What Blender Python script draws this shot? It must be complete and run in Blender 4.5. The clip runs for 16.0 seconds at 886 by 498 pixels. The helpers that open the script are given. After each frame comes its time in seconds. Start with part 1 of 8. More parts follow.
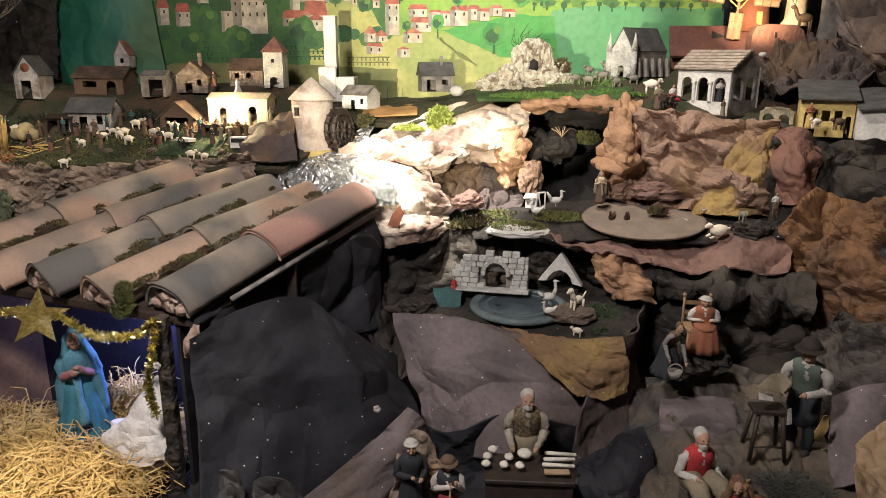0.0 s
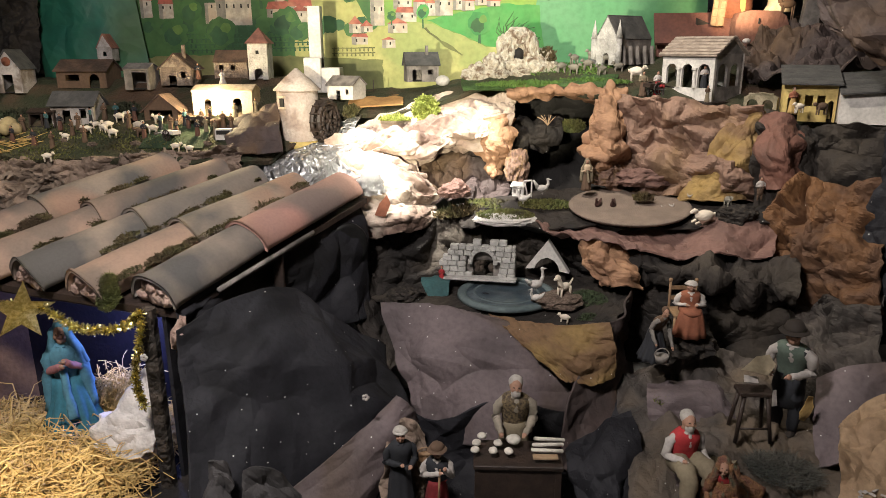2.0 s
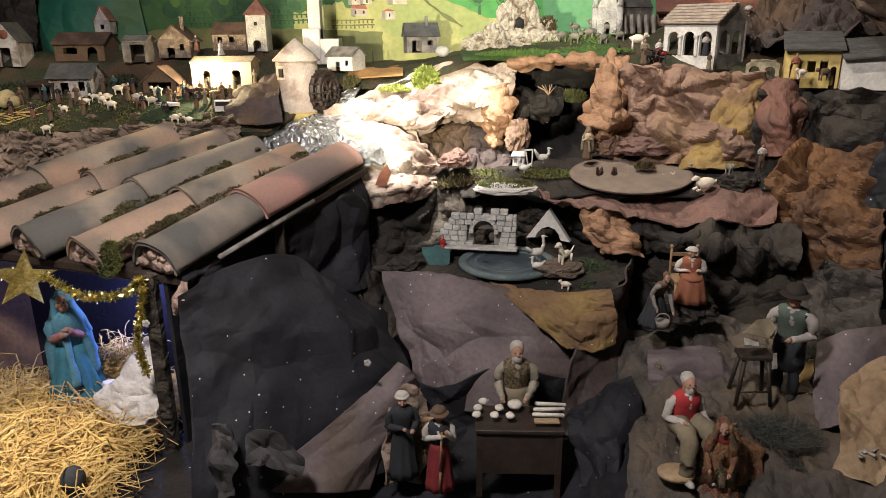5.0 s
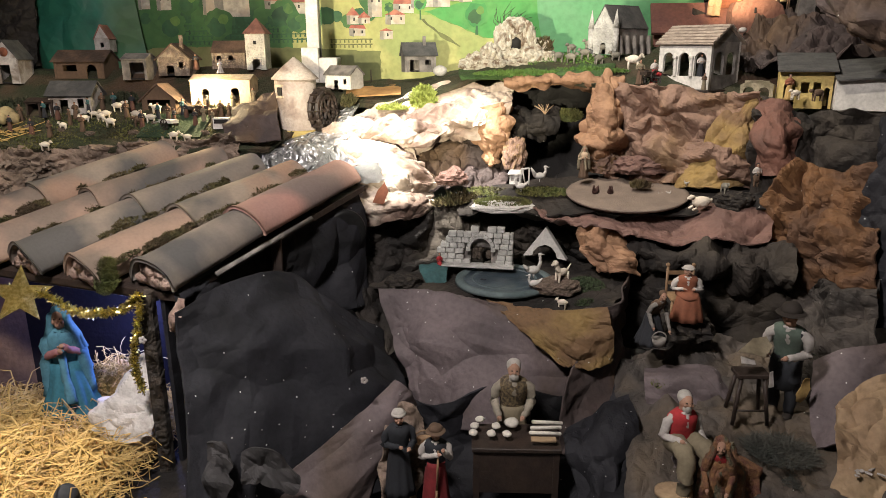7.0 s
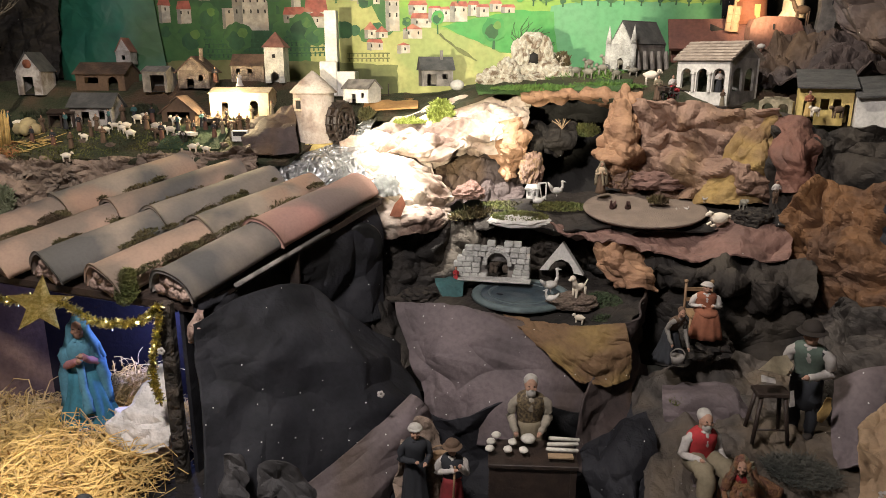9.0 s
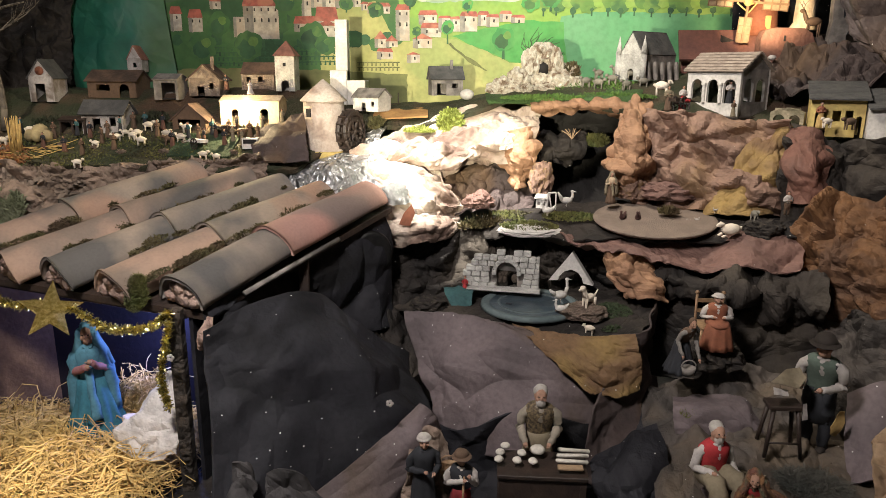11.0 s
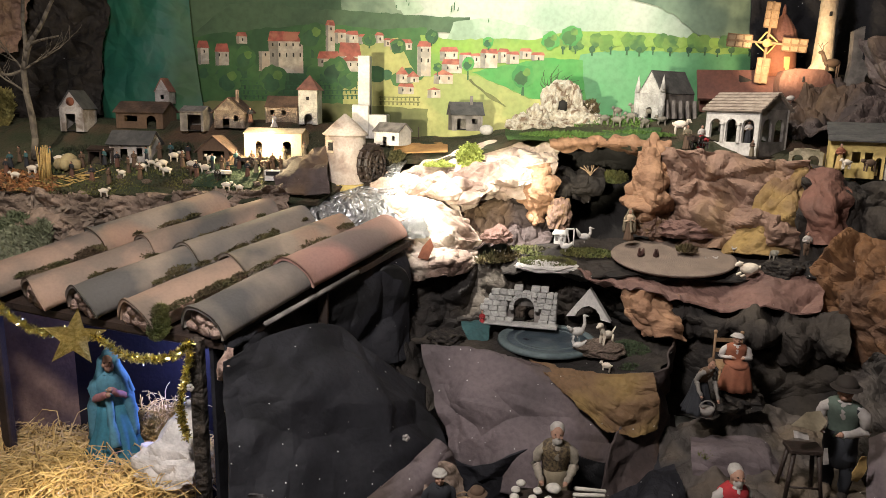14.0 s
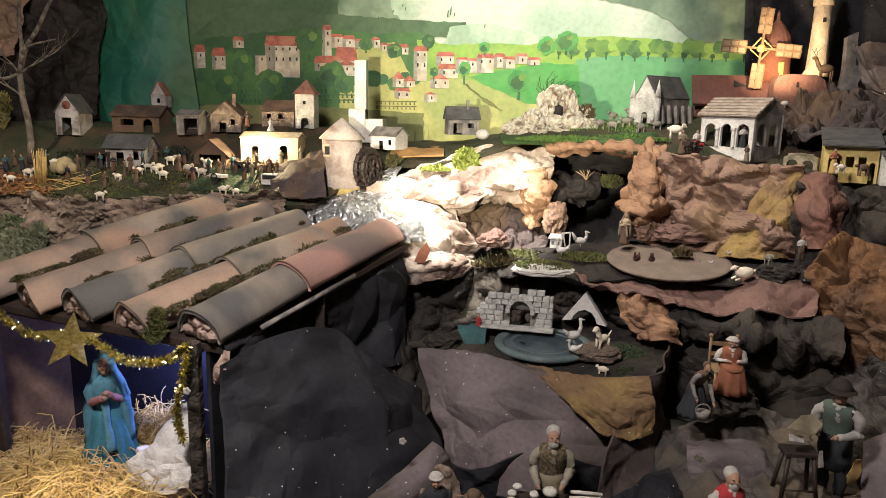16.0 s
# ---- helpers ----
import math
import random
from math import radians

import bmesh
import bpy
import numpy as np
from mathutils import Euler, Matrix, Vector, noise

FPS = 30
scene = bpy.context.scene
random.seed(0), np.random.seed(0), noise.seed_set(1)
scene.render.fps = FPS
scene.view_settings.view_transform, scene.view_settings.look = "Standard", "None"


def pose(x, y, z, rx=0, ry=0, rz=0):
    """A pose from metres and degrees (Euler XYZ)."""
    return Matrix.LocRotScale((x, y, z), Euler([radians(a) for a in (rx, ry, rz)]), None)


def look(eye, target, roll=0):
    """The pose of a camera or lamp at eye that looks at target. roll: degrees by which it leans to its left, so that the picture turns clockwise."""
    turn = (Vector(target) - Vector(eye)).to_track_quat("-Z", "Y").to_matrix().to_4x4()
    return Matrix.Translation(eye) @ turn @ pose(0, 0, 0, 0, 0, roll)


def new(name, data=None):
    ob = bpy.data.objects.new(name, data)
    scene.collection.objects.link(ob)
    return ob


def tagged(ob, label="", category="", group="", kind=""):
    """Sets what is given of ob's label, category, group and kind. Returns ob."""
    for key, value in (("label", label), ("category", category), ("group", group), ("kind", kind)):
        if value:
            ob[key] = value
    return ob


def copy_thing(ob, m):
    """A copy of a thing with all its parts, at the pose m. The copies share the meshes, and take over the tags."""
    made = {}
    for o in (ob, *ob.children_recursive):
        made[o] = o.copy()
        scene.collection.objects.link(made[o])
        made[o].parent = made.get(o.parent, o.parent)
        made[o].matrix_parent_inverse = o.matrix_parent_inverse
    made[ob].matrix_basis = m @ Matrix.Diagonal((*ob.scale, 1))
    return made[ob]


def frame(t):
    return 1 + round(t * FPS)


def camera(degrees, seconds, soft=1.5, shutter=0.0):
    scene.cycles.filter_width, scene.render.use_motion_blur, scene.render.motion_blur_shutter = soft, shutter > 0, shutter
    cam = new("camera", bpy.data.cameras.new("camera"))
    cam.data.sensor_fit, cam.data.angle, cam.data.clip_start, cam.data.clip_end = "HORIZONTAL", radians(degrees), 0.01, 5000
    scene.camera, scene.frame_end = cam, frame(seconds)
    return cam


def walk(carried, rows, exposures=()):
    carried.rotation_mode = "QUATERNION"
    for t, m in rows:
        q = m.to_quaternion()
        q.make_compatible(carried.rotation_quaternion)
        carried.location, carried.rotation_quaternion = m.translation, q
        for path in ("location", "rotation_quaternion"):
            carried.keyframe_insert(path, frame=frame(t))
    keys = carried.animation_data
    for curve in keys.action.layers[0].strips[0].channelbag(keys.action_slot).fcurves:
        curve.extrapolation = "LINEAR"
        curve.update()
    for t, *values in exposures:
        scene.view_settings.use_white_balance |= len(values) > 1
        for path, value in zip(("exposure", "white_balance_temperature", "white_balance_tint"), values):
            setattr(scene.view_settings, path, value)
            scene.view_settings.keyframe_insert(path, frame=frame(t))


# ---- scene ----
PATH = [
    (0, (0.0221, 0.0820, 1.5873), (-0.0848, 2.0056, 1.0505), 0.39),
    (0.5, (0.0266, 0.0763, 1.5840), (-0.0840, 2.0044, 1.0644), 0.12),
    (1, (0.0290, 0.0796, 1.5818), (-0.0638, 2.0036, 1.0436), 0.39),
    (1.5, (0.0230, 0.0768, 1.5750), (-0.0576, 2.0014, 1.0370), 0.34),
    (2, (0.0339, 0.0762, 1.5741), (-0.0464, 1.9961, 1.0193), -0.18),
    (2.5, (0.0269, 0.0690, 1.5667), (-0.0512, 1.9908, 1.0182), -0.42),
    (3, (0.0365, 0.0662, 1.5659), (-0.0583, 1.9850, 1.0096), -0.46),
    (3.5, (0.0326, 0.0677, 1.5576), (-0.0486, 1.9803, 0.9786), -0.28),
    (4, (0.0302, 0.0687, 1.5498), (-0.0517, 1.9744, 0.9485), -0.24),
    (4.2, (0.0318, 0.0659, 1.5396), (-0.0497, 1.9714, 0.9376), -0.46),
    (6.3, (0.0364, 0.0636, 1.5269), (-0.0477, 1.9742, 0.9416), -0.52),
    (6.5, (0.0364, 0.0636, 1.5269), (-0.0401, 1.9796, 0.9587), -0.52),
    (7, (0.0327, 0.0584, 1.5305), (-0.0401, 1.9793, 0.9785), -0.21),
    (7.5, (0.0307, 0.0535, 1.5378), (-0.0495, 1.9789, 1.0026), -0.02),
    (8, (0.0255, 0.0527, 1.5374), (-0.0537, 1.9824, 1.0179), -0.11),
    (8.5, (0.0180, 0.0528, 1.5334), (-0.0701, 1.9841, 1.0212), 0.09),
    (9, (0.0134, 0.0592, 1.5351), (-0.0906, 1.9881, 1.0171), 0.11),
    (9.2, (0.0125, 0.0605, 1.5355), (-0.0946, 1.9889, 1.0162), 0.12),
    (11.3, (-0.0011, 0.0628, 1.5310), (-0.1258, 1.9979, 1.0412), 0.60),
    (11.5, (-0.0011, 0.0628, 1.5310), (-0.1336, 1.9964, 1.0372), 0.60),
    (12, (0.0023, 0.0621, 1.5380), (-0.1374, 1.9973, 1.0529), 0.72),
    (12.5, (0.0042, 0.0597, 1.5387), (-0.1503, 1.9966, 1.0650), 0.52),
    (13, (0.0055, 0.0542, 1.5444), (-0.1578, 1.9976, 1.1013), 0.48),
    (13.5, (-0.0002, 0.0471, 1.5526), (-0.1646, 1.9974, 1.1412), 0.90),
    (14, (-0.0111, 0.0488, 1.5495), (-0.1752, 1.9995, 1.1398), 1.17),
    (14.5, (-0.0079, 0.0488, 1.5512), (-0.1750, 2.0008, 1.1489), 1.37),
    (15, (-0.0140, 0.0480, 1.5474), (-0.1765, 2.0017, 1.1513), 1.40),
    (15.5, (-0.0107, 0.0441, 1.5491), (-0.1660, 1.9987, 1.1549), 1.45),
    (16, (-0.0142, 0.0433, 1.5477), (-0.1657, 1.9977, 1.1512), 1.30),
]
cam = camera(64.6, 16.0, soft=0.55)
walk(cam, [(t, look(eye, target, roll)) for t, eye, target, roll in PATH], [(0.0, 0.0), (16.0, 0.0)])


# ---- world and lights ----
world = bpy.data.worlds.new("dim_room")
world.use_nodes = True
scene.world = world
world.node_tree.nodes["Background"].inputs[0].default_value = (0.9, 0.92, 1.0, 1)
world.node_tree.nodes["Background"].inputs[1].default_value = 0.1


def lamp(name, kind, eye, target, watts, colour, size=0.05, cone=40, blend=0.5):
    data = bpy.data.lights.new(name, kind)
    data.energy, data.color = watts, colour
    if kind == "AREA":
        data.shape, data.size = "DISK", size
    else:
        data.shadow_soft_size = size
    if kind == "SPOT":
        data.spot_size, data.spot_blend = radians(cone), blend
    ob = new(name, data)
    ob.matrix_world = look(eye, target)
    return ob


lamp("ceiling_lamp", "AREA", (-0.62, 0.55, 2.6), (-0.25, 2.2, 0.8), 58, (1.0, 0.92, 0.88), size=0.3)
lamp("cliff_spotlight", "SPOT", (0.0, 2.08, 2.6), (0.85, 2.55, 1.25), 115, (1.0, 0.9, 0.76), size=0.03, cone=62, blend=0.9)
lamp("rock_spotlight", "SPOT", (-0.5, 1.95, 2.5), (-0.147, 2.620, 1.219), 600, (1.0, 0.95, 0.86), size=0.03, cone=27, blend=0.6)
lamp("backdrop_spotlight", "SPOT", (0.15, 2.4, 2.75), (0.2, 3.45, 2.0), 110, (1.0, 0.97, 0.86), size=0.06, cone=68, blend=0.8)
lamp("village_spotlight", "SPOT", (-0.5, 0.2, 1.45), (-0.06, 3.45, 1.7), 440, (1.0, 0.9, 0.66), size=0.02, cone=30, blend=0.35)
lamp("house_lamp", "POINT", (-0.985, 2.795, 1.405), (0, 0, 0), 8.5, (1.0, 0.78, 0.44), size=0.02)
# Assumed lamp, added to brighten the left end of the village.
lamp("village_side_fill", "SPOT", (-2.0, 1.6, 2.5), (-1.95, 2.6, 1.25), 62, (1.0, 0.86, 0.66), size=0.03, cone=46, blend=0.9)
lamp("windmill_lamp", "SPOT", (0.95, 2.75, 1.72), (1.130, 3.120, 1.800), 21, (1.0, 0.74, 0.44), size=0.02, cone=74, blend=0.7)
lamp("stable_lamp", "POINT", (-0.93, 2.03, 0.74), (0, 0, 0), 5.5, (0.26, 0.34, 1.0), size=0.03)
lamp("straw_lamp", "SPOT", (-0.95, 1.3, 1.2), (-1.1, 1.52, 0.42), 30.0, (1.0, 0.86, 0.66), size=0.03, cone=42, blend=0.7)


# ---- materials ----
def mat(name, c1, c2=None, c3=None, scale=5.0, rough=0.8, metal=0.0, bump=0.3, bscale=40.0, speck=0.0, crease=0.0, island=0.0, spec=0.5, grain=0.28):
    m = bpy.data.materials.new(name)
    m.use_nodes = True
    nt = m.node_tree
    N, L = nt.nodes, nt.links
    bs = N["Principled BSDF"]
    bs.inputs["Roughness"].default_value, bs.inputs["Metallic"].default_value = rough, metal
    bs.inputs["Specular IOR Level"].default_value = spec
    c2 = c2 or tuple(v * 0.7 for v in c1)
    coord, info0, tc = N.new("ShaderNodeTexCoord"), N.new("ShaderNodeObjectInfo"), N.new("ShaderNodeVectorMath")
    tc.operation = "ADD"
    scaled = N.new("ShaderNodeMath")
    scaled.operation, scaled.inputs[1].default_value = "MULTIPLY", 40.0
    L.new(info0.outputs["Random"], scaled.inputs[0])
    L.new(coord.outputs["Object"], tc.inputs[0])
    L.new(scaled.outputs[0], tc.inputs[1])

    def tex(kind, s, detail=4.0, **kw):
        n = N.new(kind)
        n.inputs["Scale"].default_value = s
        if kind == "ShaderNodeTexNoise":
            n.inputs["Detail"].default_value = detail
        for k, v in kw.items():
            n.inputs[k].default_value = v
        L.new(tc.outputs["Vector"], n.inputs["Vector"])
        return n

    def ramp(src, lo, hi):
        n = N.new("ShaderNodeMapRange")
        n.inputs["From Min"].default_value, n.inputs["From Max"].default_value = lo, hi
        L.new(src, n.inputs["Value"])
        return n.outputs["Result"]

    def mix(fac, a, b):
        n = N.new("ShaderNodeMix")
        n.data_type = "RGBA"
        L.new(fac, n.inputs["Factor"])
        for sock, v in ((n.inputs[6], a), (n.inputs[7], b)):
            if isinstance(v, tuple):
                sock.default_value = (*v, 1)
            else:
                L.new(v, sock)
        return n.outputs[2]

    col = mix(ramp(tex("ShaderNodeTexNoise", scale).outputs[0], 0.38, 0.62), c1, c2)
    if c3:
        col = mix(ramp(tex("ShaderNodeTexNoise", scale * 0.47, 3.0, Distortion=0.6).outputs[0], 0.52, 0.64), col, c3)
    fine = tex("ShaderNodeTexNoise", bscale * 1.7, 5.0)
    dark = N.new("ShaderNodeMix")
    dark.data_type, dark.blend_type = "RGBA", "MULTIPLY"
    dark.inputs["Factor"].default_value = grain
    L.new(col, dark.inputs[6])
    grey = N.new("ShaderNodeCombineColor")
    r = ramp(fine.outputs[0], 0.2, 0.6)
    for i in range(3):
        L.new(r, grey.inputs[i])
    L.new(grey.outputs[0], dark.inputs[7])
    col = dark.outputs[2]
    if island:
        info = N.new("ShaderNodeNewGeometry")
        val = N.new("ShaderNodeHueSaturation")
        L.new(ramp(info.outputs["Random Per Island"], 0.0, 1.0), val.inputs["Fac"])
        val.inputs["Value"].default_value = 1 + island
        L.new(col, val.inputs["Color"])
        col = val.outputs[0]
    if speck:
        v = tex("ShaderNodeTexVoronoi", 34.0)
        sep = N.new("ShaderNodeSeparateColor")
        L.new(v.outputs["Color"], sep.inputs[0])
        near = N.new("ShaderNodeMath")
        near.operation, near.inputs[1].default_value = "LESS_THAN", 0.06
        L.new(v.outputs["Distance"], near.inputs[0])
        few = N.new("ShaderNodeMath")
        few.operation, few.inputs[1].default_value = "GREATER_THAN", 1 - speck
        L.new(sep.outputs[0], few.inputs[0])
        both = N.new("ShaderNodeMath")
        both.operation = "MULTIPLY"
        L.new(near.outputs[0], both.inputs[0])
        L.new(few.outputs[0], both.inputs[1])
        col = mix(both.outputs[0], col, (0.75, 0.75, 0.72))
    L.new(col, bs.inputs["Base Color"])
    b = N.new("ShaderNodeBump")
    b.inputs["Strength"].default_value, b.inputs["Distance"].default_value = bump, 0.01
    L.new(fine.outputs[0], b.inputs["Height"])
    if crease:
        b2 = N.new("ShaderNodeBump")
        b2.inputs["Strength"].default_value, b2.inputs["Distance"].default_value = min(1.0, 1.7 * crease), 0.022
        bent = N.new("ShaderNodeVectorMath")
        bent.operation, bent.inputs[1].default_value = "MULTIPLY_ADD", (0.12, 0.12, 0.12)
        L.new(tex("ShaderNodeTexNoise", 7.0, 3.0).outputs["Color"], bent.inputs[0])
        L.new(tc.outputs["Vector"], bent.inputs[2])
        v = tex("ShaderNodeTexVoronoi", 11.0)
        L.new(bent.outputs[0], v.inputs["Vector"])
        v.feature = "DISTANCE_TO_EDGE"
        L.new(ramp(v.outputs["Distance"], 0.0, 0.25), b2.inputs["Height"])
        L.new(b.outputs[0], b2.inputs["Normal"])
        b3 = N.new("ShaderNodeBump")
        b3.inputs["Strength"].default_value, b3.inputs["Distance"].default_value = min(1.0, 2.0 * crease), 0.009
        v = tex("ShaderNodeTexVoronoi", 31.0)
        L.new(bent.outputs[0], v.inputs["Vector"])
        v.feature = "DISTANCE_TO_EDGE"
        L.new(ramp(v.outputs["Distance"], 0.0, 0.3), b3.inputs["Height"])
        L.new(b2.outputs[0], b3.inputs["Normal"])
        b = b3
    L.new(b.outputs[0], bs.inputs["Normal"])
    return m


def paint(name, c, rough=0.85, var=0.75):
    return mat(name, c, tuple(v * var for v in c), scale=14, rough=rough, bump=0.1, bscale=60)


BROWN = mat("brown_packing_paper", (0.28, 0.175, 0.125), (0.165, 0.102, 0.077), (0.24, 0.15, 0.075), scale=5, speck=0.12, crease=0.10)
PINK = mat("reddish_brown_paper", (0.19, 0.105, 0.085), (0.13, 0.075, 0.062), scale=6, speck=0.1, crease=0.07)
RUST = mat("red_brown_paper", (0.19, 0.085, 0.06), (0.12, 0.06, 0.045), scale=6, speck=0.1, crease=0.09)
OCHRE = mat("ochre_paper", (0.30, 0.20, 0.065), (0.22, 0.14, 0.055), (0.17, 0.10, 0.05), scale=5, speck=0.3, crease=0.10)
ORANGE = mat("orange_brown_paper", (0.17, 0.08, 0.03), (0.085, 0.042, 0.022), scale=7, speck=0.1, crease=0.09)
TAN = mat("tan_paper", (0.42, 0.30, 0.18), (0.30, 0.20, 0.12), scale=6, crease=0.07)
LILAC = mat("grey_lilac_paper", (0.165, 0.13, 0.135), (0.10, 0.08, 0.084), (0.095, 0.068, 0.056), scale=4, speck=0.75, crease=0.02)
# Sprayed paper; also stands in for shade behind the table and at the edge.
BLACK = mat("black_spray_and_shade", (0.014, 0.014, 0.018), (0.026, 0.026, 0.031), (0.007, 0.007, 0.008), scale=5, speck=0.8, crease=0.04, rough=0.75, spec=0.25)
DARK = mat("dark_earth_paper", (0.036, 0.03, 0.026), (0.018, 0.016, 0.015), (0.06, 0.05, 0.04), scale=6, speck=0.15, crease=0.09, spec=0.25)
DUST = mat("dusty_grey_brown_paper", (0.095, 0.08, 0.07), (0.05, 0.044, 0.04), (0.12, 0.092, 0.066), scale=6, speck=0.2, crease=0.08, spec=0.3)
# Dark brown paper; also carries the shade of the recess and rock side.
DEEPBROWN = mat("deep_and_shaded_brown", (0.085, 0.06, 0.055), (0.05, 0.038, 0.036), (0.12, 0.075, 0.045), scale=6, speck=0.15, crease=0.04)
SANDROCK = mat("light_tan_paper", (0.38, 0.22, 0.125), (0.24, 0.13, 0.075), scale=7, speck=0.1, crease=0.09)
GREYFOLD = mat("grey_paper_fold", (0.06, 0.056, 0.057), (0.03, 0.029, 0.03), scale=8, crease=0.03)
CORK = mat("brown_cork_bark", (0.30, 0.22, 0.17), (0.15, 0.11, 0.085), scale=9, bump=0.8, bscale=35, crease=0.15)
CHIPS = mat("broken_bark", (0.24, 0.185, 0.145), (0.13, 0.10, 0.08), (0.07, 0.055, 0.045), scale=12, island=0.5, bump=0.6, bscale=50)
PALE_ROCK = mat("pale_stone_paper", (0.55, 0.46, 0.38), (0.33, 0.24, 0.19), (0.14, 0.09, 0.07), scale=8, crease=0.12)
EARTH = mat("mossy_village_earth", (0.045, 0.04, 0.02), (0.025, 0.033, 0.013), (0.085, 0.05, 0.03), scale=9, bump=0.9, bscale=55)
MOSS = mat("green_moss", (0.07, 0.085, 0.022), (0.11, 0.105, 0.03), (0.04, 0.035, 0.015), scale=16, island=0.5, bump=0.1)
MOSS_DRY = mat("dry_moss", (0.06, 0.055, 0.018), (0.085, 0.062, 0.026), (0.055, 0.035, 0.018), scale=16, island=0.5, bump=0.1)
GRASS_MAT = mat("bright_grass", (0.06, 0.13, 0.025), (0.09, 0.16, 0.03), scale=20, island=0.4, bump=0.1)
GREEN_FLOCK = mat("dark_green_flock", (0.03, 0.06, 0.025), (0.02, 0.04, 0.018), scale=15, bump=0.8, bscale=90)
FOIL = mat("crumpled_aluminium_foil", (0.8, 0.8, 0.8), (0.68, 0.68, 0.7), scale=12, rough=0.38, metal=0.75, bump=0.4, crease=1.0)
TERRA = mat("terracotta_tile", (0.40, 0.265, 0.19), (0.21, 0.16, 0.125), (0.09, 0.083, 0.076), scale=5, rough=0.8, bump=0.16, bscale=70, grain=0.14)
TERRA2 = mat("rosy_terracotta_tile", (0.40, 0.215, 0.175), (0.30, 0.18, 0.15), (0.18, 0.135, 0.12), scale=4, rough=0.8, bump=0.16, bscale=70, grain=0.14)
TERRA3 = mat("weathered_grey_tile", (0.32, 0.255, 0.195), (0.105, 0.098, 0.09), (0.34, 0.215, 0.15), scale=5, rough=0.8, bump=0.16, bscale=70, grain=0.14)
SOOT = mat("soot_grey_tile", (0.125, 0.115, 0.105), (0.25, 0.205, 0.165), (0.085, 0.081, 0.077), scale=4, rough=0.78, bump=0.16, bscale=70, grain=0.14)
MORTAR = mat("pinkish_mortar", (0.48, 0.34, 0.28), (0.26, 0.17, 0.14), scale=20, bump=0.8, bscale=60, crease=0.18)
STRAW = mat("dry_straw", (0.52, 0.36, 0.13), (0.38, 0.25, 0.085), scale=10, island=0.45, rough=0.6, bump=0.1)
GOLD = mat("gold_glitter", (0.75, 0.6, 0.22), (0.5, 0.38, 0.1), scale=120, rough=0.38, metal=0.85, bump=1.0, bscale=260)
TINSEL = mat("gold_tinsel", (0.85, 0.74, 0.36), (0.55, 0.5, 0.2), scale=60, rough=0.25, metal=1.0, island=0.5, bump=0.1)
WHITE = paint("white_plaster", (0.66, 0.63, 0.59))
BARK = mat("dark_bark", (0.05, 0.038, 0.028), (0.025, 0.02, 0.016), (0.08, 0.06, 0.045), scale=20, bump=1.0, bscale=50, crease=0.24)
CREAM = mat("cream_plaster", (0.62, 0.52, 0.38), (0.50, 0.38, 0.26), scale=18, bump=0.3)
DIRTYWHITE = mat("dirty_whitewash", (0.50, 0.46, 0.43), (0.32, 0.29, 0.265), (0.22, 0.18, 0.15), scale=26, bump=0.35, bscale=90)
ROUGHSTONE = mat("brown_rubble_wall", (0.24, 0.18, 0.135), (0.12, 0.09, 0.07), (0.32, 0.26, 0.20), scale=40, bump=0.7, bscale=90)
STONE = mat("pale_carved_stone", (0.55, 0.54, 0.51), (0.36, 0.35, 0.33), scale=22, bump=0.7, bscale=80)
MOSSSTONE = mat("mossy_buff_stone", (0.34, 0.29, 0.20), (0.17, 0.15, 0.095), (0.09, 0.095, 0.05), scale=24, bump=0.6, bscale=80)
# Grey set darker to put the left village's shade into the plaster.
GREYW = mat("grey_plaster", (0.25, 0.225, 0.205), (0.12, 0.108, 0.10), scale=22, bump=0.3)
MILLWALL = mat("flaking_pinkish_plaster", (0.54, 0.46, 0.40), (0.42, 0.34, 0.29), (0.27, 0.20, 0.165), scale=13, bump=0.4, bscale=60)
YELLOW = mat("yellow_plaster", (0.60, 0.46, 0.16), (0.45, 0.33, 0.12), scale=16, bump=0.3)
REDROOF = mat("red_clay_roof", (0.30, 0.135, 0.10), (0.19, 0.09, 0.07), scale=25, bump=0.4)
PALEROOF = mat("pale_clay_roof", (0.46, 0.32, 0.24), (0.34, 0.23, 0.17), scale=25, bump=0.4)
TEMPLEROOF = mat("grey_buff_clay_roof", (0.40, 0.33, 0.27), (0.26, 0.21, 0.175), scale=30, bump=0.4)
GREYROOF = mat("grey_slate_roof", (0.09, 0.088, 0.085), (0.055, 0.055, 0.055), scale=22, bump=0.5)
BROWNROOF = mat("brown_wood_roof", (0.13, 0.08, 0.055), (0.065, 0.042, 0.032), scale=20, bump=0.5)
BRICKRED = mat("dull_red_roofing", (0.17, 0.07, 0.05), (0.12, 0.05, 0.04), scale=12, bump=0.4)
WOOD = mat("dark_wood", (0.04, 0.025, 0.018), (0.022, 0.014, 0.011), scale=18, rough=0.6, bump=0.4)
WOODP = mat("light_wood", (0.30, 0.19, 0.10), (0.20, 0.12, 0.065), scale=18, rough=0.65, bump=0.4)
# Near-black that puts unlit depth into openings, hollows and floors.
HOLE = paint("opening_darkness", (0.015, 0.013, 0.012))
IRON = mat("black_iron", (0.03, 0.03, 0.03), scale=20, rough=0.5, metal=0.6)
SKIN = paint("painted_clay", (0.42, 0.24, 0.165))
WOOL = mat("cream_wool", (0.74, 0.67, 0.56), (0.60, 0.52, 0.42), scale=30, bump=0.35, bscale=70, grain=0.1)
GREYWOOL = mat("grey_wool", (0.24, 0.22, 0.18), (0.15, 0.14, 0.115), scale=30, bump=0.4, bscale=70, grain=0.15)
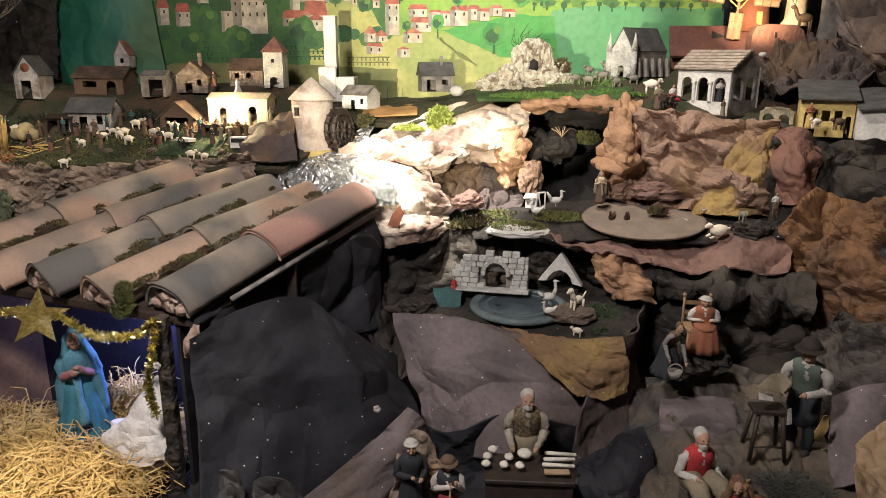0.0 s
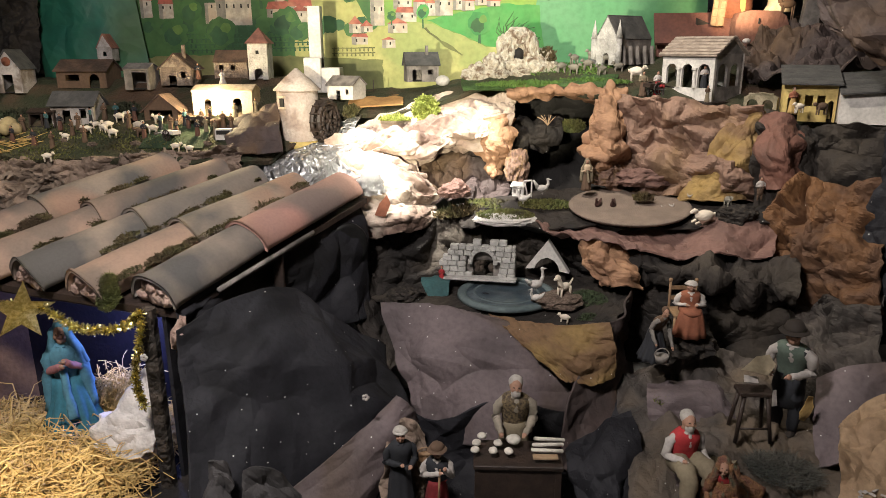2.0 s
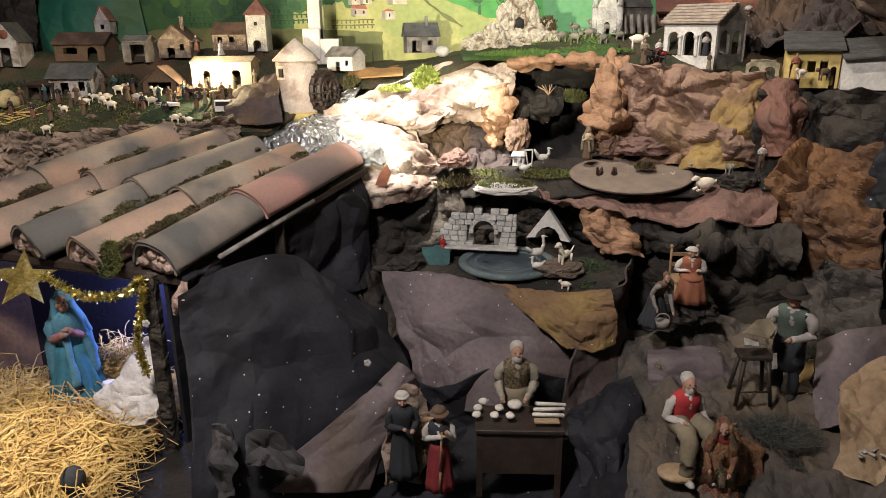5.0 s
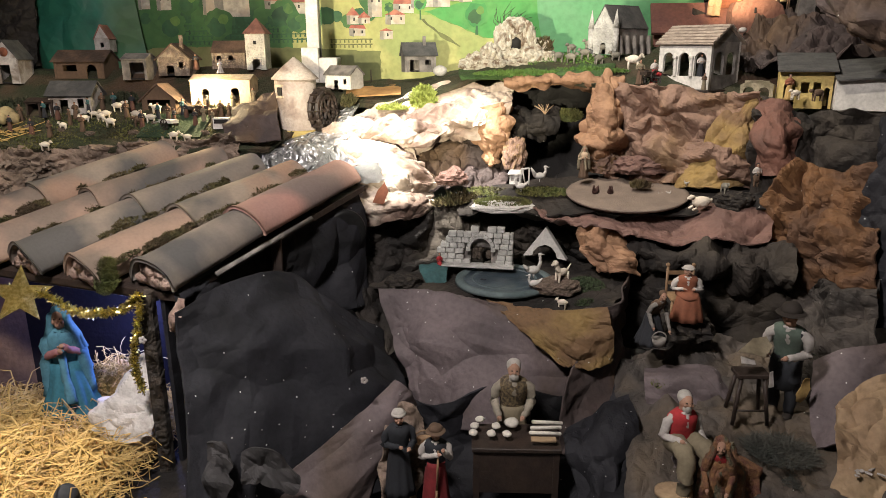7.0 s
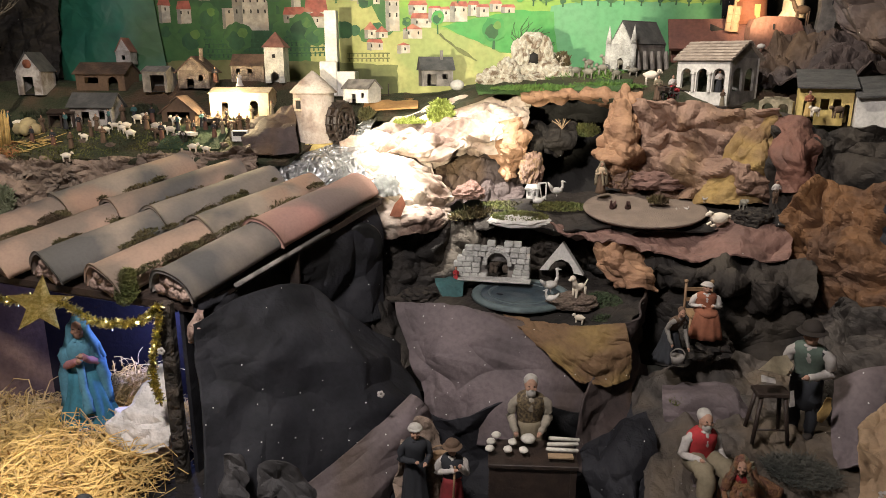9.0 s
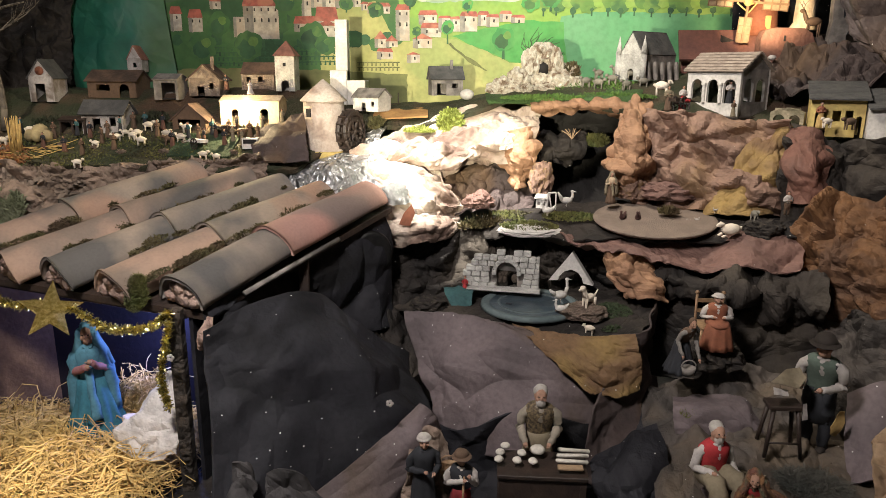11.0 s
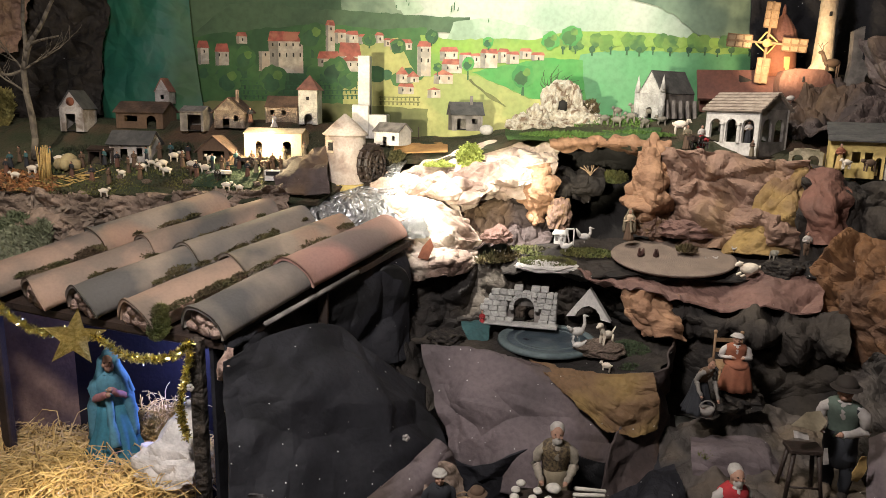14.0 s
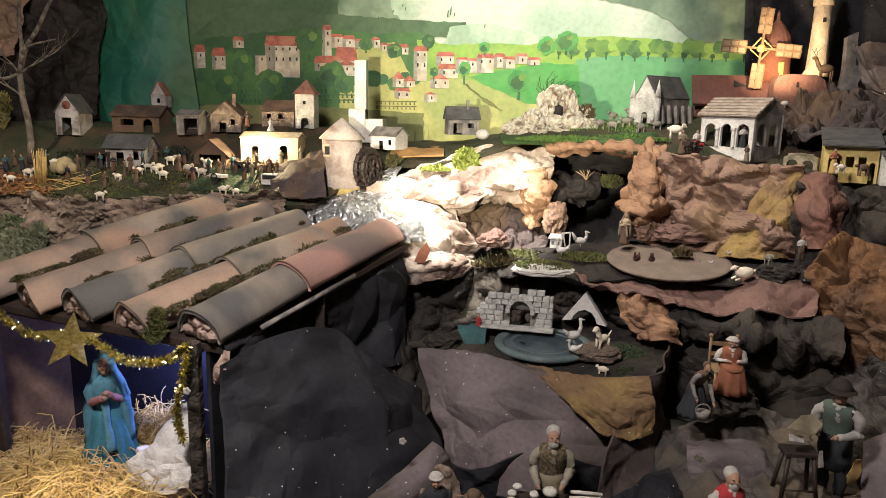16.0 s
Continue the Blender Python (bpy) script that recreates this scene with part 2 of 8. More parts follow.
C_BLUE = paint("turquoise_cloth", (0.04, 0.18, 0.25))
C_SKY = paint("pale_blue_cloth", (0.09, 0.25, 0.34))
C_ROSE = paint("rose_cloth", (0.36, 0.16, 0.17))
C_CHECK = mat("patterned_waistcoat", (0.20, 0.15, 0.08), (0.05, 0.035, 0.025), scale=130, bump=0.2)
C_SHAWL = mat("woven_shawl", (0.24, 0.12, 0.05), (0.13, 0.05, 0.035), (0.09, 0.085, 0.05), scale=45, bump=0.7, bscale=120)
C_NAVY = paint("violet_blue_cloth", (0.07, 0.07, 0.30))
C_TEAL = paint("teal_cloth", (0.045, 0.12, 0.125))
C_RED = paint("red_cloth", (0.42, 0.03, 0.035))
C_RUST = paint("rust_cloth", (0.27, 0.095, 0.05))
C_WHITE = paint("white_cloth", (0.50, 0.46, 0.43))
C_KHAKI = paint("khaki_cloth", (0.23, 0.19, 0.125))
C_DARK = paint("dark_cloth", (0.022, 0.024, 0.03))
C_GREEN = paint("grey_green_cloth", (0.12, 0.16, 0.13))
C_BROWN = paint("brown_cloth", (0.13, 0.08, 0.05))
C_GREY = paint("grey_cloth", (0.22, 0.20, 0.18))
C_YELL = paint("yellow_hide", (0.45, 0.30, 0.11))
HAIR = paint("dark_brown_hair", (0.025, 0.018, 0.014))
HAIRG = paint("grey_hair", (0.45, 0.42, 0.38))
BREAD = paint("floury_dough", (0.70, 0.66, 0.58))
WATER = mat("blue_pond_paint", (0.06, 0.085, 0.105), (0.035, 0.05, 0.065), (0.085, 0.105, 0.115), scale=22, rough=0.3, bump=0.15)
CELLO = mat("green_crepe_sheet", (0.010, 0.10, 0.072), (0.016, 0.12, 0.07), (0.05, 0.12, 0.045), scale=3, rough=0.62, bump=0.15, bscale=12)
# Unseen walls, kept pale to bounce fill into the dark parts.
ROOMWALL = mat("pale_bounce_wall", (0.36, 0.34, 0.32), (0.30, 0.285, 0.27), scale=3)
TWIG = mat("grey_twig_bark", (0.16, 0.135, 0.10), (0.09, 0.075, 0.06), scale=30, bump=0.6)


# ---- modelling helpers ----
class Bld:
    """Collects primitives in one bmesh, each with its material slot."""

    def __init__(self):
        self.bm = bmesh.new()

    def _tag(self, n, m, smooth):
        self.bm.faces.ensure_lookup_table()
        for f in self.bm.faces[n:]:
            f.material_index, f.smooth = m, smooth

    def box(self, c, s, m=0, rz=0.0, rx=0.0, ry=0.0, bev=0.0):
        n = len(self.bm.faces)
        mx = Matrix.Translation(c) @ Euler([radians(a) for a in (rx, ry, rz)]).to_matrix().to_4x4() @ Matrix.Diagonal((*s, 1))
        v = bmesh.ops.create_cube(self.bm, size=1, matrix=mx)["verts"]
        if bev:
            e = list({e for q in v for e in q.link_edges})
            bmesh.ops.bevel(self.bm, geom=e, offset=bev, segments=1, affect="EDGES")
        self._tag(n, m, False)
        return self

    def cone(self, p0, p1, r0, r1, m=0, n=12, smooth=True):
        k = len(self.bm.faces)
        p0, p1 = Vector(p0), Vector(p1)
        d = p1 - p0
        mx = Matrix.Translation((p0 + p1) / 2) @ d.to_track_quat("Z", "Y").to_matrix().to_4x4()
        bmesh.ops.create_cone(self.bm, cap_ends=True, segments=n, radius1=max(r0, 1e-4), radius2=max(r1, 1e-4), depth=d.length, matrix=mx)
        self._tag(k, m, smooth)
        return self

    def ball(self, c, r, m=0, n=10, rz=0.0, rx=0.0):
        k = len(self.bm.faces)
        r = r if isinstance(r, tuple) else (r, r, r)
        mx = Matrix.Translation(c) @ Euler((radians(rx), 0, radians(rz))).to_matrix().to_4x4() @ Matrix.Diagonal((*r, 1))
        bmesh.ops.create_uvsphere(self.bm, u_segments=n, v_segments=max(6, n - 3), radius=1, matrix=mx)
        self._tag(k, m, True)
        return self

    def lathe(self, prof, c=(0, 0, 0), m=0, n=20, sx=1.0, sy=1.0, smooth=True, wave=0.0, folds=7):
        k = len(self.bm.faces)
        rings = []
        for i, (r, z) in enumerate(prof):
            w = wave * (1 - i / max(1, len(prof) - 1))
            rings.append([self.bm.verts.new((c[0] + sx * r * (1 + w * math.sin(folds * a)) * math.cos(a), c[1] + sy * r * (1 + w * math.sin(folds * a)) * math.sin(a), c[2] + z))
                          for a in (2 * math.pi * j / n for j in range(n))])
        for a, b in zip(rings, rings[1:]):
            for j in range(n):
                self.bm.faces.new((a[j], a[(j + 1) % n], b[(j + 1) % n], b[j]))
        self.bm.faces.new(rings[0][::-1])
        self.bm.faces.new(rings[-1])
        self._tag(k, m, smooth)
        return self

    def prism(self, poly, y0, y1, m=0, smooth=False):
        """Extrudes a polygon in x and z from y0 to y1."""
        k = len(self.bm.faces)
        a = [self.bm.verts.new((x, y0, z)) for x, z in poly]
        b = [self.bm.verts.new((x, y1, z)) for x, z in poly]
        n = len(poly)
        fs = [self.bm.faces.new(a), self.bm.faces.new(b[::-1])]
        for i in range(n):
            self.bm.faces.new((a[i], b[i], b[(i + 1) % n], a[(i + 1) % n]))
        bmesh.ops.recalc_face_normals(self.bm, faces=self.bm.faces[:] if k == 0 else [f for f in self.bm.faces][k:])
        self._tag(k, m, smooth)
        return self

    def wall(self, x0, x1, h, y0, y1, openings, m=0):
        """A wall along x with openings that go through it: (left, right, sill, top or springing, arched)."""
        at = x0
        for a, b, s, t, arched in sorted(openings):
            if a > at + 1e-5:
                self.prism([(at, 0), (a, 0), (a, h), (at, h)], y0, y1, m)
            if s > 0:
                self.prism([(a, 0), (b, 0), (b, s), (a, s)], y0, y1, m)
            if arched:
                r = (b - a) / 2
                arc = [((a + b) / 2 - r * math.cos(math.pi * i / 8), t + r * math.sin(math.pi * i / 8)) for i in range(9)]
                self.prism(arc + [(b, h), (a, h)], y0, y1, m)
            else:
                self.prism([(a, t), (b, t), (b, h), (a, h)], y0, y1, m)
            at = b
        if at < x1 - 1e-5:
            self.prism([(at, 0), (x1, 0), (x1, h), (at, h)], y0, y1, m)
        return self

    def mesh(self, name, mats):
        me = bpy.data.meshes.new(name)
        self.bm.to_mesh(me)
        self.bm.free()
        for mt in mats if isinstance(mats, (list, tuple)) else [mats]:
            me.materials.append(mt)
        return me


def part(name, bld, mats, parent, label=""):
    ob = new(name, bld.mesh(name, mats))
    ob.parent = parent
    return tagged(ob, label)


def thing(name, label, category, at, rz=0.0, group="", kind=""):
    ob = new(name)
    ob.empty_display_size = 0.02
    ob.matrix_basis = pose(*at, 0, 0, rz)
    return tagged(ob, label, category, group, kind)


def solid(name, bld, mats, label, category, at=(0, 0, 0), rz=0.0, group="", kind=""):
    ob = new(name, bld.mesh(name, mats))
    ob.matrix_basis = pose(*at, 0, 0, rz)
    return tagged(ob, label, category, group, kind)


def raw(name, verts, faces, material, smooth=True):
    me = bpy.data.meshes.new(name)
    me.from_pydata([tuple(v) for v in verts], [], faces)
    me.polygons.foreach_set("use_smooth", [smooth] * len(me.polygons))
    me.materials.append(material)
    me.update()
    return new(name, me)


def hash3(c, seed):
    k = np.sin(c @ np.array([[127.1, 269.5, 113.5], [311.7, 183.3, 271.9], [74.7, 246.1, 124.6]]) + seed * 17.13) * 43758.5453
    return k - np.floor(k)


def worley(p, seed):
    """Facets with sharp creases between random cells."""
    cell, best = np.floor(p), np.full(len(p), 9.0)
    for i in (-1, 0, 1):
        for j in (-1, 0, 1):
            for k in (-1, 0, 1):
                c = cell + (i, j, k)
                off = p - c - hash3(c, seed)
                best = np.minimum(best, 0.7 * (off * off).sum(1) + (off * (hash3(c, seed + 5) - 0.5)).sum(1) * 1.5)
    return best


def crumple(p, freq, seed):
    q = p * freq
    q = q + 0.4 * np.sin(q[:, [1, 2, 0]] * 1.3 + seed)
    return 1.5 * (worley(q, seed) - 0.05) - 1.0 * (worley(q * 2.0 + 3.7, seed + 1) - 0.05) + 0.4 * (worley(q * 4.3, seed + 2) - 0.05)


def spline(pts, n):
    """Catmull-Rom through points, n samples."""
    pts = np.asarray(pts, float)
    q = np.vstack([2 * pts[:1] - pts[1:2], pts, 2 * pts[-1:] - pts[-2:-1]])
    s = np.linspace(0, len(pts) - 1, n)
    i = np.minimum(s.astype(int), len(pts) - 2)
    t = (s - i).reshape(-1, *[1] * (pts.ndim - 1))
    a, b, c, d = q[i], q[i + 1], q[i + 2], q[i + 3]
    return 0.5 * (2 * b + (c - a) * t + (2 * a - 5 * b + 4 * c - d) * t * t + (3 * b - a - 3 * c + d) * t ** 3)


def grid_faces(nu, nv):
    return [(i * nu + j, i * nu + j + 1, (i + 1) * nu + j + 1, (i + 1) * nu + j) for i in range(nv - 1) for j in range(nu - 1)]


def facets(q, seed):
    """Flat triangles over a random lattice that meet in straight sharp creases; heights from 0 to 1."""
    i, f = np.floor(q), q - np.floor(q)

    def at(dx, dy):
        return hash3(np.column_stack([i + (dx, dy), np.full(len(q), 0.37 * seed)]), seed)

    c00, c10, c01, c11 = at(0, 0), at(1, 0), at(0, 1), at(1, 1)
    a, b, c, d = c00[:, 0], c10[:, 0], c01[:, 0], c11[:, 0]
    x, y = f[:, 0], f[:, 1]
    one = np.where(x > y, a + (b - a) * x + (d - b) * y, a + (d - c) * x + (c - a) * y)
    two = np.where(x + y < 1, a + (b - a) * x + (c - a) * y, d + (c - d) * (1 - x) + (b - d) * (1 - y))
    return np.where(c00[:, 1] > 0.5, one, two)


def folded(uv, freq, seed, soft=False):
    """Relief of crumpled paper over a sheet: broad facets broken into smaller and smaller ones."""
    rng = np.random.default_rng(seed)
    q = uv * freq * (1.2 if soft else 1.75) + rng.random(2) * 40
    out = np.zeros(len(q))
    for k, w in ((0.8, 1.0), (1.6, 0.55), (3.0, 0.21), (5.4, 0.06)):
        a = rng.random() * math.pi
        p = k * q @ np.array([[math.cos(a), -math.sin(a)], [math.sin(a), math.cos(a)]])
        p = p + 0.9 * np.column_stack([facets(p * 0.8 + 5, seed + 2), facets(p * 0.8 + 9, seed + 3)])
        out += (w * 0.8 if soft and k > 2 else w) * (facets(p, seed + int(10 * k)) - 0.5)
    return (out - out.mean()) / (out.std() + 1e-9)


def drape(name, rows, material, label, category, amp=0.03, freq=9.0, seed=1, kind="structure", back=0.006, soft=False, strata=1.0, rag=1.0):
    """A sheet of crumpled paper hung over a few guide lines, given from top to bottom; strata draws its folds out sideways, rag tears its rim."""
    long = max(np.linalg.norm(np.diff(np.array(r), axis=0), axis=1).sum() for r in rows)
    tall = max(np.linalg.norm(np.diff(np.array(c), axis=0), axis=1).sum() for c in zip(*rows))
    nu, nv = max(12, min(240, int(long / 0.0055) + 1)), max(12, min(160, int(tall / 0.0055) + 1))
    g = spline(np.array([spline(r, nu) for r in rows]), nv)
    nrm = np.cross(np.gradient(g, axis=0), np.gradient(g, axis=1))
    nrm /= np.linalg.norm(nrm, axis=2, keepdims=True) + 1e-9
    n, p = nrm.reshape(-1, 3), g.reshape(-1, 3)
    n = n * np.where((n[:, 1] * -1 + n[:, 2] * 0.6).mean() < 0, -1, 1)
    vv, uu = np.meshgrid(np.linspace(0, tall, nv), np.linspace(0, long, nu), indexing="ij")
    uv = np.column_stack([uu.ravel() / strata, vv.ravel() * strata])
    f = min(freq, 9.0)
    out = p + n * (amp * (0.45 if soft else 0.34) * folded(uv, f, seed, soft))[:, None]
    for axis, k in ((0, 31), (2, 62)):
        out[:, axis] += amp * 0.09 * rag * folded(uv, f, seed + k, soft)
    ob = raw(name, out, grid_faces(nu, nv), material, smooth=soft)
    if soft:
        ob.data.set_sharp_from_angle(angle=radians(14))
    so = ob.modifiers.new("thickness", "SOLIDIFY")
    so.thickness, so.offset = back, -1
    return tagged(ob, label, category, kind=kind)


def rock(name, at, size, material, label, category="rock", seed=1, amp=0.35, freq=2.2, rz=0.0, kind="", flat=0.0):
    """A boulder with facets."""
    b = bmesh.new()
    bmesh.ops.create_icosphere(b, subdivisions=4, radius=1)
    p = np.array([v.co[:] for v in b.verts])
    d = 1 + amp * crumple(p + seed, freq, seed)
    for v, k in zip(b.verts, d):
        v.co *= k
        if v.co.z < -0.6:
            v.co.z = -0.6
    me = bpy.data.meshes.new(name)
    b.to_mesh(me)
    b.free()
    me.materials.append(material)
    ob = new(name, me)
    ob.matrix_basis = pose(*at, 0, 0, rz) @ Matrix.Diagonal((*size, 1))
    return tagged(ob, label, category, kind=kind)


def tufts(name, beds, material, label, category="moss", h=0.012, w=0.003, seed=3, lean=0.8):
    """Many small blades over beds of (centre, half-axis a, half-axis b, count)."""
    rng = np.random.default_rng(seed)
    quads = []
    for c, a, b, n in beds:
        c, a, b = (np.array(v, float) for v in (c, a, b))
        r, t = np.sqrt(rng.random((n, 1))), rng.random((n, 1)) * 6.283
        o = c + a * r * np.cos(t) + b * r * np.sin(t) + (1 - r) * (0, 0, 0.006)
        k = h * (0.5 + rng.random((n, 1))) * (1.25 - 0.6 * r)
        d = np.column_stack([lean * rng.normal(size=(n, 2)), np.ones(n)])
        d /= np.linalg.norm(d, axis=1, keepdims=True)
        s = np.cross(d, rng.normal(size=(n, 3)))
        s *= w / (np.linalg.norm(s, axis=1, keepdims=True) + 1e-9)
        bent = rng.normal(size=(n, 3)) * h * (0.12 if w > 0.001 else 0.02)
        quads.append(np.stack([o - s, o + s, o + d * k * 0.6 + s * 0.7 + bent, o + d * k], 1))
    V = np.concatenate(quads).reshape(-1, 3)
    i = np.arange(0, len(V), 4)
    Fc = np.concatenate([np.column_stack([i, i + 1, i + 2]), np.column_stack([i, i + 2, i + 3])]).tolist()
    return tagged(raw(name, V, Fc, material, smooth=False), label, category, kind="stuff")


def limb(b, pts, radii, m=0, n=12, k=9, seed=0.0):
    """A bent, creased sleeve or leg along points, with a radius at each."""
    s0 = len(b.bm.faces)
    c = [Vector(v) for v in spline(pts, k)]
    rad = np.interp(np.linspace(0, 1, k), np.linspace(0, 1, len(radii)), radii)
    rings = []
    for i in range(k):
        d = (c[min(i + 1, k - 1)] - c[max(i - 1, 0)]).normalized()
        q = d.to_track_quat("Z", "Y")
        ring = []
        for j in range(n):
            a = 2 * math.pi * j / n
            r = rad[i] * (1 + 0.13 * math.sin(i * 2.4 + 2 * math.sin(a + seed) + seed))
            ring.append(b.bm.verts.new(c[i] + q @ Vector((r * math.cos(a), r * math.sin(a), 0))))
        rings.append(ring)
    for p, q in zip(rings, rings[1:]):
        for j in range(n):
            b.bm.faces.new((p[j], p[(j + 1) % n], q[(j + 1) % n], q[j]))
    b.bm.faces.new(rings[0][::-1])
    b.bm.faces.new(rings[-1])
    b._tag(s0, m, True)
    return b


def tube(b, pts, r0, r1, m=0, n=6):
    for i in range(len(pts) - 1):
        k = len(pts) - 1
        b.cone(pts[i], pts[i + 1], r0 + (r1 - r0) * i / k, r0 + (r1 - r0) * (i + 1) / k, m, n)
    return b


def ground_z(x, y):
    s = min(1, max(0, (x + 0.3) / 0.55))
    s = s * s * (3 - 2 * s)
    cap = np.interp(x, (-0.78, -0.66), (1.445, 1.385))
    return (1 - s) * min(1.195 + (y - 2.6) * 0.5, cap) + s * min(1.38 + (y - 2.7) * 0.42, np.interp(x, (0.3, 0.75, 0.95, 1.1), (1.475, 1.5, 1.6, 1.69)))


# ---- the room ----
def room():
    for name, c, s in (("floor", (0, 1.5, -0.05), (7.2, 6.2, 0.1)), ("ceiling", (0, 1.5, 3.05), (7.2, 6.2, 0.1)), ("wall_north", (0, 3.56, 1.5), (7.2, 0.1, 3.0)),
                       ("wall_south", (0, -1.55, 1.5), (7.0, 0.1, 3.0)), ("wall_west", (-3.05, 1.0, 1.5), (0.1, 5.0, 3.0)), ("wall_east", (3.05, 1.0, 1.5), (0.1, 5.0, 3.0))):
        solid(name, Bld().box(c, s), ROOMWALL, "plain unseen " + name.split("_")[0] + " of the room round the display", name.split("_")[0], kind="structure")


room()


# ---- painted backdrop ----
def wash(name, c1, c2, c3, scale=5.0):
    """Poster paint in uneven washes."""
    c1, c2 = tuple(v * 1.06 for v in c1), tuple(v * 0.9 for v in c2)
    return mat(name, c1, c2, c3, scale=scale * 1.5, rough=0.75, bump=0.06, bscale=26, grain=0.22)


def backdrop():
    Y = 3.45
    base = thing("backdrop", "painted paper backdrop of green hills and a red-roofed village", "backdrop", (0, Y, 0), kind="structure")
    sky = wash("painted_pale_sky", (0.37, 0.44, 0.34), (0.47, 0.51, 0.43), (0.27, 0.36, 0.27), 2.5)
    dusk = wash("painted_dark_wood", (0.05, 0.10, 0.05), (0.085, 0.145, 0.075), (0.035, 0.065, 0.04), 3.5)
    slate = wash("painted_grey_green_mountain", (0.17, 0.235, 0.16), (0.11, 0.165, 0.115), (0.24, 0.30, 0.21), 4)
    woody = wash("painted_far_woods", (0.06, 0.11, 0.055), (0.085, 0.145, 0.075), (0.04, 0.08, 0.042), 4)
    haze = wash("painted_hazy_ridge", (0.33, 0.42, 0.31), (0.26, 0.36, 0.25), (0.40, 0.47, 0.36), 5)
    # Darkened green: the weaker light at the left is put into the paint.
    mid = wash("painted_dimmed_green", (0.042, 0.12, 0.036), (0.07, 0.16, 0.048), (0.03, 0.085, 0.032), 5)
    deep = wash("painted_deep_green", (0.03, 0.095, 0.04), (0.05, 0.125, 0.05), (0.022, 0.06, 0.028), 12)
    leafy = wash("painted_leaf_green", (0.10, 0.20, 0.045), (0.15, 0.26, 0.06), (0.06, 0.14, 0.045), 14)
    lime = wash("painted_lime_meadow", (0.19, 0.32, 0.055), (0.25, 0.37, 0.085), (0.13, 0.26, 0.06), 5)
    mint = wash("painted_mint_meadow", (0.10, 0.29, 0.125), (0.145, 0.34, 0.165), (0.075, 0.23, 0.10), 3)
    bright = wash("painted_bright_meadow", (0.06, 0.26, 0.06), (0.10, 0.31, 0.08), (0.045, 0.20, 0.055), 5)
    sand = wash("painted_sand_field", (0.42, 0.40, 0.15), (0.34, 0.35, 0.12), (0.28, 0.32, 0.11), 5)
    olive = wash("painted_olive_ground", (0.165, 0.175, 0.06), (0.115, 0.125, 0.045), (0.21, 0.20, 0.08), 5)
    cream = wash("painted_cream_walls", (0.50, 0.45, 0.36), (0.39, 0.35, 0.29), (0.44, 0.36, 0.27), 22)
    shade = wash("painted_shaded_walls", (0.27, 0.25, 0.21), (0.21, 0.20, 0.17), (0.24, 0.21, 0.16), 22)
    red = wash("painted_red_roofs", (0.36, 0.10, 0.07), (0.27, 0.085, 0.06), (0.40, 0.16, 0.10), 24)
    ink = paint("painted_dark_windows", (0.03, 0.028, 0.022))
    layer, rng = [0], random.Random(4)

    def shape(name, pts, m, rough=0.004, step=0.025):
        """A painted patch with an outline that wavers as a brush does."""
        layer[0] += 1
        y = -(0.0003 * min(layer[0], 14) + 0.000006 * layer[0] + 0.0005)
        line = []
        for (x0, z0), (x1, z1) in zip(pts, pts[1:] + pts[:1]):
            n = max(1, int(math.hypot(x1 - x0, z1 - z0) / step))
            for k in range(n):
                line.append((x0 + (x1 - x0) * k / n + rough * rng.uniform(-1, 1), z0 + (z1 - z0) * k / n + rough * rng.uniform(-1, 1)))
        b = Bld()
        k = b.bm.faces.new([b.bm.verts.new((x, y, z)) for x, z in line])
        k.normal_update()
        if k.normal.y > 0:
            k.normal_flip()
        return part(name, b, m, base)

    def crown(x, z, r, m):
        k = 9 + int(r * 200)
        shape("painted_tree", [(x + r * (0.82 + 0.3 * rng.random()) * math.cos(6.2832 * a / k), z + r * (0.8 + 0.3 * rng.random()) * math.sin(6.2832 * a / k)) for a in range(k)], m, 0.002, 0.012)

    part("paper_sheet", Bld().box((-0.2, 0.05, 1.75), (3.6, 0.09, 2.0)), sky, base)
    shape("painted_mountain", [(-2.135, 2.671), (-0.668, 2.666), (-0.652, 1.936), (-0.692, 1.845), (-0.910, 1.829), (-1.550, 1.830), (-2.248, 1.724)], dusk)
    # Invented tones that soften the step from dark hill to pale sky.
    shape("painted_cloud", [(-0.80, 2.45), (-0.60, 2.45), (-0.50, 2.20), (-0.56, 2.06), (-0.46, 1.97), (-0.62, 1.90), (-0.80, 1.94)], slate, 0.012)
    shape("painted_cloud", [(-0.60, 2.45), (-0.42, 2.45), (-0.38, 2.16), (-0.47, 2.08), (-0.40, 1.98), (-0.50, 1.93), (-0.57, 2.05)], haze, 0.012)
    shape("painted_far_ridge", [(-1.338, 1.988), (-1.163, 2.002), (-1.003, 1.969), (-0.843, 1.966), (-0.672, 1.957), (-0.398, 1.943), (-0.190, 1.935), (-0.188, 1.872), (-1.521, 1.850)], woody)
    shape("painted_far_ridge", [(-0.267, 1.917), (-0.101, 1.936), (0.078, 1.899), (0.174, 1.878), (0.164, 1.832), (-0.301, 1.836)], haze)
    shape("painted_mountain", [(0.384, 2.050), (0.512, 2.029), (0.628, 2.003), (0.723, 1.960), (0.833, 1.878), (0.902, 1.868), (1.318, 1.864), (1.337, 2.586), (0.136, 2.587)], slate)
    shape("painted_hill", [(-1.573, 1.825), (-1.419, 1.851), (-1.166, 1.879), (-0.967, 1.894), (-0.794, 1.897), (-0.610, 1.877), (-0.392, 1.892), (-0.381, 1.333), (-1.600, 1.296)], mid)
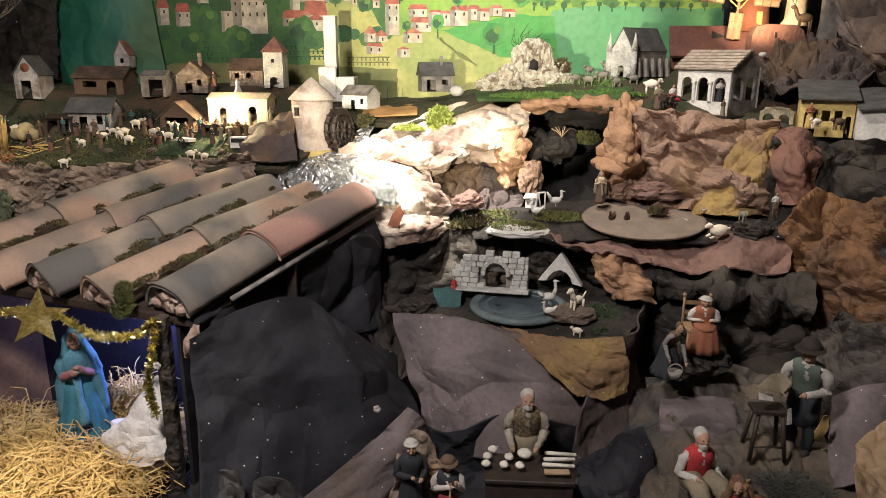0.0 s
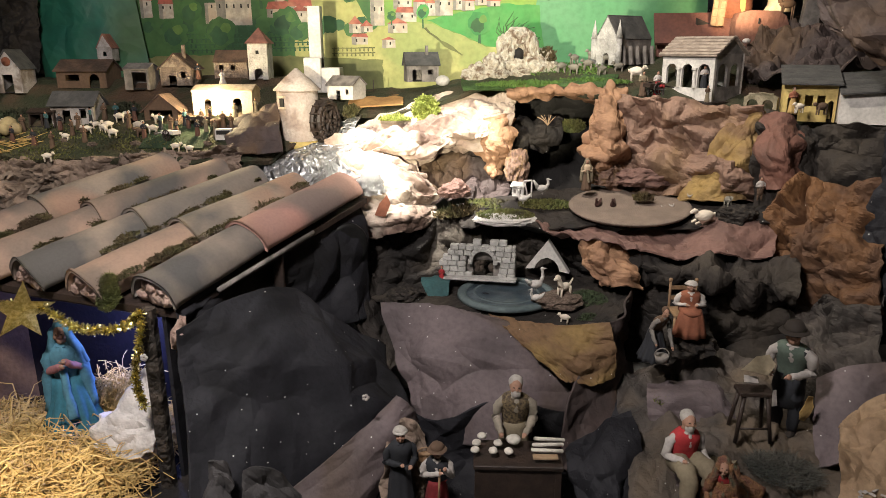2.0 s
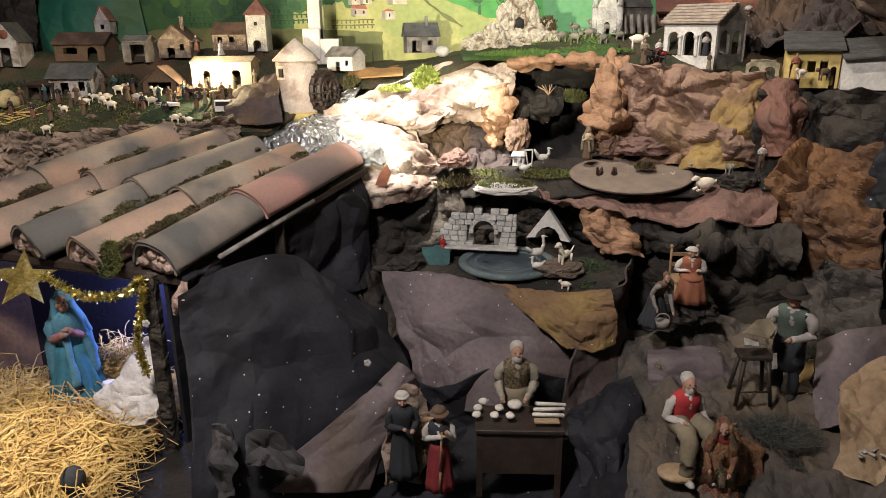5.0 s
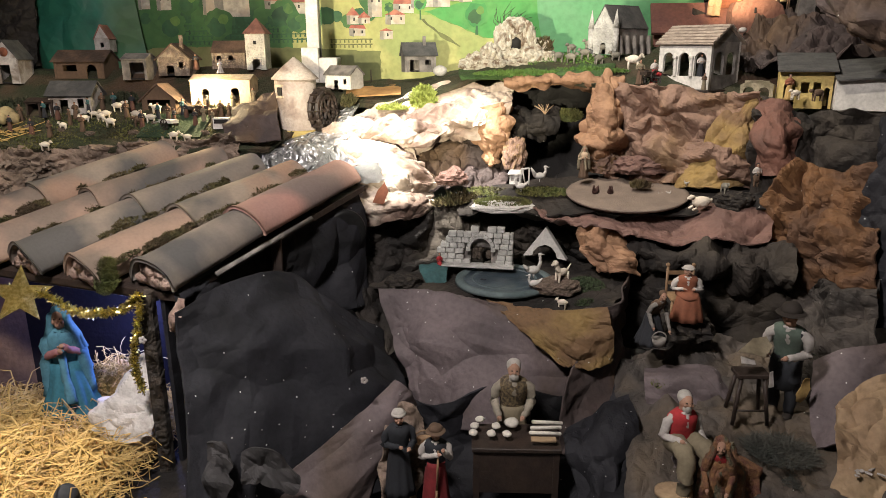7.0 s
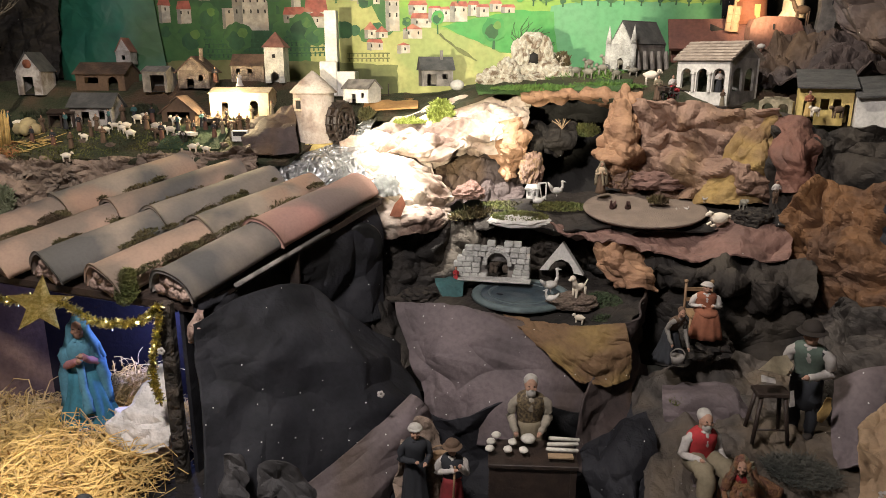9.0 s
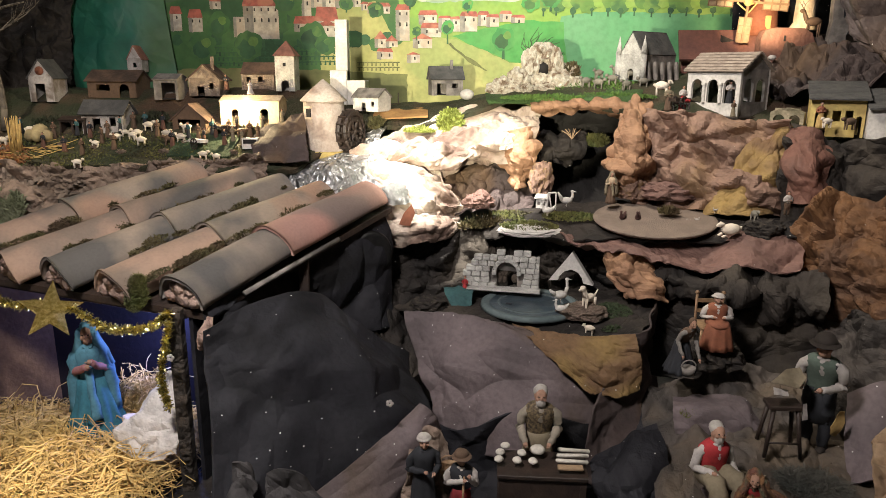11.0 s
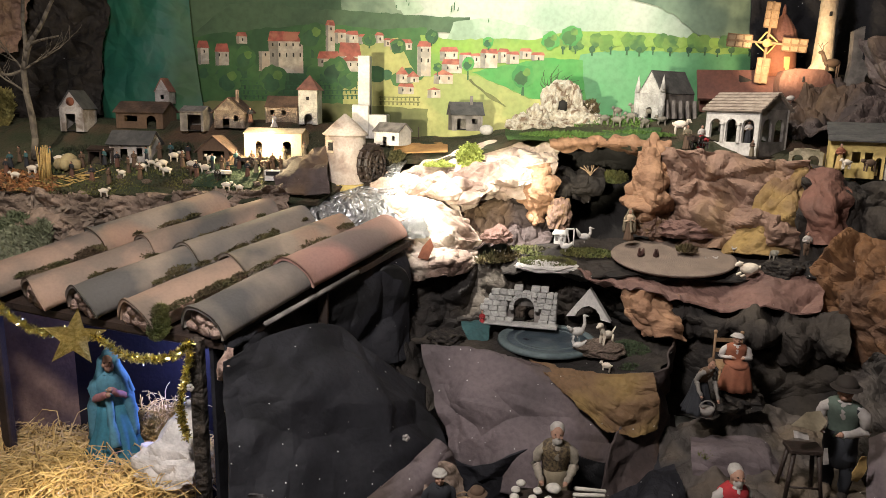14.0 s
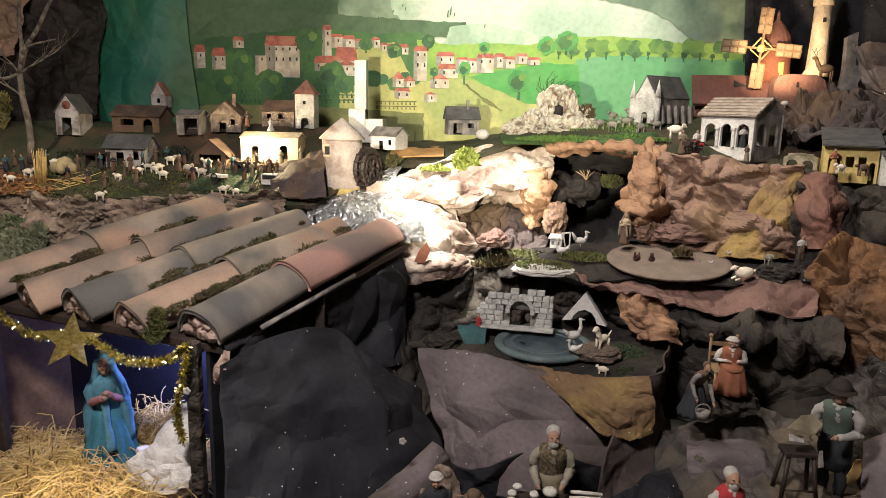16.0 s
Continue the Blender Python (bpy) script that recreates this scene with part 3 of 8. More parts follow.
    shape("painted_hill", [(-0.422, 1.857), (-0.265, 1.836), (-0.085, 1.845), (0.105, 1.837), (0.174, 1.861), (0.291, 1.880), (0.476, 1.883), (0.650, 1.875), (0.869, 1.851), (1.319, 1.853), (1.379, 1.362), (-0.412, 1.307)], lime)
    shape("painted_meadow", [(0.320, 1.778), (0.448, 1.798), (0.633, 1.801), (0.905, 1.789), (1.327, 1.786), (1.379, 1.362), (0.300, 1.329)], mint)
    shape("painted_meadow", [(-0.176, 1.692), (-0.056, 1.718), (0.168, 1.763), (0.334, 1.753), (0.357, 1.569), (0.094, 1.577), (-0.029, 1.628)], bright)
    shape("painted_field", [(-0.739, 1.804), (-0.531, 1.843), (-0.431, 1.657), (-0.248, 1.685), (-0.151, 1.675), (-0.029, 1.628), (0.094, 1.577), (0.262, 1.567), (0.300, 1.329), (-0.739, 1.297)], sand)
    shape("painted_field", [(-0.795, 1.721), (-0.683, 1.758), (-0.658, 1.520), (-0.657, 1.324), (-0.796, 1.320)], sand)
    shape("painted_olive_ground", [(-1.588, 1.521), (-1.355, 1.539), (-1.099, 1.540), (-0.796, 1.535), (-0.533, 1.523), (-0.385, 1.515), (-0.380, 1.283), (-1.602, 1.245)], olive)
    shape("painted_path", [(-0.193, 1.653), (-0.181, 1.658), (-0.088, 1.588), (-0.007, 1.537), (-0.015, 1.532), (-0.099, 1.579)], olive)
    # rows of vines, each a rail with small plants
    for i in range(4):
        z = 1.628 - 0.024 * i
        shape("painted_vine_row", [(-1.36, z), (-0.69, z + 0.014), (-0.69, z + 0.019), (-1.36, z + 0.005)], deep, 0.001, 0.05)
        for k in range(30):
            x = -1.355 + 0.022 * k + 0.006 * (i % 2)
            zz = z + 0.014 * (x + 1.36) / 0.67
            shape("painted_vine", [(x, zz - 0.012), (x + 0.009, zz - 0.011), (x + 0.0075, zz + 0.008), (x + 0.001, zz + 0.007)], deep, 0.001, 0.05)
    for i in range(2):
        z = 1.565 - 0.022 * i
        shape("painted_vine_row", [(-0.62, z), (-0.42, z + 0.003), (-0.42, z + 0.008), (-0.62, z + 0.005)], olive, 0.001, 0.05)
        for k in range(10):
            x = -0.615 + 0.02 * k
            shape("painted_vine", [(x, z - 0.011), (x + 0.008, z - 0.011), (x + 0.0065, z + 0.007), (x + 0.001, z + 0.007)], olive, 0.001, 0.05)
    # clumps of trees along the meadow, with dark trunks
    for i in range(24):
        x = 0.2 + 0.048 * i
        crown(x, 1.838 + 0.007 * math.sin(i * 2.1), 0.026 + 0.008 * ((i * 7) % 3), leafy if i % 3 else lime)
    for i in range(15):
        x, z = 0.24 + 0.07 * i + 0.012 * math.sin(i * 5), 1.80 + 0.004 * math.sin(i * 2.3)
        crown(x, z + 0.006, 0.009 + 0.003 * (i % 3), deep)
        shape("painted_trunk", [(x - 0.004, z - 0.022), (x + 0.004, z - 0.022), (x + 0.003, z), (x - 0.003, z)], deep, 0.001)
    for i in range(22):
        crown(-1.48 + 0.05 * i, 1.665 + 0.012 * math.sin(i * 1.9), 0.028 + 0.007 * (i % 3), mid if i % 2 else deep)

    def painted_house(x, z, w, h, roof, gable):
        shape("painted_house", [(x, z), (x + w, z), (x + w, z + h), (x, z + h)], cream, 0.001, 0.1)
        shape("painted_house_side", [(x, z), (x + w * 0.28, z - 0.003), (x + w * 0.28, z + h), (x, z + h)], shade, 0.001, 0.1)
        if gable:
            shape("painted_roof", [(x - 0.004, z + h), (x + w + 0.004, z + h), (x + w / 2, z + h + roof)], red, 0.001, 0.1)
        elif roof:
            shape("painted_roof", [(x - 0.004, z + h), (x + w + 0.004, z + h - 0.002), (x + w - 0.006, z + h + roof), (x + 0.008, z + h + roof)], red, 0.0015, 0.1)
        n = max(1, int(w / 0.032))
        for i in range(n):
            cx = x + w * (i + 0.6) / n
            for lv in range(max(1, int(h / 0.055))):
                cz = z + h - 0.016 - 0.045 * lv
                tall = 0.007 if lv == 0 else 0.011
                if cz - tall > z:
                    shape("painted_window", [(cx - 0.0035, cz - tall), (cx + 0.0035, cz - tall), (cx + 0.0035, cz + 0.005), (cx, cz + 0.008), (cx - 0.0035, cz + 0.005)], ink, 0.0005, 0.1)

    for x, z, w, h, r, g in (
            (-1.42, 1.703, 0.068, 0.065, 0.037, 0), (-1.312, 1.806, 0.052, 0.035, 0.018, 0), (-1.508, 1.707, 0.056, 0.077, 0.032, 0), (-1.154, 1.672, 0.167, 0.148, 0.044, 0),
            (-1.204, 1.681, 0.055, 0.091, 0.0, 0), (-0.875, 1.772, 0.044, 0.123, 0.023, 0), (-0.831, 1.814, 0.055, 0.048, 0.015, 0), (-0.777, 1.815, 0.058, 0.04, 0.016, 0),
            (-0.719, 1.814, 0.078, 0.032, 0.01, 0), (-0.638, 1.818, 0.04, 0.034, 0.013, 0), (-0.597, 1.803, 0.034, 0.029, 0.008, 0), (-0.567, 1.788, 0.104, 0.032, 0.016, 0),
            (-0.915, 1.706, 0.105, 0.038, 0.032, 0), (-0.812, 1.747, 0.103, 0.007, 0.063, 0), (-0.81, 1.684, 0.101, 0.049, 0.027, 1),
    ):
        painted_house(x, z, w, h, r, g)
    for x, z, w, h, r, g in (
            (-0.436, 1.668, 0.064, 0.136, 0.024, 0), (-0.33, 1.741, 0.084, 0.042, 0.021, 0), (-0.32, 1.684, 0.094, 0.041, 0.023, 0), (-0.238, 1.709, 0.057, 0.061, 0.01, 0),
            (-0.184, 1.71, 0.045, 0.055, 0.011, 0), (-0.139, 1.711, 0.079, 0.067, 0.02, 0), (-0.058, 1.736, 0.053, 0.047, 0.018, 0), (-0.018, 1.732, 0.058, 0.042, 0.013, 0),
            (0.042, 1.754, 0.055, 0.034, 0.015, 0), (0.095, 1.749, 0.061, 0.024, 0.013, 0), (-0.357, 1.636, 0.09, 0.041, 0.024, 1), (-0.536, 1.637, 0.056, 0.038, 0.037, 1),
            (-0.484, 1.639, 0.056, 0.027, 0.026, 1), (-0.527, 1.585, 0.075, 0.034, 0.015, 0), (-0.385, 1.57, 0.061, 0.036, 0.013, 1),
    ):
        painted_house(x, z, w, h, r, g)
    for x, z, r, foot in (
            (-0.94, 1.844, 0.065, 1.745), (0.064, 1.677, 0.055, 1.588), (-0.196, 1.728, 0.032, 1.656), (-0.829, 1.684, 0.071, 1.647),
            (-1.273, 1.738, 0.056, 1.664), (0.274, 1.862, 0.051, 1.799), (0.184, 1.838, 0.042, 1.797),
            (-0.665, 1.833, 0.032, 1.792), (-0.53, 1.804, 0.038, 1.773), (-0.774, 1.648, 0.049, 1.608), (-0.34, 1.71, 0.022, 1.671),
            (-1.135, 1.64, 0.072, 1.6), (-1.361, 1.635, 0.068, 1.595), (-0.104, 1.827, 0.027, 1.792), (-0.37, 1.848, 0.032, 1.807),
    ):
        shape("painted_trunk", [(x - r * 0.12, foot), (x + r * 0.12, foot), (x + r * 0.07, z), (x - r * 0.07, z)], deep, 0.001)
        crown(x, z, r, mid if x < -0.2 else bright)
        crown(x - r * 0.15, z - r * 0.2, r * 0.62, deep if x < 0 else mid)
        crown(x + r * 0.3, z + r * 0.3, r * 0.35, leafy)
    # distant birds and masts over the ridge
    for x, z, h in ((-0.28, 1.974, 0.018), (-0.267, 1.987, 0.022), (-0.479, 1.994, 0.008), (-0.537, 1.983, 0.007), (-0.107, 1.924, 0.01), (-0.607, 1.952, 0.006), (-0.492, 2.009, 0.008), (-0.25, 1.972, 0.01)):
        shape("painted_bird", [(x - 0.003, z - h), (x + 0.002, z - h * 0.8), (x + 0.003, z + h), (x - 0.001, z + h * 0.6)], deep, 0.001, 0.1)
    # joints between the paper sheets
    for x in (-1.52, -0.66, 0.9):
        part("paper_seam", Bld().box((x, 0.003, 1.75), (0.003, 0.003, 1.9)), sky, base)


backdrop()


# ---- upper ground of the village and the temple ----
def upper_ground():
    xs, ts = np.linspace(-2.3, 1.9, 190), np.linspace(0, 1, 62)
    V = []
    for t in ts:
        for x in xs:
            f = np.interp(x, (-2.3, -1.6, -0.95, -0.7, -0.45, 0.1, 0.45, 0.75, 0.95, 1.2, 1.9), (2.62, 2.58, 2.56, 2.58, 2.86, 2.88, 2.76, 2.68, 2.56, 2.46, 2.36))
            y = f + (3.46 - f) * t
            V.append((x, y, ground_z(x, y)))
    V = np.array(V)
    amp = np.where(V[:, 0] < 0, 0.012, 0.008)
    V[:, 2] += amp * crumple(V * (1, 1, 0), 9, 4)
    ob = raw("ground", V, grid_faces(len(xs), len(ts)), EARTH, smooth=False)
    so = ob.modifiers.new("thickness", "SOLIDIFY")
    so.thickness, so.offset = 0.02, -1
    tagged(ob, "mossy brown earth of the terraced upper village ground", "ground", kind="structure")


upper_ground()

# ---- crumpled paper hillsides ----
drape("hillside", [[(-2.167, 2.620, 1.175), (-1.830, 2.610, 1.179), (-1.542, 2.590, 1.173), (-1.200, 2.580, 1.197), (-0.828, 2.580, 1.232)],
                   [(-2.146, 2.580, 1.087), (-1.810, 2.570, 1.101), (-1.536, 2.570, 1.107), (-1.199, 2.570, 1.124), (-0.802, 2.560, 1.182)],
                   [(-2.143, 2.560, 0.978), (-1.814, 2.560, 0.992), (-1.532, 2.550, 1.005), (-1.194, 2.550, 1.041), (-0.778, 2.550, 1.121)],
                   [(-2.157, 2.540, 0.730), (-1.824, 2.540, 0.747), (-1.542, 2.540, 0.806), (-1.199, 2.540, 0.867), (-0.754, 2.530, 0.977)]],
      CORK, "brown crumpled bark-like hillside below the village", "hillside", amp=0.06, freq=11, seed=3)
drape("hillside", [[(-0.530, 2.800, 1.228), (-0.334, 2.860, 1.296), (-0.111, 2.920, 1.376), (0.070, 2.900, 1.400), (0.208, 2.880, 1.387)],
                   [(-0.522, 2.700, 1.206), (-0.328, 2.720, 1.248), (-0.101, 2.740, 1.275), (0.071, 2.740, 1.293), (0.189, 2.780, 1.319)],
                   [(-0.438, 2.660, 1.182), (-0.283, 2.620, 1.224), (-0.116, 2.620, 1.241), (0.019, 2.660, 1.249), (0.167, 2.720, 1.271)],
                   [(-0.422, 2.700, 1.151), (-0.278, 2.680, 1.189), (-0.118, 2.700, 1.201), (0.021, 2.740, 1.209), (0.162, 2.780, 1.220)]],
      PALE_ROCK, "pale stone-coloured crumpled rock plateau under a bright lamp", "rock face", amp=0.07, freq=9, seed=8, strata=1.9)
# Deeper brown than the cliff, to paint in the shadow under the plateau.
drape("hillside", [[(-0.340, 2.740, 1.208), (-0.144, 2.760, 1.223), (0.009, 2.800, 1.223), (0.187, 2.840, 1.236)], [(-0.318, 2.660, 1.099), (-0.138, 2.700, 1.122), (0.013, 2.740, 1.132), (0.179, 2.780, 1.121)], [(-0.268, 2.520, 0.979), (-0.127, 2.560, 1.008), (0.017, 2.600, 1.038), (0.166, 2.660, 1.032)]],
      DEEPBROWN, "brown crumpled paper recess under the pale plateau, shade in its colour", "rock face", amp=0.05, freq=9, seed=108)
drape("hillside", [[(-0.518, 2.680, 1.209), (-0.416, 2.660, 1.200), (-0.283, 2.620, 1.188), (-0.178, 2.640, 1.168)], [(-0.459, 2.560, 1.153), (-0.363, 2.520, 1.173), (-0.241, 2.520, 1.163), (-0.128, 2.600, 1.127)],
                   [(-0.373, 2.460, 1.060), (-0.279, 2.430, 1.080), (-0.182, 2.450, 1.080), (-0.086, 2.560, 1.041)], [(-0.317, 2.400, 0.933), (-0.242, 2.380, 0.952), (-0.157, 2.420, 0.966), (-0.063, 2.540, 0.983)]],
      PALE_ROCK, "pale crumpled rock dome beside the foil stream", "rock face", amp=0.045, freq=7, seed=109, strata=1.2)
drape("hillside", [[(0.037, 2.740, 1.318), (0.110, 2.700, 1.332), (0.187, 2.740, 1.319)], [(0.057, 2.720, 1.213), (0.114, 2.660, 1.223), (0.169, 2.700, 1.215)], [(0.090, 2.700, 1.098), (0.125, 2.680, 1.096), (0.159, 2.700, 1.111)]],
      SANDROCK, "tan crumpled paper pillar at the cave corner", "rock", amp=0.05, freq=13, seed=110)
drape("hillside", [[(0.507, 2.780, 1.436), (0.585, 2.680, 1.402), (0.711, 2.620, 1.388), (0.853, 2.550, 1.380), (1.006, 2.490, 1.374)],
                   [(0.484, 2.700, 1.273), (0.595, 2.630, 1.274), (0.726, 2.600, 1.268), (0.855, 2.520, 1.263), (1.010, 2.470, 1.278)],
                   [(0.468, 2.640, 1.186), (0.595, 2.590, 1.177), (0.719, 2.540, 1.176), (0.852, 2.480, 1.171), (0.992, 2.440, 1.178)],
                   [(0.548, 2.600, 1.049), (0.628, 2.560, 1.057), (0.721, 2.510, 1.065), (0.860, 2.470, 1.072), (1.002, 2.430, 1.065)]],
      BROWN, "tall brown crumpled paper cliff below the temple", "cliff", amp=0.085, freq=6.5, seed=12)
drape("hillside", [[(0.931, 2.530, 1.365), (0.966, 2.500, 1.364), (1.005, 2.480, 1.362)], [(0.827, 2.500, 1.200), (0.893, 2.430, 1.219), (0.996, 2.430, 1.217)], [(0.743, 2.500, 1.052), (0.847, 2.430, 1.068), (0.969, 2.430, 1.083)]],
      OCHRE, "ochre sprayed crumpled paper rock on the cliff", "cliff", amp=0.035, freq=8, seed=21)
drape("hillside", [[(0.993, 2.500, 1.369), (1.097, 2.420, 1.334), (1.182, 2.380, 1.332), (1.337, 2.300, 1.346)],
                   [(0.988, 2.460, 1.279), (1.090, 2.380, 1.253), (1.174, 2.340, 1.251), (1.320, 2.250, 1.266)],
                   [(0.988, 2.430, 1.179), (1.080, 2.350, 1.160), (1.166, 2.300, 1.164), (1.303, 2.200, 1.189)],
                   [(0.990, 2.400, 1.062), (1.079, 2.320, 1.065), (1.160, 2.260, 1.065), (1.292, 2.150, 1.081)]],
      DARK, "dark sprayed paper cliff beside the farmhouse", "cliff", amp=0.07, freq=6, seed=14)
drape("hillside", [[(0.988, 2.460, 1.350), (1.042, 2.420, 1.348), (1.114, 2.400, 1.331)], [(0.969, 2.420, 1.255), (1.006, 2.330, 1.260), (1.097, 2.350, 1.252)], [(0.983, 2.400, 1.124), (1.023, 2.330, 1.131), (1.106, 2.340, 1.147)]],
      RUST, "red-brown crumpled paper rock on the cliff", "cliff", amp=0.035, freq=8, seed=23)
drape("hillside", [[(1.019, 2.400, 1.120), (1.079, 2.330, 1.164), (1.145, 2.260, 1.171), (1.242, 2.150, 1.196)],
                   [(0.980, 2.330, 1.021), (1.060, 2.250, 1.036), (1.123, 2.180, 1.048), (1.223, 2.080, 1.063)],
                   [(0.981, 2.270, 0.926), (1.055, 2.190, 0.927), (1.097, 2.100, 0.950), (1.192, 2.000, 0.971)],
                   [(1.031, 2.250, 0.805), (1.072, 2.140, 0.811), (1.110, 2.060, 0.827), (1.200, 1.980, 0.847)]],
      ORANGE, "orange-brown crumpled paper rock at the edge", "rock face", amp=0.07, freq=8, seed=16)
drape("hillside", [[(1.034, 2.200, 0.805), (1.081, 2.100, 0.845), (1.205, 2.000, 0.889)], [(1.011, 2.050, 0.721), (1.068, 1.980, 0.739), (1.168, 1.900, 0.766)], [(0.966, 1.850, 0.598), (1.024, 1.800, 0.615), (1.103, 1.750, 0.634)]],
      DUST, "dusty brown paper slope behind the tanner", "slope", amp=0.05, freq=9, seed=17)
def bark_chips(n, seed):
    """Broken pieces of bark and stiff paper heaped over the slope below the village."""
    rng = np.random.default_rng(seed)
    V, Fc = [], []
    for _ in range(n):
        x = -2.15 + 1.2 * rng.random() ** 1.15
        v = rng.random()
        c = np.array([x, 2.605 - 0.06 * v, np.interp(x, (-2.15, -1.5, -1.2, -0.85), (1.165, 1.165, 1.185, 1.215)) - 0.2 * v])
        n1 = rng.normal(size=3) * (0.8, 0.5, 0.9) + (0, -0.7, 0.5)
        n1 /= np.linalg.norm(n1)
        u = np.cross(n1, rng.normal(size=3))
        u /= np.linalg.norm(u)
        w = np.cross(n1, u)
        k, size = 5 + int(rng.integers(0, 3)), 0.014 + 0.026 * rng.random() ** 2
        i = len(V)
        ring = [(size * (0.6 + 0.7 * rng.random())) * (math.cos(6.283 * a / k) * u + 0.6 * math.sin(6.283 * a / k) * w) for a in range(k)]
        V += [c + r + n1 * 0.004 + n1 * rng.normal() * 0.002 for r in ring] + [c + r - n1 * 0.006 for r in ring]
        Fc += [tuple(range(i, i + k)), tuple(range(i + 2 * k - 1, i + k - 1, -1))] + [(i + a, i + k + a, i + k + (a + 1) % k, i + (a + 1) % k) for a in range(k)]
    tagged(raw("bark_chips", V, Fc, CHIPS, smooth=False), "broken brown bark pieces heaped below the village", "bark", kind="stuff")


bark_chips(700, 17)
# cave under the temple hill
# Near-black back sheet gives the cave its darkness by colour.
drape("cave_wall", [[(0.145, 3.050, 1.385), (0.362, 3.100, 1.388), (0.587, 3.050, 1.397)], [(0.155, 3.050, 1.199), (0.374, 3.100, 1.200), (0.592, 3.000, 1.220)], [(0.156, 2.850, 0.981), (0.365, 2.900, 0.980), (0.581, 2.850, 0.999)]],
      HOLE, "black sheet standing in for the darkness inside the cave", "cave", amp=0.02, seed=5)
drape("cave_lintel", [[(0.156, 2.860, 1.418), (0.285, 2.830, 1.425), (0.410, 2.810, 1.432), (0.536, 2.800, 1.431)], [(0.166, 2.820, 1.398), (0.282, 2.790, 1.403), (0.406, 2.770, 1.412), (0.532, 2.770, 1.408)],
                      [(0.190, 2.840, 1.376), (0.288, 2.830, 1.371), (0.413, 2.810, 1.393), (0.532, 2.810, 1.371)]],
      SANDROCK, "torn tan paper lip over the cave", "rock lip", amp=0.028, freq=13, seed=6)
drape("cave_ledge", [[(0.157, 2.950, 1.285), (0.282, 2.950, 1.294), (0.396, 2.950, 1.288)], [(0.159, 2.840, 1.257), (0.273, 2.820, 1.252), (0.366, 2.860, 1.240)], [(0.178, 2.840, 1.202), (0.255, 2.820, 1.180), (0.304, 2.880, 1.197)]],
      DARK, "grey rock ledge inside the cave", "ledge", amp=0.045, freq=12, seed=7)
rock("rock", (0.202, 2.660, 1.141), (0.045, 0.05, 0.075), BROWN, "brown paper boulder beside the cave mouth", seed=4)
rock("rock", (0.522, 2.600, 1.125), (0.06, 0.05, 0.05), BROWN, "round brown paper boulder beside the shepherdess", seed=9)
rock("rock", (0.642, 2.560, 1.123), (0.09, 0.05, 0.04), PINK, "flat brown paper boulder at the cliff foot", seed=10)
drape("cave_pillar", [[(0.511, 2.800, 1.431), (0.544, 2.740, 1.443), (0.618, 2.760, 1.402)], [(0.453, 2.700, 1.297), (0.507, 2.600, 1.309), (0.602, 2.660, 1.281)], [(0.430, 2.660, 1.188), (0.497, 2.550, 1.190), (0.602, 2.620, 1.173)], [(0.489, 2.640, 1.130), (0.518, 2.580, 1.125), (0.590, 2.640, 1.127)]],
      SANDROCK, "light tan crumpled paper column beside the cave mouth", "rock", amp=0.05, freq=9, seed=99)
rock("rock", (-0.025, 2.480, 1.091), (0.05, 0.04, 0.035), PINK, "pinkish paper boulder on the bright slope", seed=13)
rock("rock", (0.899, 2.340, 1.041), (0.065, 0.05, 0.04), DARK, "dark grey boulder beside the lying sheep", seed=15)
drape("hillside", [[(-0.914, 2.780, 1.285), (-0.804, 2.760, 1.339), (-0.706, 2.760, 1.377)], [(-0.880, 2.660, 1.242), (-0.767, 2.630, 1.277), (-0.668, 2.640, 1.294)], [(-0.857, 2.600, 1.192), (-0.751, 2.570, 1.200), (-0.644, 2.570, 1.208)]],
      DEEPBROWN, "smooth grey-brown paper slope beside the mill", "slope", amp=0.02, freq=7, seed=18)
gable = Bld().prism([(-0.1, -0.02), (0.1, -0.02), (0.1, 0.08), (0.085, 0.118), (0.055, 0.137), (-0.05, 0.14), (-0.088, 0.13), (-0.1, 0.1)], -0.035, 0.04)
gable.box((-0.015, -0.037, 0.1), (0.006, 0.006, 0.02), m=1)
solid("barn_gable", gable, [RUST, HOLE], "rounded brown barn end beside the dull red roof", "barn", (1.148, 2.985, 1.565), -4)

# terrace with the sandy disc
drape("terrace", [[(-0.024, 2.580, 1.015), (0.143, 2.640, 1.035), (0.355, 2.680, 1.062), (0.534, 2.640, 1.068), (0.768, 2.540, 1.071), (1.044, 2.450, 1.082)],
                  [(-0.012, 2.500, 0.995), (0.138, 2.500, 1.014), (0.335, 2.500, 1.026), (0.560, 2.460, 1.029), (0.755, 2.420, 1.031), (1.011, 2.360, 1.049)],
                  [(-0.000, 2.420, 0.975), (0.134, 2.400, 0.986), (0.320, 2.360, 0.989), (0.537, 2.340, 0.992), (0.729, 2.320, 0.997), (1.007, 2.300, 1.021)]],
      DARK, "dark earth terrace below the cliff", "terrace", amp=0.015, freq=10, seed=31)
drape("terrace_edge", [[(0.247, 2.430, 1.002), (0.418, 2.390, 0.988), (0.671, 2.370, 0.993), (1.040, 2.340, 1.029)], [(0.263, 2.350, 0.987), (0.423, 2.310, 0.978), (0.676, 2.280, 0.964), (1.001, 2.270, 0.968)],
                       [(0.293, 2.310, 0.971), (0.435, 2.270, 0.966), (0.689, 2.220, 0.926), (0.975, 2.220, 0.941)]],
      PINK, "reddish-brown paper apron hanging below the sandy disc", "paper edge", amp=0.04, freq=7, seed=33)
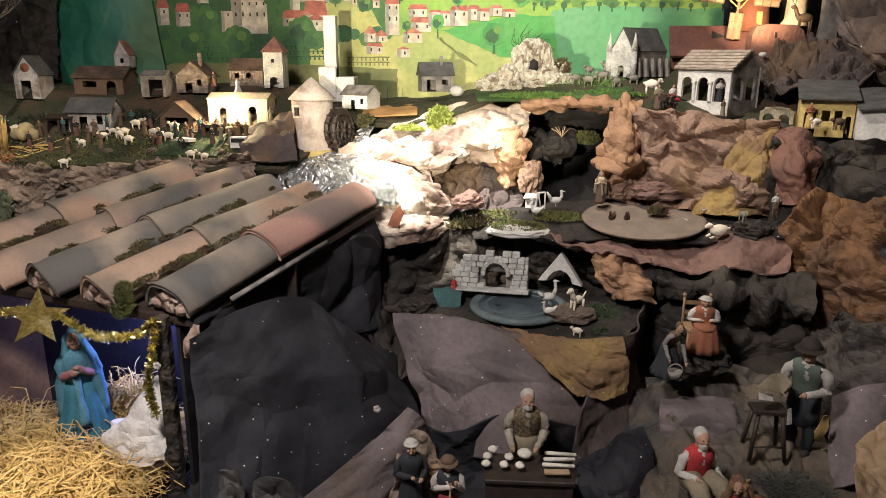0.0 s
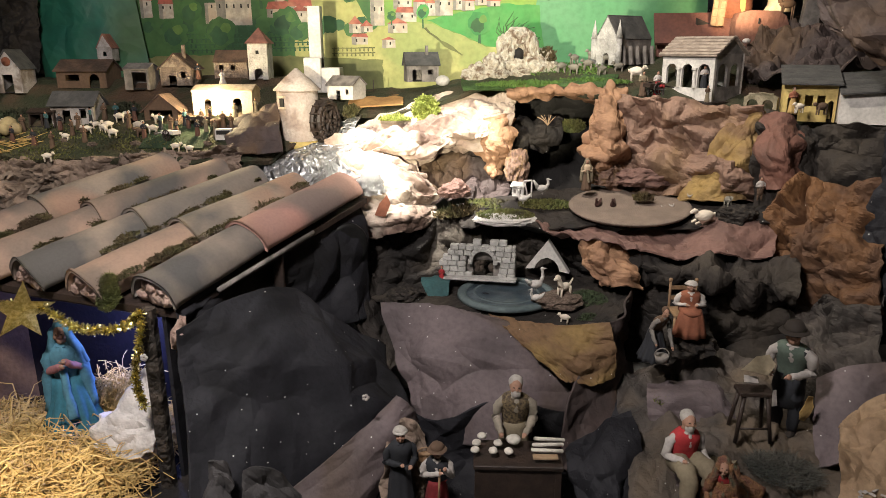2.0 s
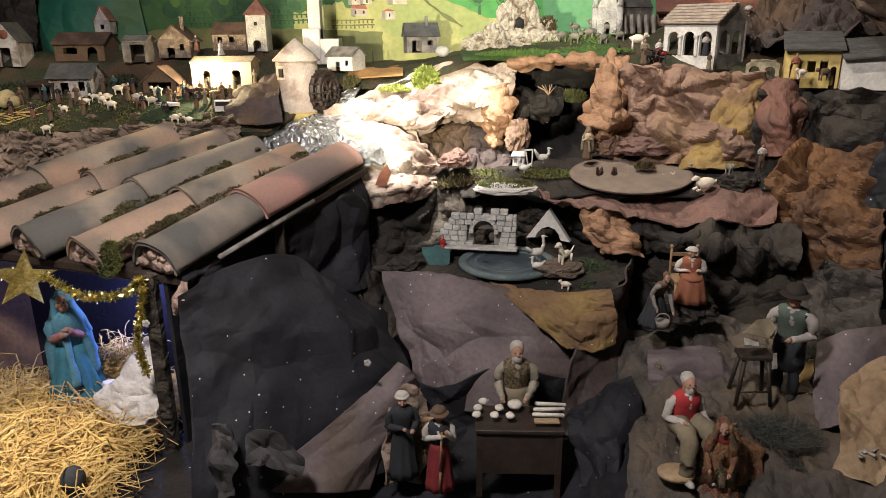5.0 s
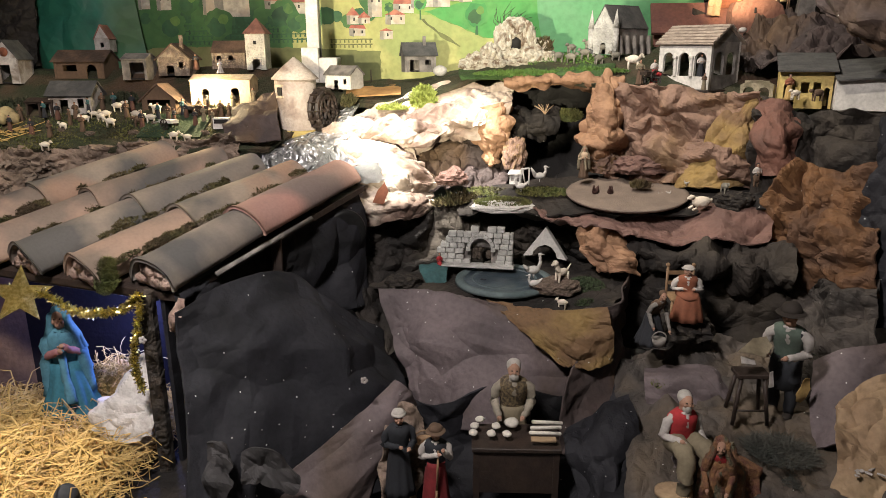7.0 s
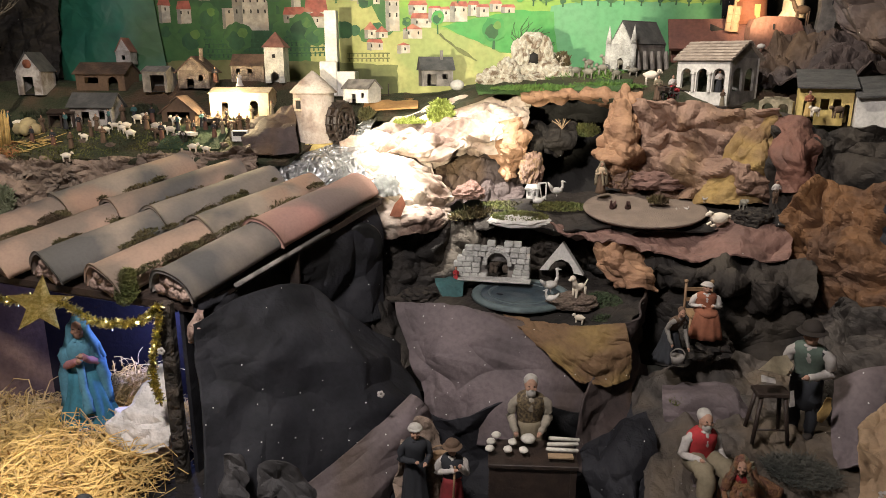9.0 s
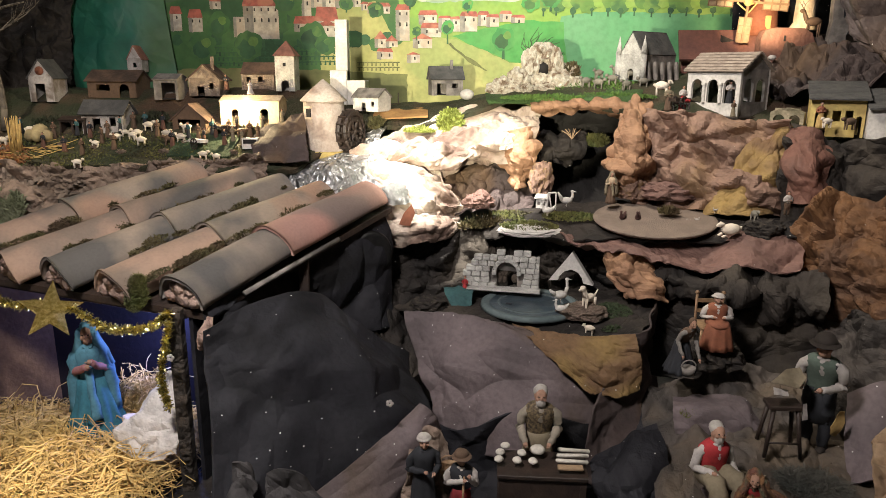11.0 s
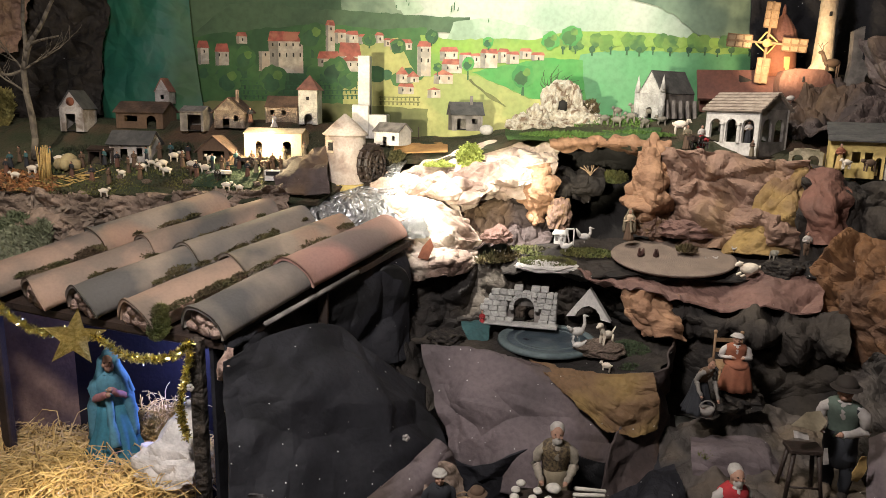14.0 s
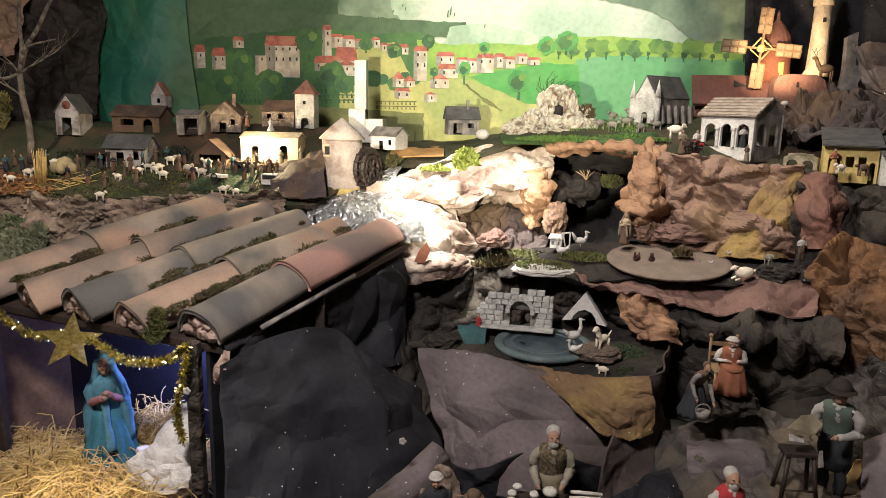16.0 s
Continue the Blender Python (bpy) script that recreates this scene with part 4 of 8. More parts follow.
drape("hillside", [[(-0.403, 2.460, 0.924), (-0.183, 2.500, 0.970), (0.018, 2.520, 1.012), (0.219, 2.480, 0.948), (0.446, 2.420, 0.934), (0.750, 2.360, 0.910), (1.070, 2.320, 0.938)],
                   [(-0.392, 2.400, 0.816), (-0.176, 2.450, 0.844), (0.025, 2.480, 0.845), (0.225, 2.470, 0.847), (0.453, 2.420, 0.833), (0.734, 2.280, 0.834), (1.047, 2.250, 0.880)],
                   [(-0.351, 2.280, 0.695), (-0.170, 2.400, 0.745), (0.028, 2.440, 0.767), (0.226, 2.440, 0.778), (0.456, 2.400, 0.758), (0.722, 2.200, 0.712), (1.030, 2.180, 0.775)],
                   [(-0.292, 2.150, 0.514), (-0.157, 2.300, 0.576), (0.034, 2.400, 0.630), (0.231, 2.400, 0.642), (0.453, 2.300, 0.573), (0.724, 2.160, 0.577), (1.014, 2.100, 0.626)]],
      DARK, "dark sprayed paper hillside behind the fountain", "hillside", amp=0.05, freq=8, seed=35)
drape("hillside", [[(0.399, 2.320, 0.958), (0.475, 2.300, 0.983), (0.548, 2.310, 0.949)], [(0.401, 2.270, 0.896), (0.467, 2.230, 0.912), (0.553, 2.270, 0.881)], [(0.459, 2.250, 0.839), (0.494, 2.200, 0.839), (0.557, 2.240, 0.810)]],
      SANDROCK, "torn orange-tan paper rock beside the little arch", "rock", amp=0.05, freq=13, seed=37)
drape("hillside", [[(0.546, 2.360, 0.935), (0.732, 2.300, 0.904), (0.906, 2.250, 0.910), (1.053, 2.200, 0.915)], [(0.542, 2.250, 0.910), (0.698, 2.180, 0.885), (0.864, 2.130, 0.884), (1.013, 2.100, 0.876)],
                   [(0.575, 2.300, 0.867), (0.728, 2.260, 0.826), (0.901, 2.200, 0.797), (1.062, 2.180, 0.777)]],
      DARK, "grey crumpled overhang above the seated couple", "overhang", amp=0.07, freq=8, seed=39)
drape("terrace", [[(-0.391, 2.400, 0.722), (-0.073, 2.450, 0.775), (0.226, 2.450, 0.791), (0.456, 2.420, 0.792), (0.603, 2.400, 0.817)],
                  [(-0.263, 2.260, 0.761), (-0.067, 2.280, 0.779), (0.210, 2.240, 0.789), (0.423, 2.220, 0.787), (0.553, 2.220, 0.804)],
                  [(-0.228, 2.150, 0.774), (-0.079, 2.140, 0.778), (0.088, 2.100, 0.775), (0.295, 2.040, 0.762), (0.468, 2.050, 0.779)]],
      DARK, "dark ground round the pond", "terrace", amp=0.012, freq=10, seed=41)
drape("rock_front", [[(-0.247, 2.170, 0.777), (-0.151, 2.150, 0.789), (-0.026, 2.130, 0.785), (0.093, 2.100, 0.779)], [(-0.207, 2.100, 0.677), (-0.107, 2.060, 0.700), (0.030, 2.030, 0.721), (0.299, 2.030, 0.684)],
                     [(-0.163, 2.040, 0.576), (-0.050, 1.990, 0.608), (0.083, 1.970, 0.617), (0.384, 2.000, 0.578)], [(-0.130, 1.990, 0.436), (-0.042, 1.960, 0.422), (0.092, 1.940, 0.426), (0.390, 1.960, 0.419)]],
      LILAC, "large smooth grey-lilac paper rock flecked with white", "rock face", amp=0.022, freq=4.5, seed=43, soft=True)
drape("rock_front", [[(0.089, 2.100, 0.782), (0.213, 2.060, 0.778), (0.302, 2.035, 0.772), (0.447, 2.030, 0.786)], [(0.195, 2.000, 0.721), (0.275, 1.985, 0.712), (0.363, 1.980, 0.711), (0.460, 2.010, 0.718)],
                     [(0.306, 1.955, 0.635), (0.351, 1.960, 0.623), (0.400, 1.965, 0.618), (0.459, 2.000, 0.628)]],
      OCHRE, "ochre wrinkled paper rock below the pond", "rock face", amp=0.012, freq=11, seed=45)
# Shadow side of the rock: its shade is part of the brown.
drape("rock_front", [[(0.375, 2.050, 0.773), (0.471, 2.070, 0.794), (0.549, 2.250, 0.835)], [(0.388, 2.020, 0.686), (0.480, 2.060, 0.655), (0.574, 2.250, 0.643)], [(0.302, 1.940, 0.586), (0.458, 2.000, 0.474), (0.587, 2.200, 0.370)],
                     [(0.303, 1.900, 0.377), (0.446, 1.950, 0.301), (0.570, 2.100, 0.209)]],
      DEEPBROWN, "dark brown side of the paper rock, shade in its colour", "rock face", amp=0.03, freq=5, seed=47, soft=True)

# lower right: ground of the craftsmen
drape("ground_lower", [[(0.490, 2.140, 0.560), (0.686, 2.100, 0.651), (0.859, 2.100, 0.653), (1.096, 2.050, 0.639), (1.383, 2.000, 0.638)], [(0.471, 1.950, 0.558), (0.656, 1.980, 0.610), (0.807, 1.940, 0.608), (1.000, 1.900, 0.592), (1.297, 1.850, 0.606)],
                       [(0.473, 1.800, 0.536), (0.640, 1.800, 0.562), (0.800, 1.780, 0.564), (0.950, 1.750, 0.567), (1.200, 1.680, 0.566)], [(0.434, 1.600, 0.489), (0.587, 1.600, 0.492), (0.745, 1.620, 0.514), (0.889, 1.580, 0.536), (1.092, 1.500, 0.556)],
                       [(0.375, 1.420, 0.402), (0.541, 1.420, 0.406), (0.671, 1.400, 0.426), (0.808, 1.380, 0.447), (0.994, 1.320, 0.488)]],
      DUST, "dusty grey-brown trodden ground where the craftsmen work", "ground", amp=0.035, freq=7, seed=51)
drape("rock_ledge", [[(0.556, 1.980, 0.618), (0.651, 1.970, 0.633), (0.744, 1.950, 0.626), (0.779, 1.900, 0.589)], [(0.531, 1.880, 0.634), (0.619, 1.860, 0.645), (0.706, 1.860, 0.629), (0.758, 1.840, 0.585)], [(0.540, 1.860, 0.562), (0.616, 1.830, 0.579), (0.710, 1.830, 0.569), (0.774, 1.830, 0.547)]],
      LILAC, "grey stone ledge in front of the couple", "ledge", amp=0.015, freq=12, seed=53)
drape("rock_front", [[(0.983, 1.700, 0.672), (1.031, 1.700, 0.720), (1.191, 1.720, 0.751)], [(0.920, 1.600, 0.625), (1.007, 1.580, 0.639), (1.123, 1.580, 0.656)], [(0.878, 1.500, 0.536), (0.959, 1.460, 0.537), (1.049, 1.420, 0.524)]],
      TAN, "tan crumpled paper rock at the front edge", "rock", amp=0.035, freq=6, seed=55)
drape("rock_front", [[(0.983, 1.860, 0.698), (1.057, 1.840, 0.742), (1.200, 1.840, 0.777)], [(0.934, 1.760, 0.614), (0.993, 1.740, 0.642), (1.115, 1.760, 0.667)], [(0.923, 1.680, 0.528), (0.954, 1.640, 0.570), (1.075, 1.660, 0.576)]],
      LILAC, "grey sloping paper beside the tanner", "slope", amp=0.02, freq=4, seed=57)
# Shade of the recess is put into this black sheet.
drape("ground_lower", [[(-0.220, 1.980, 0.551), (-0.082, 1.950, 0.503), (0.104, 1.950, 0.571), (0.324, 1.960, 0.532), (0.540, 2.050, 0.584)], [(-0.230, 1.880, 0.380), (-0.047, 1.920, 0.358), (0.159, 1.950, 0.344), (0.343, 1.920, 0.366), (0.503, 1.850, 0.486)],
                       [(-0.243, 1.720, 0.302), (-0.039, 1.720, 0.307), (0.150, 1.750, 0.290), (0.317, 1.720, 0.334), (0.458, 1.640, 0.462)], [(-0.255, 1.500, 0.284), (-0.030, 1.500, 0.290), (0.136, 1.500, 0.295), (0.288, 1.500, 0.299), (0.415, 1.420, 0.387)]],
      BLACK, "black sheet in place of shade behind the bakery table", "hollow", amp=0.03, freq=5, seed=59)
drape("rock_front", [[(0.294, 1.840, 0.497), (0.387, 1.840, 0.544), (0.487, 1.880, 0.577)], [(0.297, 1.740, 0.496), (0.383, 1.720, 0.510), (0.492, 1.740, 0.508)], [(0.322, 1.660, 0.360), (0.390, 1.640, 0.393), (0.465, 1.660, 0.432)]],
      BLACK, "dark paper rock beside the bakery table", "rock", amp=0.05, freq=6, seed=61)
# paper rock over the stable side
drape("stable_rock", [[(-0.680, 1.640, 0.909), (-0.602, 1.760, 0.938), (-0.481, 1.940, 0.904), (-0.362, 1.970, 0.811), (-0.228, 2.020, 0.710)], [(-0.668, 1.600, 0.815), (-0.549, 1.680, 0.817), (-0.426, 1.780, 0.798), (-0.301, 1.860, 0.722), (-0.171, 1.930, 0.611)],
                      [(-0.648, 1.540, 0.698), (-0.530, 1.610, 0.668), (-0.406, 1.690, 0.634), (-0.268, 1.760, 0.590), (-0.133, 1.860, 0.474)], [(-0.638, 1.460, 0.421), (-0.507, 1.520, 0.388), (-0.381, 1.580, 0.370), (-0.250, 1.660, 0.372), (-0.168, 1.720, 0.371)]],
      BLACK, "big black sprayed paper rock leaning on the stable", "rock face", amp=0.034, freq=4, seed=63, soft=True)
drape("stable_fold", [[(-0.169, 1.840, 0.637), (-0.135, 1.840, 0.606), (-0.106, 1.870, 0.537)], [(-0.358, 1.645, 0.525), (-0.256, 1.700, 0.527), (-0.174, 1.780, 0.515)], [(-0.532, 1.520, 0.443), (-0.351, 1.580, 0.394), (-0.233, 1.660, 0.347)]],
      LILAC, "grey paper fold at the foot of the black rock", "paper fold", amp=0.02, freq=4, seed=65, soft=True)
drape("stable_fold", [[(-0.574, 1.500, 0.635), (-0.551, 1.500, 0.643), (-0.532, 1.500, 0.613)], [(-0.579, 1.475, 0.583), (-0.552, 1.470, 0.579), (-0.534, 1.480, 0.550)], [(-0.599, 1.450, 0.461), (-0.562, 1.450, 0.462), (-0.526, 1.450, 0.479)]],
      GREYFOLD, "small grey paper fold on the black rock", "paper fold", amp=0.03, freq=9, seed=67)
drape("stable_fold", [[(-0.497, 1.500, 0.614), (-0.445, 1.510, 0.624), (-0.391, 1.540, 0.528)], [(-0.500, 1.470, 0.542), (-0.440, 1.470, 0.543), (-0.384, 1.500, 0.492)]], GREYFOLD, "torn grey paper scrap at the rock foot", "paper fold", amp=0.03, freq=11, seed=68)
drape("stable_wall", [[(-0.710, 1.710, 0.942), (-0.641, 1.880, 0.986), (-0.545, 2.080, 1.040), (-0.437, 2.220, 1.095), (-0.329, 2.380, 1.136)], [(-0.697, 1.680, 0.824), (-0.635, 1.850, 0.840), (-0.540, 2.040, 0.865), (-0.429, 2.180, 0.881), (-0.320, 2.340, 0.919)],
                      [(-0.700, 1.670, 0.656), (-0.637, 1.840, 0.658), (-0.537, 2.020, 0.672), (-0.425, 2.160, 0.697), (-0.312, 2.300, 0.690)]],
      BLACK, "dark paper covered side wall of the stable", "wall", amp=0.034, freq=5, seed=69, soft=True)
# black paper at the back edges
drape("backcloth", [[(-2.636, 3.200, 2.116), (-2.182, 3.250, 2.128), (-1.864, 3.300, 2.091)], [(-2.696, 3.200, 1.667), (-2.206, 3.220, 1.677), (-1.909, 3.280, 1.711)], [(-2.624, 3.050, 1.233), (-2.163, 3.100, 1.269), (-1.845, 3.150, 1.378)]],
      DARK, "dark crumpled paper rock behind the village", "rock face", amp=0.08, freq=5, seed=71)
drape("backcloth", [[(-2.60, 3.12, 2.12), (-2.35, 3.10, 2.11), (-2.10, 3.12, 2.06)], [(-2.58, 3.11, 1.95), (-2.36, 3.09, 1.92), (-2.13, 3.11, 1.88)], [(-2.56, 3.10, 1.72), (-2.38, 3.08, 1.70), (-2.20, 3.10, 1.74)]],
      BROWN, "brown crumpled paper rock above the bare tree", "rock face", amp=0.05, freq=7, seed=72)
drape("backcloth", [[(1.040, 3.400, 2.224), (1.305, 3.400, 2.226), (1.604, 3.300, 2.207), (1.836, 3.100, 2.169)], [(1.060, 3.410, 1.894), (1.347, 3.400, 1.898), (1.625, 3.250, 1.888), (1.824, 3.000, 1.866)], [(1.075, 3.380, 1.548), (1.373, 3.360, 1.557), (1.614, 3.100, 1.429), (1.832, 2.900, 1.446)]],
      BLACK, "black paper behind the windmill and the lighthouse", "backcloth", amp=0.02, freq=5, seed=73)
drape("backcloth", [[(1.027, 2.350, 1.763), (1.111, 2.250, 1.752), (1.243, 2.100, 1.735)], [(1.062, 2.300, 1.648), (1.139, 2.200, 1.611), (1.255, 2.080, 1.606)], [(1.127, 2.260, 1.574), (1.207, 2.180, 1.511), (1.276, 2.080, 1.489)]],
      DEEPBROWN, "brown paper rock hanging at the edge above the farmhouse", "rock face", amp=0.05, freq=7, seed=75)
drape("hillside", [[(1.109, 3.000, 1.608), (1.267, 2.980, 1.644), (1.397, 2.900, 1.635), (1.583, 2.800, 1.627)], [(1.063, 2.880, 1.521), (1.190, 2.820, 1.547), (1.352, 2.780, 1.531), (1.541, 2.700, 1.527)], [(1.040, 2.760, 1.421), (1.151, 2.700, 1.448), (1.302, 2.660, 1.464), (1.494, 2.600, 1.453)]],
      DEEPBROWN, "dark crumpled paper slope above the farmhouse", "slope", amp=0.08, freq=8, seed=77)
drape("grass_strip", [[(-0.011, 3.000, 1.443), (0.230, 2.980, 1.455), (0.430, 2.960, 1.466), (0.615, 2.940, 1.471)], [(-0.010, 2.880, 1.423), (0.222, 2.860, 1.431), (0.413, 2.830, 1.437), (0.571, 2.820, 1.442)], [(0.002, 2.860, 1.409), (0.221, 2.840, 1.414), (0.411, 2.810, 1.423), (0.558, 2.800, 1.424)]],
      mat("artificial_turf", (0.05, 0.11, 0.025), (0.035, 0.075, 0.02), scale=25, bump=0.8, bscale=120), "strip of green artificial turf above the cave", "grass", amp=0.008, freq=14, seed=79)
# Black sheet takes the place of a diagonal shadow band here.
drape("rock_front", [[(1.274, 2.200, 1.325), (1.284, 2.100, 1.343), (1.339, 2.000, 1.359)], [(1.207, 2.140, 1.134), (1.257, 2.050, 1.151), (1.343, 1.950, 1.171)], [(1.165, 2.100, 0.954), (1.229, 2.000, 0.967), (1.347, 1.900, 0.981)], [(1.161, 2.050, 0.759), (1.220, 1.950, 0.764), (1.352, 1.850, 0.791)]],
      BLACK, "black paper rock at the outer edge, standing in for shadow", "rock face", amp=0.04, freq=6, seed=101)


# ---- stable: tiled roof, posts, straw ----
def half_tile(length, r0, r1, th, seed):
    """A curved clay roof tile, its wide end at the origin, along +y."""
    rng = random.Random(seed)
    steps = (0, 0.006, 0.013, 0.06, 0.15, 0.25, 0.35, 0.42, 1)
    nu, nv = 18, len(steps)
    V, Fc = [], []
    for s in (0, -th):
        for i in range(nv):
            y = length * steps[i] if i == nv - 1 else steps[i]
            r = r0 + (r1 - r0) * y / length + s + (0.0035, 0.004, 0.0)[min(i, 2)] + 0.0012 * math.sin(i * 1.7 + seed)
            for j in range(nu):
                a = math.pi * j / (nu - 1)
                V.append((r * math.cos(a) * (1 + 0.008 * math.sin(5 * a + i + seed)), y + (0.004 * math.sin(3 * a + seed) if i in (0, nv - 1) else 0), r * math.sin(a) * 0.92))
    k = nu * nv
    for i in range(nv - 1):
        for j in range(nu - 1):
            q = (i * nu + j, i * nu + j + 1, (i + 1) * nu + j + 1, (i + 1) * nu + j)
            Fc += [q, tuple(v + k for v in q[::-1])]
    for i in range(nv - 1):
        for j in (0, nu - 1):
            Fc.append((i * nu + j, (i + 1) * nu + j, (i + 1) * nu + j + k, i * nu + j + k))
    for j in range(nu - 1):
        Fc += [(j, j + 1, j + 1 + k, j + k), tuple((nv - 1) * nu + v for v in (j, j + k, j + 1 + k, j + 1))]
    me = bpy.data.meshes.new("roof_tile")
    me.from_pydata(V, [], Fc)
    me.polygons.foreach_set("use_smooth", [True] * len(me.polygons))
    me.update()
    return me


TILE_ROWS = [((-0.788, 1.720, 1.020), (-0.394, 2.370, 1.182)), ((-0.997, 1.770, 1.015), (-0.573, 2.405, 1.176)), ((-1.179, 1.820, 1.031), (-0.713, 2.440, 1.194)), ((-1.353, 1.870, 1.031), (-0.857, 2.475, 1.214)),
             ((-1.538, 1.920, 1.042), (-1.051, 2.510, 1.228))]


def stable():
    st = thing("stable", "open stable with a clay tile roof and mossy gutters", "stable", (0, 0, 0))
    meshes = [half_tile(0.46, 0.086, 0.074, 0.011, k) for k in range(5)]
    mats = ((SOOT, TERRA2), (TERRA, TERRA3), (TERRA3, SOOT), (TERRA, TERRA), (TERRA, TERRA3))
    deck = []
    for i, (a, b) in enumerate(TILE_ROWS):
        a, b = Vector(a), Vector(b)
        d = (b - a).normalized()
        q = d.to_track_quat("Y", "Z").to_matrix().to_4x4()
        total = (b - a).length
        for k in (0, 1):
            me = meshes[(i + k) % 5].copy()
            me.materials.append(mats[i][k])
            ob = new("roof_tile", me)
            ob.parent = st
            up = q.to_3x3() @ Vector((0, 0, 1))
            far = (total - 0.46) * k
            ob.matrix_basis = Matrix.Translation(a + d * far - up * (0.078 - 0.009 * k)) @ q @ pose(0, 0, 0, -1.2 if k else 1.0, 0, (-1) ** i * 1.0)
        # mortar in the open end of the row
        lump = Bld()
        for j in range(5):
            ang = math.pi * (j + 0.5) / 5
            lump.ball((0.05 * math.cos(ang), 0.012 + 0.006 * (j % 2), 0.046 * math.sin(ang) - 0.004), (0.022, 0.016, 0.019), n=7)
        lump.ball((0, 0.02, 0.012), (0.055, 0.02, 0.03), n=8)
        for v in lump.bm.verts:
            v.co += 0.009 * noise.noise_vector(v.co * 70 + Vector((i, 0, 0))) + 0.005 * noise.noise_vector(v.co * 160)
        ob = part("mortar", lump, MORTAR, st, "pinkish crumbling mortar")
        up = q.to_3x3() @ Vector((0, 0, 1))
        ob.matrix_basis = Matrix.Translation(a - up * 0.078) @ q
        deck += [a - up * 0.095, b - up * 0.095]
    # boards under the tiles
    b = Bld()
    a0, b0, a1, b1 = deck[0], deck[1], deck[-2], deck[-1]
    e = (a0 - a1).normalized() * 0.07
    top = [a0 + e, b0 + e, b1 - e, a1 - e]
    vs = [b.bm.verts.new(v) for v in top] + [b.bm.verts.new(v - Vector((0, 0, 0.018))) for v in top]
    for f in ((0, 1, 2, 3), (7, 6, 5, 4), (0, 4, 5, 1), (1, 5, 6, 2), (2, 6, 7, 3), (3, 7, 4, 0)):
        b.bm.faces.new([vs[i] for i in f])
    bmesh.ops.recalc_face_normals(b.bm, faces=b.bm.faces)
    part("roof_board", b, WOOD, st, "dark board under the tiles")
    d = (b0 - a0).normalized()
    trim = Bld()
    tube(trim, [a0 + e * 1.12 + d * 0.12, a0 + e * 1.12 + d * 0.5], 0.009, 0.008, n=4)
    part("trim_strip", trim, GREYW, st, "thin pale strip along the roof edge")
    post = part("post", Bld().box((0, 0, -0.27), (0.034, 0.034, 0.6), bev=0.004), BARK, st, "rough bark-covered post")
    post.matrix_basis = pose(*(-0.781, 1.700, 0.915))
    post = part("post", Bld().box((0, 0, -0.27), (0.03, 0.03, 0.6), bev=0.004), WOOD, st)
    post.matrix_basis = pose(*(-1.481, 1.900, 0.913))
    # corrugated fascia behind the front arches
    fas = Bld()
    tube(fas, [a0 - Vector((0, -0.02, 0.02)), a1 - Vector((0, -0.02, 0.02))], 0.012, 0.012, n=6)
    part("beam", fas, WOOD, st, "dark round front beam")


stable()

beds = []
mrng = random.Random(31)
for i in range(4):
    (a0, b0), (a1, b1) = TILE_ROWS[i], TILE_ROWS[i + 1]
    a, b = (Vector(a0) + Vector(a1)) / 2, (Vector(b0) + Vector(b1)) / 2
    d = b - a
    side = (Vector(a0) - Vector(a1)).normalized()
    for k in range(17):
        t = (0.04 + 0.9 * mrng.random() if k < 8 else min(0.95, max(0.04, mrng.gauss((0.35, 0.55, 0.75, 0.25)[i], 0.1))))
        r = mrng.uniform(0.006, 0.03)
        beds.append((a + d * t + side * mrng.uniform(-0.018, 0.018) - Vector((0, 0, 0.034 - 0.3 * r)), d.normalized() * r * mrng.uniform(1.0, 2.2), side * r * 0.8, int(120 + 5200 * r * r * 30)))
tufts("roof_moss", beds, MOSS_DRY, "dry green-brown moss in the gutters between the tiles", h=0.009, w=0.002, seed=5, lean=1.3)
tufts("moss_clump", [(Vector((-0.900, 1.740, 0.952)), (0.03, 0, 0), (0, 0.02, 0.03), 1500), (Vector((-0.909, 1.760, 0.985)), (0.028, 0, 0), (0, 0.02, 0.02), 1000)], MOSS, "green moss clump hanging between two tile ends", h=0.013, w=0.0016, seed=6, lean=1.3)
tufts("moss_clump", [(Vector((-0.612, 2.360, 1.123)), (0.07, 0.04, 0.02), (-0.02, 0.02, 0.01), 700), (Vector((-0.771, 2.060, 1.047)), (0.06, 0.05, 0.02), (-0.02, 0.02, 0), 600), (Vector((-0.626, 2.200, 1.091)), (0.06, 0.05, 0.02), (-0.02, 0.02, 0), 300)], MOSS_DRY,
      "thick brownish moss on the tile roof", h=0.014, w=0.0022, seed=7)
tufts("moss_clump", [(Vector((-0.371, 2.380, 1.095)), (0.03, 0, 0.0), (0, 0.04, 0.02), 400), (Vector((-0.452, 2.200, 1.043)), (0.03, 0.03, 0.0), (0, 0.02, 0.01), 200)], MOSS_DRY, "grey-green moss along the roof edge", h=0.02, w=0.0025, seed=8)


def panel(name, a, b, z0, z1, material, label, th=0.012):
    a, b = Vector(a), Vector(b)
    d = b - a
    bl = Bld().box((d.length / 2, 0, (z0 + z1) / 2), (d.length, th, z1 - z0))
    solid(name, bl, material, label, "wall", (a.x, a.y, 0), math.degrees(math.atan2(d.y, d.x)), kind="structure")


